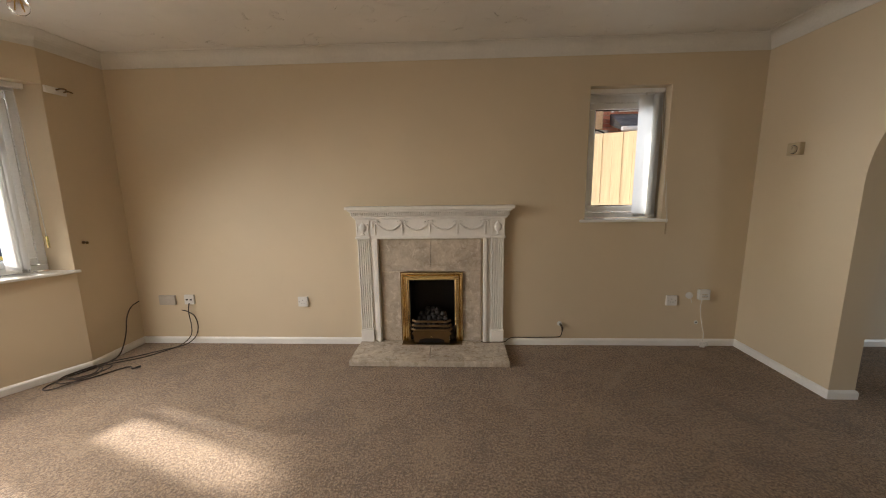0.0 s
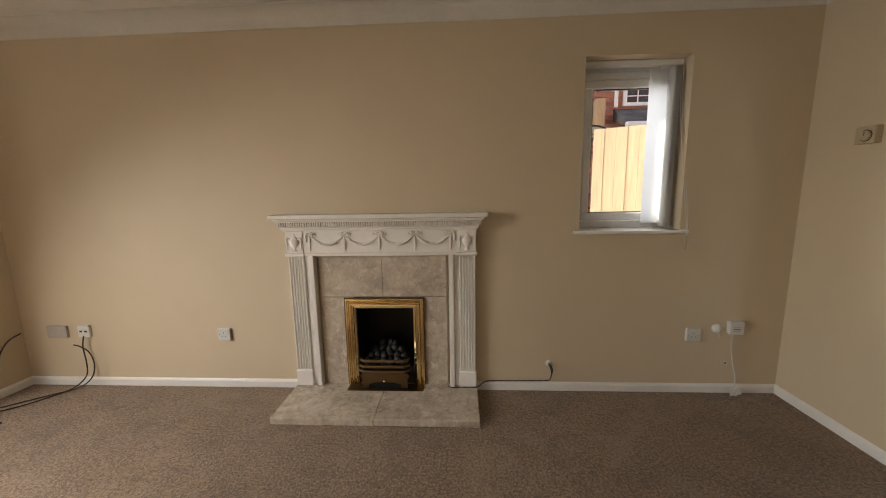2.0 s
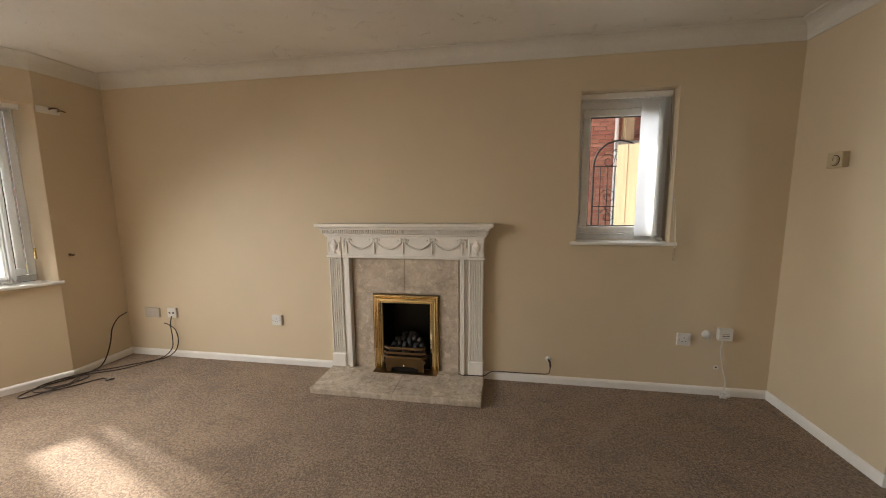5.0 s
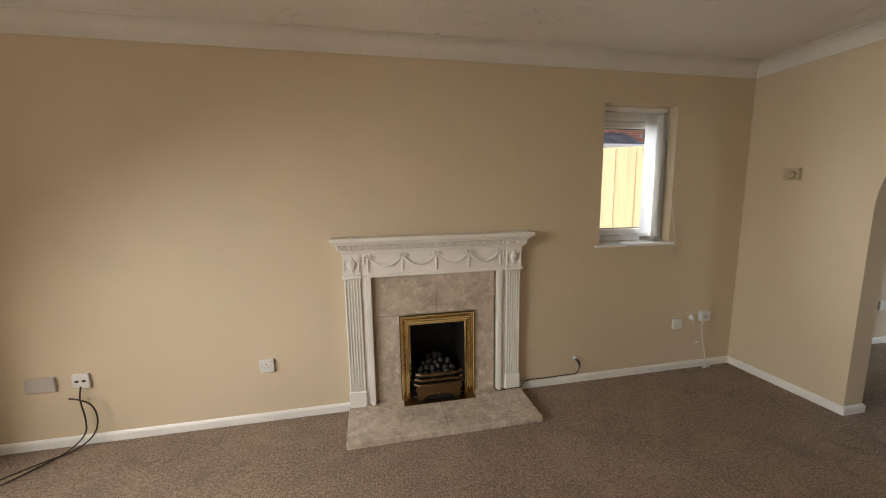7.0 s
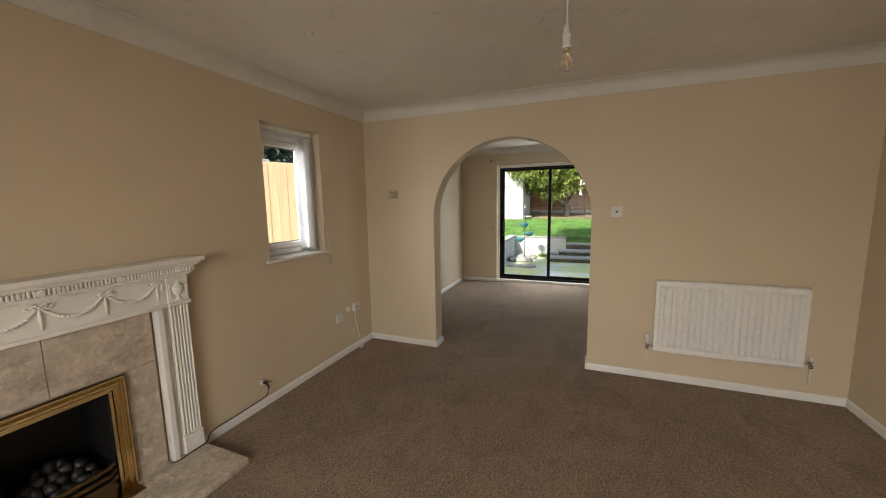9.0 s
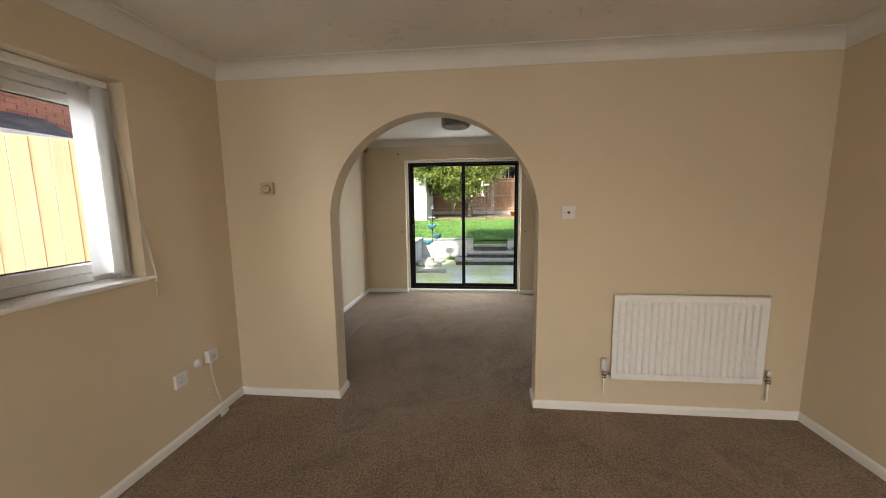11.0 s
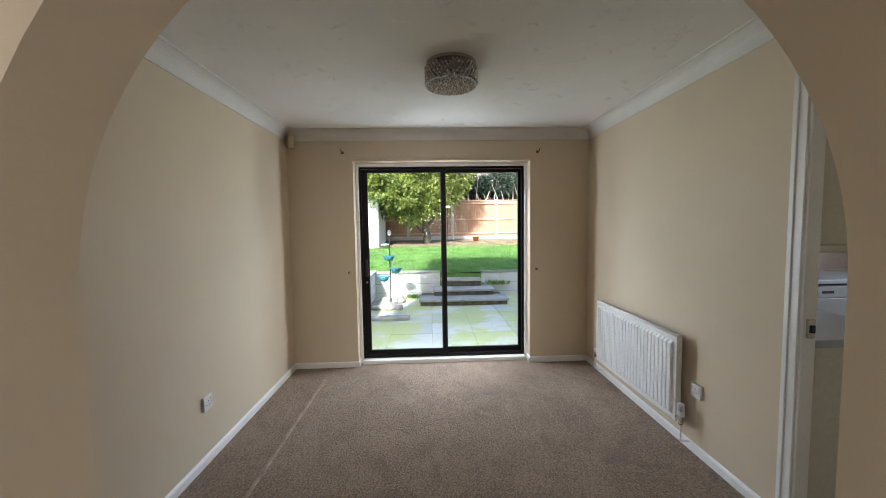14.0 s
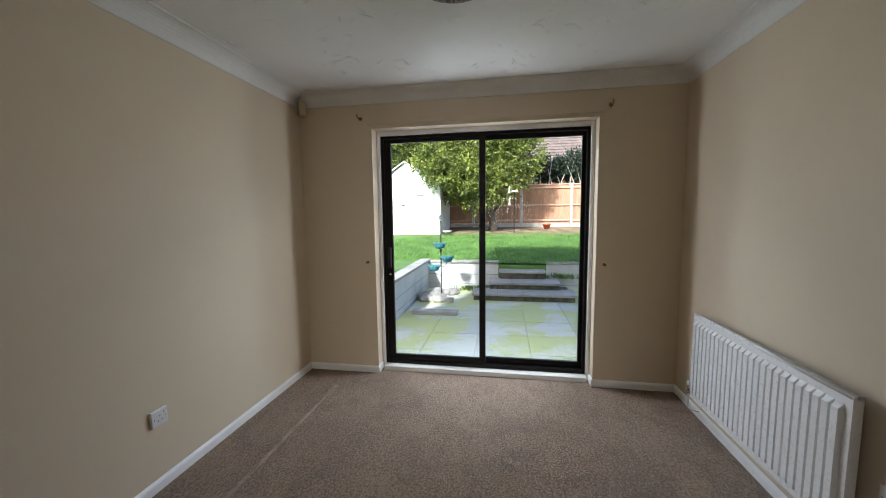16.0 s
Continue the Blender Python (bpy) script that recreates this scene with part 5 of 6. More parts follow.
bu = thing("base_cabinet", (4.1, -0.36, 0), "cream kitchen base cabinet with a plain end panel", "cabinet", "kitchen base cabinets")
part("body", B(3.462, 4.94, KYW - 0.56, KYW - 0.002, 0.10, 0.868, 0.002), CAB, bu)
part("end_panel", B(3.44, 3.46, KYW - 0.585, KYW - 0.002, 0.0, 0.868, 0.002), CAB, bu)
for k in range(2):
    part("door", B(3.464 + 0.739 * k, 4.199 + 0.739 * k, KYW - 0.582, KYW - 0.563, 0.16, 0.862, 0.004), CAB, bu)
part("kickboard", B(3.462, 4.94, KYW - 0.51, KYW - 0.495, 0.0, 0.098), CAB, bu)
tagged(link_mesh("worktop", B(3.425, EX - 0.002, KYW - 0.605, KYW - 0.001, 0.870, 0.908, 0.006, None, 2), WORKTOP), "grey speckled laminate kitchen worktop", "worktop")
tagged(link_mesh("worktop", B(EX - 0.605, EX - 0.002, KY0 + 0.01, KYW - 0.612, 0.870, 0.908, 0.006, None, 2), WORKTOP), "grey speckled laminate kitchen worktop", "worktop")
dw = thing("dishwasher", (5.28, -1.9, 0), "grey freestanding dishwasher under the worktop", "dishwasher")
part("body", B(EX - 0.565, EX - 0.02, -2.19, -1.60, 0.0, 0.850, 0.003), STEEL, dw)
part("door", B(EX - 0.592, EX - 0.567, -2.185, -1.605, 0.10, 0.735, 0.005), STEEL, dw)
part("control_panel", B(EX - 0.592, EX - 0.567, -2.185, -1.605, 0.740, 0.845, 0.005), STEEL, dw)
part("handle_recess", B(EX - 0.594, EX - 0.590, -1.95, -1.84, 0.780, 0.805, 0.001), DARK_PLASTIC, dw)
bu2 = thing("base_cabinet", (5.28, -1.1, 0), "cream kitchen base cabinet beside the dishwasher", "cabinet", "kitchen base cabinets")
part("body", B(EX - 0.56, EX - 0.02, -1.59, -0.69, 0.10, 0.868, 0.002), CAB, bu2)
part("door", B(EX - 0.582, EX - 0.563, -1.585, -0.70, 0.16, 0.862, 0.004), CAB, bu2)
# stand-in for a red object of uncertain kind; the jar shape is assumed
jar = thing("red_stand_in", (5.36, -2.06, 0.908), "red lidded jar shape standing in for an unidentified red object on the kitchen worktop", "jar")
RED = plain("red_glaze", (0.28, 0.02, 0.02), 0.3)
bm = bmesh.new()
lathe(bm, [(0.05, 0.001), (0.06, 0.01), (0.06, 0.17), (0.05, 0.19), (0, 0.19)], (5.36, -2.06, 0.908), (0, 0, 1), 20)
part("body", bm, RED, jar, "", True)
bm = bmesh.new()
lathe(bm, [(0.052, 0.19), (0.052, 0.21), (0.015, 0.22), (0.015, 0.24), (0, 0.242)], (5.36, -2.06, 0.908), (0, 0, 1), 20)
part("lid", bm, DARK_PLASTIC, jar, "dark lid", True)

# ---- outside: ground ----
CONC = plain("concrete_post", (0.36, 0.34, 0.30), 0.9, vary=0.12, bump_d=0.004)
GZ = -0.15
SLAB = slab_mat()
STEP = plain("step_slab", (0.34, 0.33, 0.31), 0.85, vary=0.15, coarse=5, bump_d=0.003, random_obj=0.3)
RISER = plain("dark_riser", (0.10, 0.095, 0.07), 0.95, vary=0.35, coarse=9, bump_d=0.006)
RENDER = plain("white_painted_block", (0.50, 0.51, 0.52), 0.8, vary=0.08, coarse=3, bump_d=0.004, dirt=(0.36, 0.37, 0.34))
ASPHALT = plain("drive_paving", (0.30, 0.28, 0.255), 0.9, vary=0.2, coarse=2, bump_d=0.004)
EARTH = plain("bare_earth", (0.19, 0.135, 0.075), 0.95, vary=0.35, coarse=3, fine=40, bump_d=0.02)
LAWN = plain("lawn_turf", (0.095, 0.195, 0.036), 0.9, vary=0.25, coarse=2.5, fine=70, fine_vary=0.15, bump_d=0.02)
bm = bmesh.new()
box(bm, -400, 400, -400, 400, GZ - 0.30, GZ - 0.045)
tagged(link_mesh("ground", bm, ASPHALT), "grey paved ground around the houses", "", "", "structure")


def slope(x):
    return 0.40 + (x - 9.95) / 7.05 * 0.46


bm = bmesh.new()
NXL, NYL = 22, 40
grid = [[bm.verts.new((9.95 + 5.0 * i / NXL + (0.25 * noise.noise((0, j * 0.4, 0)) if i == NXL else 0), -14 + 30 * j / NYL, slope(9.95 + 5.0 * i / NXL) - 0.01 + 0.02 * noise.noise((i * 0.6, j * 0.5, 2)))) for j in range(NYL + 1)] for i in range(NXL + 1)]
for i in range(NXL):
    for j in range(NYL):
        bm.faces.new((grid[i][j], grid[i + 1][j], grid[i + 1][j + 1], grid[i][j + 1]))
lawn = tagged(link_mesh("lawn", bm, LAWN, True), "bright green mown lawn", "", "", "structure")
bm = bmesh.new()
box(bm, 14.4, 60, -14, 16, 0.0, slope(15.5) - 0.06)
extrude_poly(bm, [(14.0, -14, 0.2), (14.0, -14, slope(14.0) - 0.05), (17.2, -14, slope(17.2)), (17.2, -14, 0.2)], (0, 30, 0))
tagged(link_mesh("ground_bed", bm, EARTH, False), "bare brown flower bed along the fence", "", "", "structure")
bm = bmesh.new()
box(bm, 9.96, 14.2, -14, 16, GZ - 0.1, 0.36)
box(bm, 6.0, 10.1, 3.10, 16, GZ - 0.1, 0.42)
tagged(link_mesh("ground_bank", bm, LAWN, False), "grassed bank behind the garden walls", "", "", "structure")

# blades
BLADE = foliage_mat("grass_blades", (0.095, 0.215, 0.034), (0.17, 0.31, 0.060))
rng = np.random.default_rng(3)


def tris_object(name, base, tip, width, mat, label, category, curl=None):
    """Many thin blades: one triangle pair each."""
    n = len(base)
    d = tip - base
    side = np.cross(d, rng.normal(size=(n, 3)))
    side /= np.linalg.norm(side, axis=1, keepdims=True) + 1e-9
    midp = base + d * 0.45
    w = width[:, None] if isinstance(width, np.ndarray) else width
    v = np.stack([base, midp + side * w, tip, midp - side * w], 1).reshape(-1, 3)
    idx = np.arange(n)[:, None] * 4 + np.array([[0, 1, 2, 3]])
    me = bpy.data.meshes.new(name)
    me.from_pydata(v.tolist(), [], idx.tolist())
    me.materials.append(mat)
    return tagged(new(name, me), label, category, "", "stuff")


n = 26000
gx = 9.9 + 4.9 * rng.random(n) ** 1.2
gy = -2.6 + 7.2 * rng.random(n)
gz = 0.40 + (gx - 9.95) / 7.05 * 0.46 - 0.015
base = np.stack([gx, gy, gz], 1)
tip = base + np.stack([rng.normal(0, 0.022, n), rng.normal(0, 0.022, n), 0.035 + 0.035 * rng.random(n)], 1)
tris_object("grass", base, tip, 0.006, BLADE, "short green lawn grass", "grass")

# garden walls
def block_wall(name, x0, x1, y0, y1, top, label):
    w = thing(name, ((x0 + x1) / 2, (y0 + y1) / 2, GZ), label, "", "", "structure")
    part("wall_body", B(x0, x1, y0, y1, GZ - 0.06, top - 0.05, 0.004), RENDER, w)
    lx, ly = x1 - x0, y1 - y0
    k = max(1, round(max(lx, ly) / 0.6))
    for i in range(k):
        if lx > ly:
            part("coping", B(x0 + lx * i / k + 0.002, x0 + lx * (i + 1) / k - 0.002, y0 - 0.03, y1 + 0.03, top - 0.048, top, 0.006), STEP, w)
        else:
            part("coping", B(x0 - 0.03, x1 + 0.03, y0 + ly * i / k + 0.002, y0 + ly * (i + 1) / k - 0.002, top - 0.048, top, 0.006), STEP, w)
    # courses of painted block
    for c in range(2):
        z = GZ + 0.10 + c * 0.2
        if lx > ly:
            part("block_joint", B(x0 + 0.01, x1 - 0.01, y0 - 0.0015, y0 + 0.001, z, z + 0.006), RISER, w)
        else:
            part("block_joint", B(x0 - 0.0015, x0 + 0.001, y0 + 0.01, y1 - 0.01, z, z + 0.006), RISER, w)


block_wall("garden_wall", 6.0, 10.05, 2.92, 3.07, 0.455, "white painted low garden wall with stone coping")
block_wall("garden_wall", 9.95, 10.10, 1.47, 2.915, 0.430, "white painted low garden wall with stone coping")
block_wall("garden_wall", 9.95, 10.10, -3.6, 0.53, 0.415, "white painted low garden wall with stone coping")

# steps of slabs on dark risers
for fx_, tx_, y0, y1, top, cnt in ((8.93, 9.42, 0.12, 1.92, -0.018, 4), (9.30, 9.78, 0.34, 1.64, 0.115, 3), (9.66, 10.12, 0.56, 1.46, 0.275, 2)):
    st = thing("garden_step", (fx_ + 0.2, (y0 + y1) / 2, GZ), "stone slab garden step on a dark riser", "step", "garden steps")
    part("riser", B(fx_ + 0.045, tx_ + 0.3 if top > 0.2 else tx_ + 0.5, y0 + 0.03, y1 - 0.03, GZ - 0.06, top - 0.046), RISER, st)
    for i in range(cnt):
        a = y0 + (y1 - y0) * i / cnt
        b = y0 + (y1 - y0) * (i + 1) / cnt
        part("step_slab", B(fx_, tx_, a + 0.003, b - 0.003, top - 0.045, top, 0.006), STEP, st)
tagged(link_mesh("stone_plank", B(7.92, 8.08, 2.05, 2.76, GZ + 0.0005, GZ + 0.062, 0.008), STEP), "loose flat stone slab on the patio", "slab")

# planter corner and hanging basket stand
# stone toned down in colour to stand in for the corner's missing shade
ROCK = plain("rockery_stone", (0.27, 0.26, 0.23), 0.9, vary=0.2, coarse=7, bump_d=0.006)
pl = thing("rockery", (9.2, 2.5, GZ), "low whitewashed stone rockery in the corner", "rockery")
rnd = random.Random(12)
for k in range(9):
    bm = bmesh.new()
    bmesh.ops.create_icosphere(bm, subdivisions=2, radius=1)
    cx_, cy_ = 8.80 + 0.9 * rnd.random(), 2.28 + 0.55 * rnd.random()
    for v in bm.verts:
        q = v.co * (1 + 0.25 * noise.noise(v.co * 1.7 + Vector((k, 0, 0))))
        v.co = Vector((cx_ + q.x * 0.17, cy_ + q.y * 0.15, GZ + 0.045 + q.z * 0.075))
    part("stone", bm, ROCK, pl)
part("kerb", B(8.72, 8.80, 2.22, 2.80, GZ, GZ + 0.09, 0.01), STEP, pl)
TEAL = plain("teal_glazed", (0.03, 0.15, 0.18), 0.35, vary=0.3, coarse=30)
stand = thing("basket_stand", (8.95, 2.47, -0.08), "black metal stand with three teal flower baskets", "plant stand")
SX, SYY = 8.95, 2.47
bm = bmesh.new()
tube(bm, [(SX, SYY, GZ + 0.06), (SX, SYY, 1.28)], 0.011, 8)
part("pole", bm, BLACK_METAL, stand)
bm = bmesh.new()
lathe(bm, [(0.030, 0), (0.034, 0.012), (0.030, 0.02), (0.032, 0.07), (0.042, 0.074), (0.01, 0.105), (0, 0.11)], (SX, SYY, 1.27), (0, 0, 1), 10)
part("lantern", bm, CHROME, stand, "small grey lantern finial")
for oy, z in ((0.015, 0.845), (-0.115, 0.600), (0.125, 0.440)):
    bm = bmesh.new()
    lathe(bm, [(0.03, -0.07), (0.075, -0.055), (0.098, -0.015), (0.105, 0.03), (0.095, 0.032), (0.085, 0.0), (0, 0.0)], (SX - 0.02, SYY + oy, z), (0, 0, 1), 16)
    bk = part("basket", bm, TEAL, stand, "teal glazed bowl", True)
    bm = bmesh.new()
    for k in range(12):
        a = k * math.pi / 6
        bmesh.ops.create_icosphere(bm, subdivisions=1, radius=0.02, matrix=Matrix.Translation((SX - 0.02 + 0.104 * math.cos(a), SYY + oy + 0.104 * math.sin(a), z + 0.028)))
    part("beaded_rim", bm, TEAL, bk)
    bm = bmesh.new()
    lathe(bm, [(0.086, 0.012), (0.05, 0.022), (0, 0.026)], (SX - 0.02, SYY + oy, z), (0, 0, 1), 14)
    part("soil", bm, EARTH, bk)
    bm = bmesh.new()
    tube(bm, curve_pts([(SX, SYY, z - 0.16), (SX - 0.01, SYY + oy * 0.6, z - 0.13), (SX - 0.02, SYY + oy, z - 0.07)], 5), 0.006, 6)
    part("arm", bm, BLACK_METAL, stand)
# weeds at the wall's foot
WEED = foliage_mat("weed_leaves", (0.10, 0.20, 0.03), (0.18, 0.26, 0.06))
for wx, wy, wz, cnt in ((9.80, 2.10, GZ, 60), (9.75, 1.75, GZ + 0.0, 40), (9.82, 0.20, 0.12, 90)):
    b0 = np.array([wx, wy, wz]) + rng.normal(0, (0.06, 0.12, 0.0), (cnt, 3))
    t0 = b0 + np.stack([rng.normal(0, 0.05, cnt), rng.normal(0, 0.05, cnt), 0.03 + 0.09 * rng.random(cnt)], 1)
    tris_object("weeds", b0, t0, 0.018, WEED, "straggling green weeds by the garden wall", "weeds")

# ---- shed, fence, tree ----
SHED = plain("white_shed_paint", (0.74, 0.74, 0.72), 0.6, vary=0.04, bump_d=0.001)
sh = thing("garden_shed", (15.6, 4.66, 0.68), "white painted timber garden shed with a gabled front", "shed")
sx0, sx1, sy0, sy1, sz, se_, sp = 14.5, 16.7, 3.46, 5.86, 0.66, 2.34, 3.12
bm = bmesh.new()
yc = (sy0 + sy1) / 2
extrude_poly(bm, [(sx0 + 0.02, sy0 + 0.02, sz), (sx0 + 0.02, sy1 - 0.02, sz), (sx0 + 0.02, sy1 - 0.02, se_), (sx0 + 0.02, yc, sp), (sx0 + 0.02, sy0 + 0.02, se_)], (sx1 - sx0 - 0.04, 0, 0))
part("body", bm, SHED, sh)
z = sz
while z < sp - 0.08:
    w = (sy1 - sy0) / 2 if z + 0.12 < se_ else max(0.05, (sp - z - 0.12) / (sp - se_) * (sy1 - sy0) / 2)
    part("board", B(sx0 - 0.004, sx0 + 0.018, yc - w, yc + w, z, z + 0.118, 0.004), SHED, sh)
    z += 0.122
for q in (-1, 1):
    bm = bmesh.new()
    e = 0.12
    ya, za = yc + q * ((sy1 - sy0) / 2 + e), se_ - e * (sp - se_) / ((sy1 - sy0) / 2)
    extrude_poly(bm, [(sx0 - 0.10, yc, sp + 0.01), (sx0 - 0.10, ya, za + 0.01), (sx0 - 0.10, ya, za + 0.04), (sx0 - 0.10, yc, sp + 0.045)], (sx1 - sx0 + 0.2, 0, 0))
    part("roof", bm, SHED, sh, "pale felted roof")
part("door", B(sx0 - 0.03, sx0 - 0.005, yc - 0.75, yc + 0.15, sz + 0.05, sz + 1.75, 0.004), SHED, sh)
part("hinge", B(sx0 - 0.036, sx0 - 0.030, yc - 0.72, yc - 0.40, sz + 1.35, sz + 1.385), CHROME, sh)
part("bolt", B(sx0 - 0.040, sx0 - 0.030, yc - 0.02, yc + 0.12, sz + 1.02, sz + 1.06), CHROME, sh)

FENCE = timber("fence_boards", (0.42, 0.225, 0.13), (3.0, 3.0, 0.35), random_obj=0.6)
RAIL = timber("fence_rails", (0.52, 0.34, 0.23), (3.0, 0.35, 3.0))
FXX, FZ0, FZ1 = 17.0, 0.86, 2.46


def shared_piece(name, me, parent, m, first=False):
    ob = new(name, me)
    ob.parent = parent
    if parent.data is None:
        ob.matrix_parent_inverse = parent.matrix_basis.inverted()
    ob.matrix_basis = m
    return ob


bm = B(-0.009, 0.009, -0.058, 0.058, 0.0, 1.44, 0.002)
bme = bpy.data.meshes.new("fence_board")
bmesh.ops.recalc_face_normals(bm, faces=bm.faces)
bm.to_mesh(bme)
bm.free()
bme.materials.append(FENCE)
posts = [0.72 + 1.86 * k for k in range(-3, 5)]
gf = thing("garden_fence", (FXX, 1.0, FZ0), "orange-brown closeboard garden fence between concrete posts", "fence")
for k, py in enumerate(posts):
    part("fence_post", B(FXX - 0.05, FXX + 0.05, py - 0.05, py + 0.05, FZ0 - 0.2, FZ1 + 0.05, 0.01), CONC, gf, "grey concrete post")
for py in posts[:-1]:
    f = part("gravel_board", B(FXX - 0.025, FXX + 0.025, py + 0.055, py + 1.805, FZ0 - 0.1, FZ0 + 0.14, 0.006), CONC, gf, "grey concrete gravel board")
    for z in (FZ0 + 0.22, FZ0 + 0.80, FZ1 - 0.14):
        part("rail", B(FXX - 0.055, FXX - 0.012, py + 0.055, py + 1.805, z, z + 0.06, 0.006), RAIL, f)
    part("capping", B(FXX - 0.035, FXX + 0.035, py + 0.055, py + 1.805, FZ1 - 0.005, FZ1 + 0.03, 0.004), RAIL, f)
    for i in range(15):
        shared_piece("board", bme, f, Matrix.Translation((FXX + 0.010 * (i % 2), py + 0.055 + 0.0585 + i * 0.1166, FZ0 + 0.145)))

BARK = plain("bark", (0.13, 0.10, 0.075), 0.95, vary=0.3, coarse=12, fine=40, bump_d=0.02)
YELLOW_GREEN = foliage_mat("golden_conifer", (0.055, 0.095, 0.014), (0.33, 0.37, 0.065))


def spray_cloud(centres, radii, count, rng_, leaf=0.10, per=7, droop=0.35, shell=0.55):
    """Feathery sprays spread through blobs; returns bases and tips."""
    bs, ts = [], []
    vol = np.array([a * b * c for a, b, c in radii])
    share = (vol ** 0.66) / (vol ** 0.66).sum()
    for c, r, s in zip(centres, radii, share):
        m_ = int(count * s)
        d = rng_.normal(size=(m_, 3))
        d /= np.linalg.norm(d, axis=1, keepdims=True)
        rad = shell + (1.08 - shell) * rng_.random((m_, 1)) ** 0.6
        p = np.array(c) + d * np.array(r) * rad
        out = d * 0.7 + rng_.normal(0, 0.45, (m_, 3)) + np.array([0, 0, -droop])
        out /= np.linalg.norm(out, axis=1, keepdims=True)
        for k in range(per):
            jit = rng_.normal(0, 0.45, (m_, 3))
            o2 = out + jit
            o2 /= np.linalg.norm(o2, axis=1, keepdims=True)
            b = p + out * leaf * 0.35 * k + rng_.normal(0, 0.02, (m_, 3))
            bs.append(b)
            ts.append(b + o2 * leaf * (0.7 + 0.6 * rng_.random((m_, 1))))
    return np.concatenate(bs), np.concatenate(ts)


def leaf_part(name, b, t, width, mat, parent):
    ob = tris_object(name, b, t, width, mat, "", "")
    for key in ("kind",):
        if key in ob:
            del ob[key]
    ob.parent = parent
    ob.matrix_parent_inverse = parent.matrix_basis.inverted()
    return ob


tree = thing("conifer_tree", (15.9, 1.78, 0.86), "golden-green conifer with drooping feathery sprays", "tree")
bm = bmesh.new()
tube(bm, curve_pts([(15.9, 1.78, 0.75), (15.9, 1.80, 1.2), (15.85, 1.95, 1.8), (15.8, 2.15, 2.6), (15.8, 2.3, 3.6), (15.8, 2.35, 4.6)], 5), [0.17 - 0.0055 * k for k in range(26)], 10)
part("trunk", bm, BARK, tree, "", True)
for a in ((15.88, 1.85, 1.35, 15.7, 1.25, 2.1, 15.5, 0.8, 2.9), (15.85, 1.95, 1.7, 15.4, 2.6, 2.2, 15.1, 3.3, 2.8), (15.85, 1.9, 1.5, 15.3, 1.7, 2.0, 14.9, 1.6, 2.7), (15.85, 2.0, 1.9, 16.2, 3.0, 2.6, 16.3, 3.8, 3.2), (15.9, 1.8, 1.1, 15.75, 2.2, 1.5, 15.6, 2.5, 2.1)):
    bm = bmesh.new()
    tube(bm, curve_pts([a[0:3], a[3:6], a[6:9]], 6), [0.075 - 0.005 * k for k in range(13)], 7)
    part("limb", bm, BARK, tree, "", True)
cs = [(15.6, 2.6, 3.9), (15.2, 3.6, 3.35), (15.4, 4.5, 3.9), (15.3, 1.5, 3.3), (15.5, 0.75, 3.4), (15.1, 2.5, 2.95), (15.0, 1.9, 2.75), (15.3, 2.9, 2.5), (15.0, 2.15, 2.25), (15.9, 1.2, 4.5), (16.0, 3.4, 4.8), (15.5, 0.95, 2.75), (15.4, 3.0, 2.9), (15.7, 5.2, 3.7), (15.0, 2.3, 1.95), (15.1, 1.5, 2.35), (15.2, 3.1, 2.3), (14.15, 3.35, 2.75), (14.15, 3.75, 3.10), (14.7, 4.9, 4.15), (14.4, 2.7, 2.6)]
rs = [(1.0, 1.2, 0.9), (0.7, 0.8, 0.65), (0.7, 0.9, 0.7), (0.7, 0.8, 0.7), (0.6, 0.6, 0.75), (0.6, 0.8, 0.6), (0.5, 0.6, 0.5), (0.5, 0.6, 0.5), (0.35, 0.4, 0.35), (0.9, 1.0, 0.9), (1.0, 1.3, 0.9), (0.4, 0.4, 0.45), (0.6, 0.6, 0.6), (0.6, 0.7, 0.6), (0.35, 0.45, 0.35), (0.45, 0.5, 0.4), (0.45, 0.5, 0.4), (0.35, 0.45, 0.4), (0.4, 0.42, 0.36), (0.4, 0.7, 0.4), (0.4, 0.5, 0.45)]
b, t = spray_cloud(cs, rs, 7500, rng, 0.105, 8, 0.1, 0.5)
leaf_part("crown", b, t, 0.028, YELLOW_GREEN, tree)

# feeders, pots
fd = thing("bird_feeder_pole", (14.5, 1.05, 0.69), "thin dark bird feeder pole with a pale tray", "bird feeder")
bm = bmesh.new()
tube(bm, [(14.5, 1.05, 0.62), (14.5, 1.05, 2.08)], 0.012, 6)
part("pole", bm, BLACK_METAL, fd)
part("tray", B(14.42, 14.58, 0.94, 1.14, 2.06, 2.12, 0.01), CONC, fd, "pale grey feeder tray")
for y, z in ((1.21, 2.16), (1.20, 1.78)):
    hf = thing("hanging_feeder", (14.55, y, z - 0.12), "pale bell-shaped feeder hanging from the tree", "bird feeder", "hanging feeders")
    bm = bmesh.new()
    lathe(bm, [(0.055, -0.13), (0.045, -0.10), (0.025, -0.02), (0.02, 0.09), (0, 0.12)], (14.55, y, z), (0, 0, 1), 12)
    part("bell", bm, CONC, hf, "", True)
    bm = bmesh.new()
    tube(bm, [(14.55, y, z + 0.11), (14.56, y, z + 0.30 if z < 2 else z + 0.75)], 0.004, 5)
    part("cord", bm, BLACK_METAL, hf)
TERRA = plain("terracotta", (0.42, 0.12, 0.06), 0.8)


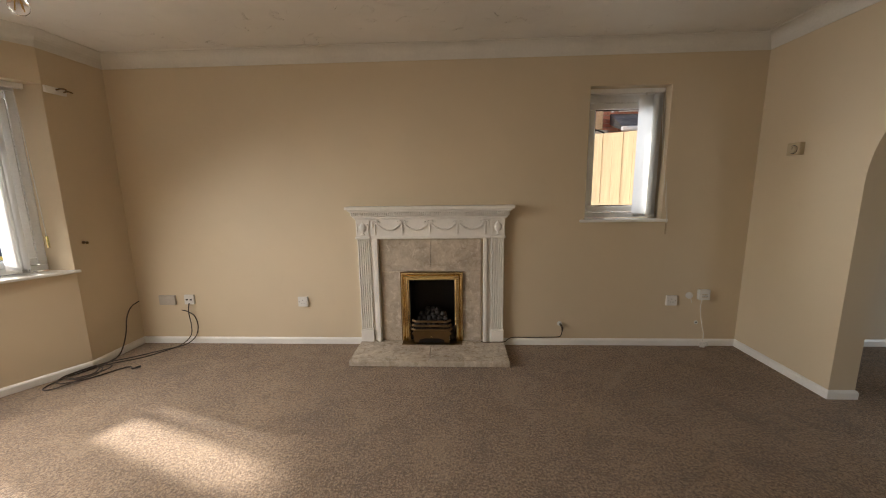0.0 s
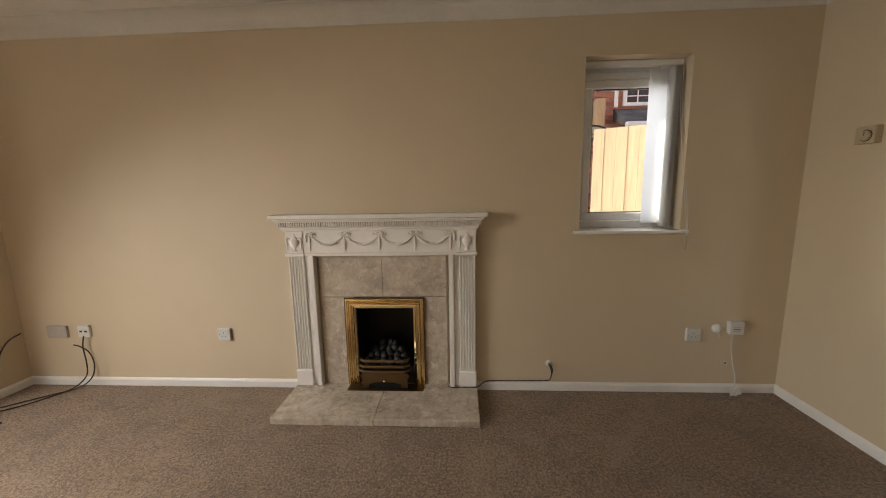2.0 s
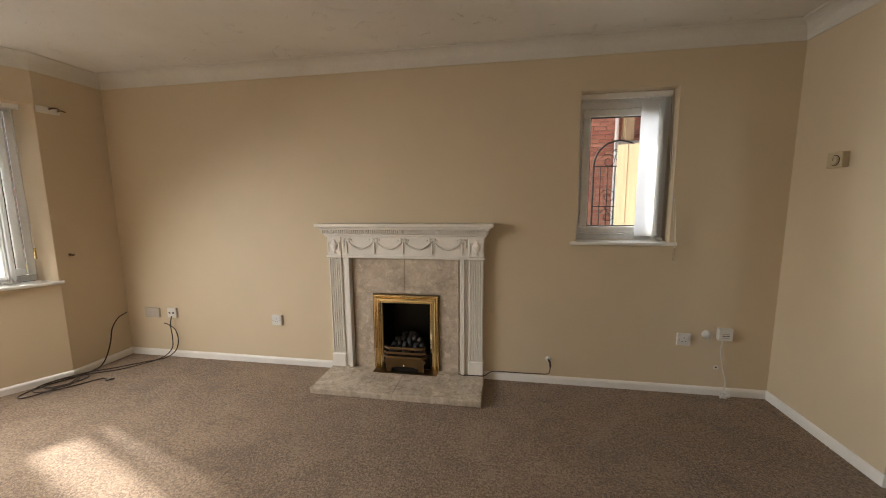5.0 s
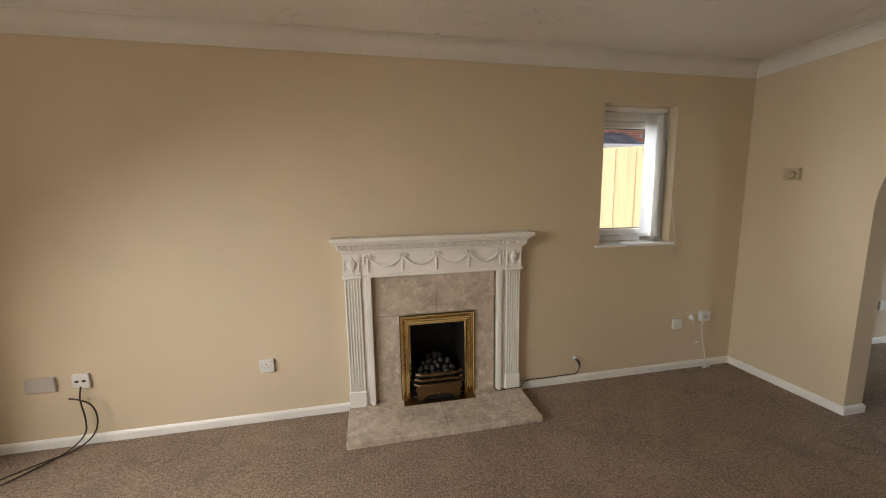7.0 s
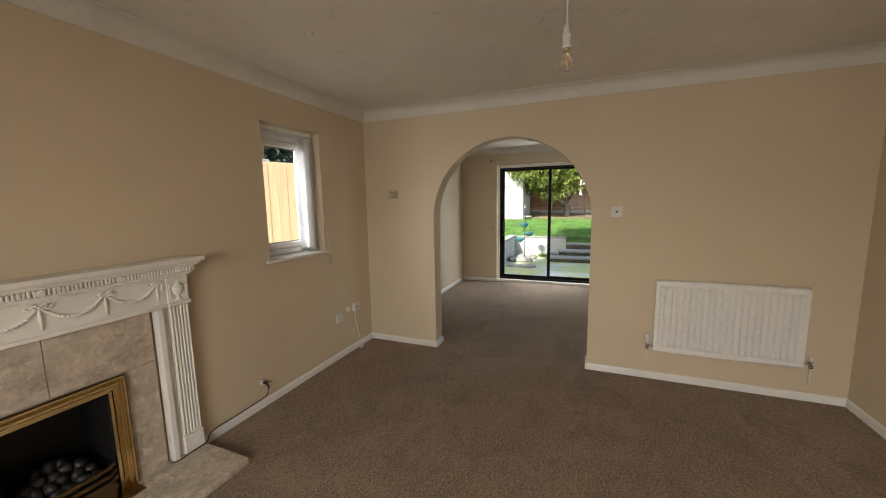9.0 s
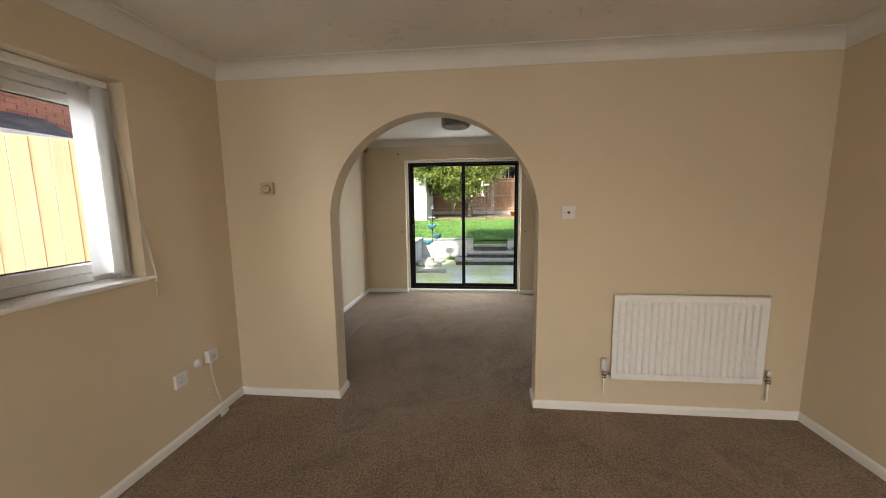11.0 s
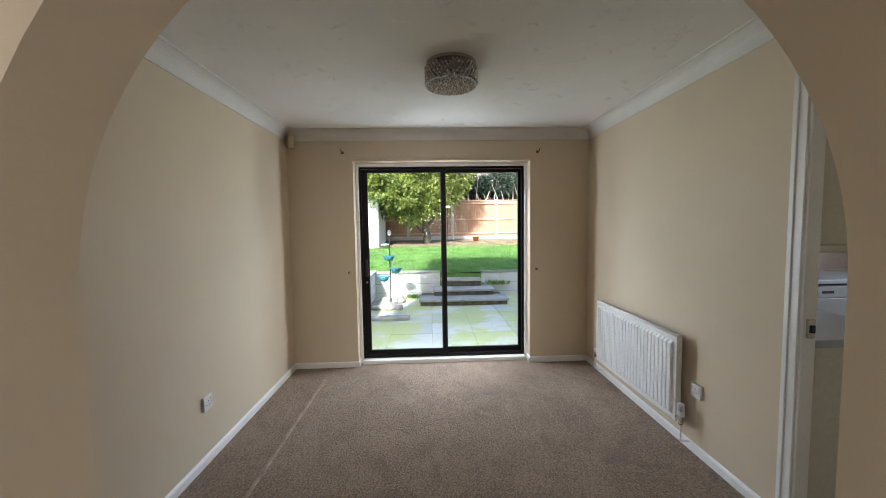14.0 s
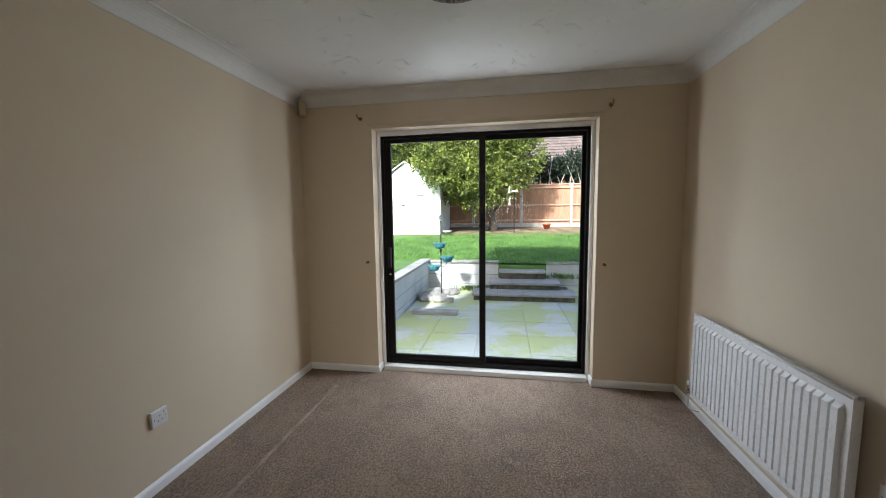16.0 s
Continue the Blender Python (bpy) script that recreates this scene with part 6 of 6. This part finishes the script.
def pot(x, y, z, r, mat, label):
    p = thing("flower_pot", (x, y, z), label, "flower pot", "garden pots")
    bm = bmesh.new()
    lathe(bm, [(r * 0.6, 0), (r * 0.9, r * 1.1), (r, r * 1.1), (r, r * 1.4), (r * 0.88, r * 1.4), (r * 0.8, r * 1.1), (0, r * 1.1)], (x, y, z), (0, 0, 1), 16)
    part("pot", bm, mat, p, "", True)


pot(16.3, -0.17, slope(16.3) - 0.02, 0.15, TERRA, "red terracotta flower pot by the fence")
pot(14.35, 3.22, slope(14.35) - 0.05, 0.15, CONC, "grey stone flower pot beside the shed")

# growth behind the fence
DARK_GREEN = foliage_mat("dark_hedge", (0.018, 0.035, 0.022), (0.055, 0.085, 0.045))
hd = thing("ivy_hedge", (18.3, -1.2, 0.8), "dark overgrown hedge behind the fence", "hedge")
b, t = spray_cloud([(18.4, -1.6, 3.35), (18.5, -0.4, 3.25), (18.6, -3.0, 3.4), (18.7, -1.2, 2.65), (18.7, -3.4, 2.65)], [(0.5, 0.9, 0.45), (0.4, 0.7, 0.4), (0.5, 0.9, 0.5), (0.3, 1.7, 0.45), (0.3, 1.4, 0.45)], 3400, rng, 0.12, 6, 0.35, 0.3)
leaf_part("leaves", b, t, 0.03, DARK_GREEN, hd)
TWIG = plain("pale_twigs", (0.34, 0.30, 0.25), 0.9)
rnd = random.Random(21)
for k in range(16):
    bm = bmesh.new()
    y = 0.3 - 0.22 * k + rnd.uniform(-0.08, 0.08)
    x = 18.2 + rnd.uniform(-0.2, 0.2)
    l1 = rnd.uniform(-0.5, 0.5)
    tube(bm, curve_pts([(x, y, 0.8), (x, y + 0.1 * l1, 2.4), (x, y + l1 * 0.4, 2.9), (x, y + l1, 3.6)], 5), [0.035 - 0.0018 * i for i in range(16)], 6)
    part("stem", bm, TWIG, hd, "bare pale stem", True)
th_ = thing("hedge", (19.5, 5.5, 0.8), "green hedge trees behind the shed", "hedge")
b, t = spray_cloud([(19.0, 6.5, 3.8), (19.5, 3.8, 4.0), (19.2, 9.0, 3.6)], [(1.0, 1.8, 1.8), (1.0, 1.8, 1.5), (1.0, 1.6, 1.6)], 2600, rng, 0.2, 6)
leaf_part("leaves", b, t, 0.045, foliage_mat("hedge_green", (0.03, 0.075, 0.02), (0.09, 0.16, 0.04)), th_)
bm = bmesh.new()
tube(bm, [(19.5, 5.5, 0.7), (19.5, 5.5, 3.5)], 0.12, 8)
part("trunk", bm, BARK, th_)


# ---- neighbouring houses ----
# assumed upper storey and roof over the rooms, unseen, added to shade the patio
bm = bmesh.new()
box(bm, -3.05, EXO, -3.2, NY + 0.28, CZ + 0.26, 4.9)
extrude_poly(bm, [(-3.4, -3.5, 4.9), (1.4, -3.5, 6.6), (6.2, -3.5, 4.9)], (0, 7.2, 0))
tagged(link_mesh("wall_upper_storey", bm, BRICK), "assumed, unseen brick storey and roof added to shade the patio", "", "", "structure")

# unseen block added over the bay to shorten the sun patch on the carpet
bm = bmesh.new()
extrude_poly(bm, [(-3.06, -1.2, 2.46), (-3.06, -1.2, 3.05), (-4.05, -1.2, 2.54), (-4.05, -1.2, 2.46)], (0, 4.8, 0))
tagged(link_mesh("wall_bay_canopy", bm, BRONZE), "dark unseen lean-to block added over the bay to cut its sunlight", "", "", "structure")

TILES = plain("roof_tiles", (0.15, 0.115, 0.10), 0.85, vary=0.25, coarse=4, fine=30, random_obj=0.2)
GREY_TILES = plain("grey_roof_tiles", (0.12, 0.115, 0.11), 0.85, vary=0.3, coarse=4, fine=30)


def tiled_slope(parent, a, along, up, nu, nv, mat, name="roof_tiles"):
    """Overlapping tiles from the eaves corner a: along the eaves, up the slope."""
    a, along, up = Vector(a), Vector(along), Vector(up)
    nrm = along.cross(up).normalized()
    if nrm.z < 0:
        nrm = -nrm
    vs, fs = [], []
    du, dv = along / nu, up / nv
    for j in range(nv):
        for i in range(nu):
            o = a + du * (i + 0.5 * (j % 2)) + dv * j
            q = [o, o + du * 0.96, o + du * 0.96 + dv * 1.12, o + dv * 1.12]
            h = [0.045, 0.045, 0.005, 0.005]
            top = [p + nrm * x for p, x in zip(q, h)]
            s = len(vs)
            vs += [tuple(p) for p in top] + [tuple(q[0]), tuple(q[1])]
            fs += [(s, s + 1, s + 2, s + 3), (s + 4, s + 5, s + 1, s)]
    me = bpy.data.meshes.new(name)
    me.from_pydata(vs, [], fs)
    me.materials.append(mat)
    ob = new(name, me)
    ob.parent = parent
    ob.matrix_parent_inverse = parent.matrix_basis.inverted()
    ob["kind"] = "stuff"
    return ob


def lit_window(parent, bm_mat, x0, x1, y, z0, z1, ny, lattice=0):
    f = 0.06
    bm = bmesh.new()
    ya, yb = sorted((y, y + ny * 0.05))
    for q in ((x0, x1, z0, z0 + f), (x0, x1, z1 - f, z1), (x0, x0 + f, z0 + f, z1 - f), (x1 - f, x1, z0 + f, z1 - f)):
        box(bm, q[0], q[1], ya, yb, q[2], q[3], 0.004)
    for k in range(1, lattice):
        xx = x0 + (x1 - x0) * k / lattice
        box(bm, xx - 0.008, xx + 0.008, ya + 0.012, yb - 0.012, z0 + f, z1 - f)
    for k in range(1, lattice + 2):
        if lattice:
            zz = z0 + (z1 - z0) * k / (lattice + 2)
            box(bm, x0 + f, x1 - f, ya + 0.014, yb - 0.014, zz - 0.008, zz + 0.008)
    w = part("window", bm, UPVC, parent)
    bm = bmesh.new()
    box(bm, x0 + f, x1 - f, (ya + yb) / 2 - 0.003, (ya + yb) / 2 + 0.003, z0 + f, z1 - f)
    part("pane", bm, plain("dark_pane", (0.05, 0.06, 0.07), 0.08), w)


# brick house next door, beyond the side fence
HY = 7.6
nh = thing("brick_house", (1.0, HY + 2, GZ), "red brick neighbouring house with white downpipes", "house")
part("mortar_wall", B(0.6, 5.25, HY + 0.012, HY + 5, GZ - 0.1, 6.0), MORTAR, nh, "mortar behind the bricks")
bm = bmesh.new()
extrude_poly(bm, [(0.4, HY - 0.3, 6.0), (0.4, HY + 2.6, 8.2), (0.4, HY + 5.4, 6.0)], (5.1, 0, 0))
part("roof", bm, TILES, nh)
bm = bmesh.new()
tube(bm, [(2.62, HY - 0.06, GZ), (2.62, HY - 0.06, 6.0)], 0.034, 8)
part("downpipe", bm, UPVC, nh, "white plastic downpipe")
bm = bmesh.new()
tube(bm, [(3.10, HY - 0.06, 2.74), (3.10, HY - 0.06, 6.0)], 0.034, 8)
part("downpipe", bm, UPVC, nh, "white plastic downpipe")
part("flue_box", B(2.72, 2.87, HY - 0.22, HY + 0.01, 2.40, 2.86, 0.01), timber("pale_timber", (0.62, 0.45, 0.26), (3, 3, 0.4)), nh, "pale timber boxed flue")
part("flue_base", B(2.60, 2.98, HY - 0.22, HY + 0.01, 2.22, 2.395, 0.01), CONC, nh)
lit_window(nh, None, 3.22, 4.20, HY - 0.03, 2.75, 3.75, -1, 4)
bm = bmesh.new()
extrude_poly(bm, [(3.08, HY, 2.72), (3.08, HY - 0.55, 2.42), (3.08, HY - 0.55, 2.34), (3.08, HY, 2.52)], (1.7, 0, 0))
part("canopy", bm, GREY_TILES, nh, "grey lean-to canopy")
part("gutter", B(3.06, 4.80, HY - 0.63, HY - 0.55, 2.32, 2.40, 0.015), UPVC, nh)

# new pale side fence
NEWWOOD = timber("new_pine_boards", (0.74, 0.60, 0.40), (3.0, 3.0, 0.25), dark=0.74, rough=0.7, random_obj=0.25)
NFY, NFT = 6.0, 2.14
bm = B(-0.068, 0.068, -0.009, 0.009, 0.0, NFT - GZ - 0.02, 0.002)
bme2 = bpy.data.meshes.new("pine_board")
bmesh.ops.recalc_face_normals(bm, faces=bm.faces)
bm.to_mesh(bme2)
bm.free()
bme2.materials.append(NEWWOOD)
SFM = Matrix.Translation((2.21, NFY, 0)) @ Matrix.Rotation(radians(-26), 4, 'Z')
for k in range(3):
    x = 1.82 * k
    f = thing("side_fence", SFM @ Vector((x + 0.9, 0, GZ)), "new pale pine closeboard fence panel", "fence", "side fence panels")
    part("post", B(x - 0.002, x + 0.05, 0.02, 0.09, GZ - 0.1, NFT - 0.02, 0.005, SFM), NEWWOOD, f)
    for z in (GZ + 0.25, 0.95, NFT - 0.25):
        part("rail", B(x + 0.05, x + 1.80, 0.012, 0.05, z, z + 0.07, 0.004, SFM), NEWWOOD, f)
    for i in range(13):
        shared_piece("board", bme2, f, SFM @ Matrix.Translation((x + 0.068 + i * 0.1395, 0.003 * (i % 2), GZ + 0.01)))

# wrought iron gate
gt = thing("iron_gate", (2.35, 6.7, GZ), "black wrought iron arched side gate with scrolls", "gate")
gx0, gx1, gy, gs = 2.06, 2.82, 6.70, 1.92
gc, gr = (gx0 + gx1) / 2, (gx1 - gx0) / 2
bm = bmesh.new()
tube(bm, [(gx0, gy, GZ + 0.05), (gx0, gy, gs)] + [(gc - gr * math.cos(a), gy, gs + gr * math.sin(a)) for a in (math.pi * i / 14 for i in range(1, 14))] + [(gx1, gy, gs), (gx1, gy, GZ + 0.05)], 0.014, 6)
part("gate_frame", bm, BLACK_METAL, gt)
for i in range(1, 7):
    xx = gx0 + (gx1 - gx0) * i / 7
    bm = bmesh.new()
    tube(bm, [(xx, gy, GZ + 0.08), (xx, gy, 1.90)], 0.008, 5)
    part("bar", bm, BLACK_METAL, gt)
for z in (GZ + 0.15, 0.72, 1.26, 1.90):
    bm = bmesh.new()
    tube(bm, [(gx0, gy, z), (gx1, gy, z)], 0.009, 5)
    part("crossbar", bm, BLACK_METAL, gt)
for cx_, cz_ in ((gc - 0.16, 1.98), (gc, 2.06), (gc + 0.16, 1.98), (gc - 0.14, 1.10), (gc + 0.14, 1.10), (gc - 0.14, 1.42), (gc + 0.14, 1.42)):
    bm = bmesh.new()
    tube(bm, [(cx_ + (0.02 + 0.010 * i * 0.7) * math.cos(i * 0.6), gy, cz_ + (0.02 + 0.010 * i * 0.7) * math.sin(i * 0.6)) for i in range(16)], 0.006, 5)
    part("scroll", bm, BLACK_METAL, gt)
for q in (-1, 1):
    bm = bmesh.new()
    tube(bm, curve_pts([(gc - q * 0.2, gy, 0.74), (gc - q * 0.05, gy, 0.98), (gc + q * 0.12, gy, 1.15), (gc + q * 0.2, gy, 1.26)], 5), 0.007, 5)
    part("brace", bm, BLACK_METAL, gt)

# tree beyond the side fence
ot = thing("oak_tree", (10.6, 12.9, GZ), "dark leafy tree beyond the side fence", "tree")
bm = bmesh.new()
tube(bm, [(10.6, 12.9, GZ), (10.6, 12.9, 2.5), (10.5, 12.9, 4.0)], [0.25, 0.2, 0.1], 9)
part("trunk", bm, BARK, ot)
b, t = spray_cloud([(10.6, 13.0, 3.4), (10.3, 12.7, 4.3), (9.9, 13.5, 3.0), (12.6, 12.2, 2.5)], [(0.9, 0.9, 0.8), (0.8, 0.8, 0.7), (0.8, 0.8, 0.6), (1.3, 1.0, 0.5)], 1100, rng, 0.22, 5, shell=0.3)
leaf_part("crown", b, t, 0.06, DARK_GREEN, ot)

# house roof far behind the garden
rh = thing("neighbour_house", (27, -3, 0.5), "brick house with a brown tiled roof behind the garden", "house")
part("wall", B(26.0, 32.0, -14, 1.6, 0.0, 4.35), BRICK, rh)
part("fascia", B(25.55, 25.62, -14.2, 1.9, 4.28, 4.46), UPVC, rh, "white fascia board")
part("roof_body", extrude_poly(bmesh.new(), [(25.5, -14.3, 4.42), (29, -14.3, 7.3), (32.5, -14.3, 4.42)], (0, 16.2, 0)), TILES, rh)
tiled_slope(rh, (25.5, -14.3, 4.44), (0, 16.2, 0), (3.5, 0, 2.88), 50, 13, TILES)

# bungalow across the drive
BGM = Matrix.Translation((-24.1, 15.2, 0.45)) @ Matrix.Rotation(radians(-32), 4, 'Z')


def Bm(*a, bevel=0.0):
    return B(*a, bevel=bevel, m=BGM)


bg = thing("bungalow", (-24.1, 15.2, 0.45), "brick bungalow with grey tiled roof and white garage door", "house")
part("wall", Bm(-0.5, 6, -8, 5, -0.7, 2.35), BRICK, bg)
part("fascia", Bm(-0.5, 6.42, -8.2, 5.2, 2.26, 2.42), BRONZE, bg, "dark fascia and gutter")
bm = bmesh.new()
extrude_poly(bm, [BGM @ Vector(p) for p in ((6.4, -8.3, 2.42), (2.2, -8.3, 5.2), (-2, -8.3, 2.42))], BGM.to_3x3() @ Vector((0, 13.6, 0)))
part("roof_body", bm, GREY_TILES, bg)
tiled_slope(bg, BGM @ Vector((6.42, -8.3, 2.44)), BGM.to_3x3() @ Vector((0, 13.6, 0)), BGM.to_3x3() @ Vector((-4.2, 0, 2.78)), 64, 22, GREY_TILES)
gd = part("garage_door", Bm(6.0, 6.03, -2.6, -0.2, 0.02, 2.1, bevel=0.005), WHITE_GLOSS, bg, "white up-and-over garage door")
for k in range(5):
    part("door_panel", Bm(6.03, 6.045, -2.5, -0.3, 0.1 + 0.4 * k, 0.46 + 0.4 * k, bevel=0.006), WHITE_GLOSS, gd)
part("timber_gate", Bm(6.0, 6.05, 0.9, 1.9, 0.0, 1.8, bevel=0.005), FENCE, bg)
part("pier", Bm(6.0, 6.35, -0.15, 0.45, 0, 2.3, bevel=0.005), BRICK, bg)

# parked car
CAR_M = Matrix.Translation((-8.35, 4.15, GZ)) @ Matrix.Rotation(radians(192.5), 4, 'Z')
CARPAINT = plain("dark_blue_car_paint", (0.030, 0.050, 0.095), 0.15, 0.4, vary=0.05)
CARGLASS = plain("car_glass", (0.02, 0.025, 0.03), 0.05)
car = thing("parked_car", (-8.35, 4.15, GZ), "dark blue hatchback parked on the drive", "car")
CW = 0.88
prof_low = [(-2.05, 0.35), (-2.12, 0.50), (-2.10, 0.72), (-2.02, 0.92), (1.2, 0.96), (1.95, 0.82), (2.12, 0.60), (2.10, 0.32)]
bm = bmesh.new()
vs = []
for yq, ins in ((-CW, 0.05), (-CW * 0.94, 0.0), (CW * 0.94, 0.0), (CW, 0.05)):
    vs.append([bm.verts.new(CAR_M @ Vector((x * (1 - ins * 0.5), yq, 0.32 + (z - 0.32) * (1 - ins)))) for x, z in prof_low])
for a, b in zip(vs, vs[1:]):
    for k in range(len(prof_low)):
        bm.faces.new((a[k], a[(k + 1) % 8], b[(k + 1) % 8], b[k]))
bm.faces.new(vs[0])
bm.faces.new(vs[-1][::-1])
part("body", bm, CARPAINT, car, "", True)
bm = bmesh.new()
cab = [(-2.00, 0.92, 0.82), (-1.62, 1.40, 0.62), (-0.2, 1.47, 0.62), (0.45, 1.40, 0.60), (1.20, 0.95, 0.80)]
L = [bm.verts.new(CAR_M @ Vector((x, -w, z))) for x, z, w in cab]
R = [bm.verts.new(CAR_M @ Vector((x, w, z))) for x, z, w in cab]
for k in range(4):
    bm.faces.new((L[k], L[k + 1], R[k + 1], R[k]))
bm.faces.new(L)
bm.faces.new(R[::-1])
bm.faces.new((L[0], R[0], R[4], L[4]))
part("cabin", bm, CARPAINT, car)
bm = bmesh.new()
for q in ([(-1.985, -0.66, 0.975), (-1.985, 0.66, 0.975), (-1.675, 0.52, 1.365), (-1.675, -0.52, 1.365)],):
    extrude_poly(bm, [CAR_M @ Vector(p) for p in q], CAR_M.to_3x3() @ Vector((-0.025, 0, 0.012)))
part("rear_window", bm, CARGLASS, car, "dark rear window")
bm = bmesh.new()
box(bm, -1.86, -1.58, -0.56, 0.56, 1.42, 1.45, 0.01, CAR_M)
part("spoiler", bm, CARPAINT, car)
LENS = plain("red_lens", (0.42, 0.012, 0.012), 0.15)
for q in (-1, 1):
    bm = bmesh.new()
    ys = sorted((q * 0.48, q * 0.85))
    box(bm, -2.135, -1.95, ys[0], ys[1], 0.74, 0.91, 0.03, CAR_M, 2)
    part("tail_light", bm, LENS, car, "red tail light")
part("number_plate", B(-2.145, -2.125, -0.26, 0.26, 0.52, 0.63, 0.004, CAR_M), plain("yellow_plate", (0.62, 0.45, 0.06), 0.5), car, "yellow rear number plate")
bm = bmesh.new()
lathe(bm, [(0.05, 0), (0.05, 0.012), (0.042, 0.016), (0, 0.016)], CAR_M @ Vector((-2.095, 0, 0.80)), CAR_M.to_3x3() @ Vector((-1, 0, 0.1)), 18)
part("badge", bm, CHROME, car, "round chrome badge")
part("bumper", B(-2.20, -2.02, -0.80, 0.80, 0.30, 0.50, 0.05, CAR_M, 2), CARPAINT, car)
for x in (-1.25, 1.30):
    for q in (-1, 1):
        bm = bmesh.new()
        lathe(bm, [(0.20, -0.09), (0.31, -0.08), (0.315, 0.0), (0.31, 0.08), (0.20, 0.09)], CAR_M @ Vector((x, q * 0.78, 0.315)), CAR_M.to_3x3() @ Vector((0, 1, 0)), 24)
        wl = part("wheel", bm, DARK_PLASTIC, car)
        bm = bmesh.new()
        lathe(bm, [(0.20, -0.07), (0.06, -0.05), (0.06, 0.05), (0.20, 0.07)], CAR_M @ Vector((x, q * 0.79, 0.315)), CAR_M.to_3x3() @ Vector((0, 1, 0)), 12)
        part("rim", bm, CHROME, wl)

# ---- pieces of walls and pavements ----
slab_parent = thing("pavement_patio", (7.4, 0.5, GZ), "weathered concrete slab patio tinged with green algae", "", "", "structure")
part("bedding", B(5.86, 10.0, -4.0, 2.92, GZ - 0.06, GZ - 0.008), MORTAR, slab_parent, "weathered mortar joints")
xs = [5.87, 6.54, 7.15, 7.76, 8.37, 8.98, 9.59, 9.94]
for i, (xa, xb) in enumerate(zip(xs, xs[1:])):
    for j in range(11):
        ya = 2.28 - 0.61 * j
        yb = ya + 0.61
        if yb > 2.9:
            yb = 2.905
        bm = bmesh.new()
        dz = rnd.uniform(-0.003, 0.002)
        box(bm, xa + 0.003, xb - 0.003, ya + 0.003, yb - 0.003, GZ - 0.045, GZ + dz, 0.003)
        part("paving_slab", bm, SLAB, slab_parent)

# bricks of the neighbouring wall
def brick_mesh(name, l):
    bm = B(-l / 2, l / 2, -0.05, 0.0, 0.0, 0.065, 0.003)
    me = bpy.data.meshes.new(name)
    bmesh.ops.recalc_face_normals(bm, faces=bm.faces)
    bm.to_mesh(me)
    bm.free()
    me.materials.append(BRICK)
    return me


full = brick_mesh("brick", 0.215)
rest = bmesh.new()
count = 0
for row in range(82):
    z = GZ + row * 0.075
    off = 0.1125 * (row % 2)
    for col in range(50):
        x = -5.98 + off + 0.225 * col + 0.11
        if x > 5.2 or x < 0.7:
            continue
        if 1.9 < x < 4.0 and 1.75 < z < 3.3 and count < 300:
            shared_piece("brick", full, nh, Matrix.Translation((x, HY + 0.045 + rnd.uniform(-0.002, 0.002), z)))
            count += 1
        else:
            box(rest, x - 0.1075, x + 0.1075, HY, HY + 0.045, z, z + 0.065)
me = bpy.data.meshes.new("bricks")
rest.to_mesh(me)
rest.free()
me.materials.append(BRICK)
rb = new("bricks", me)
rb.parent = nh
rb.matrix_parent_inverse = nh.matrix_basis.inverted()
rb["kind"] = "stuff"
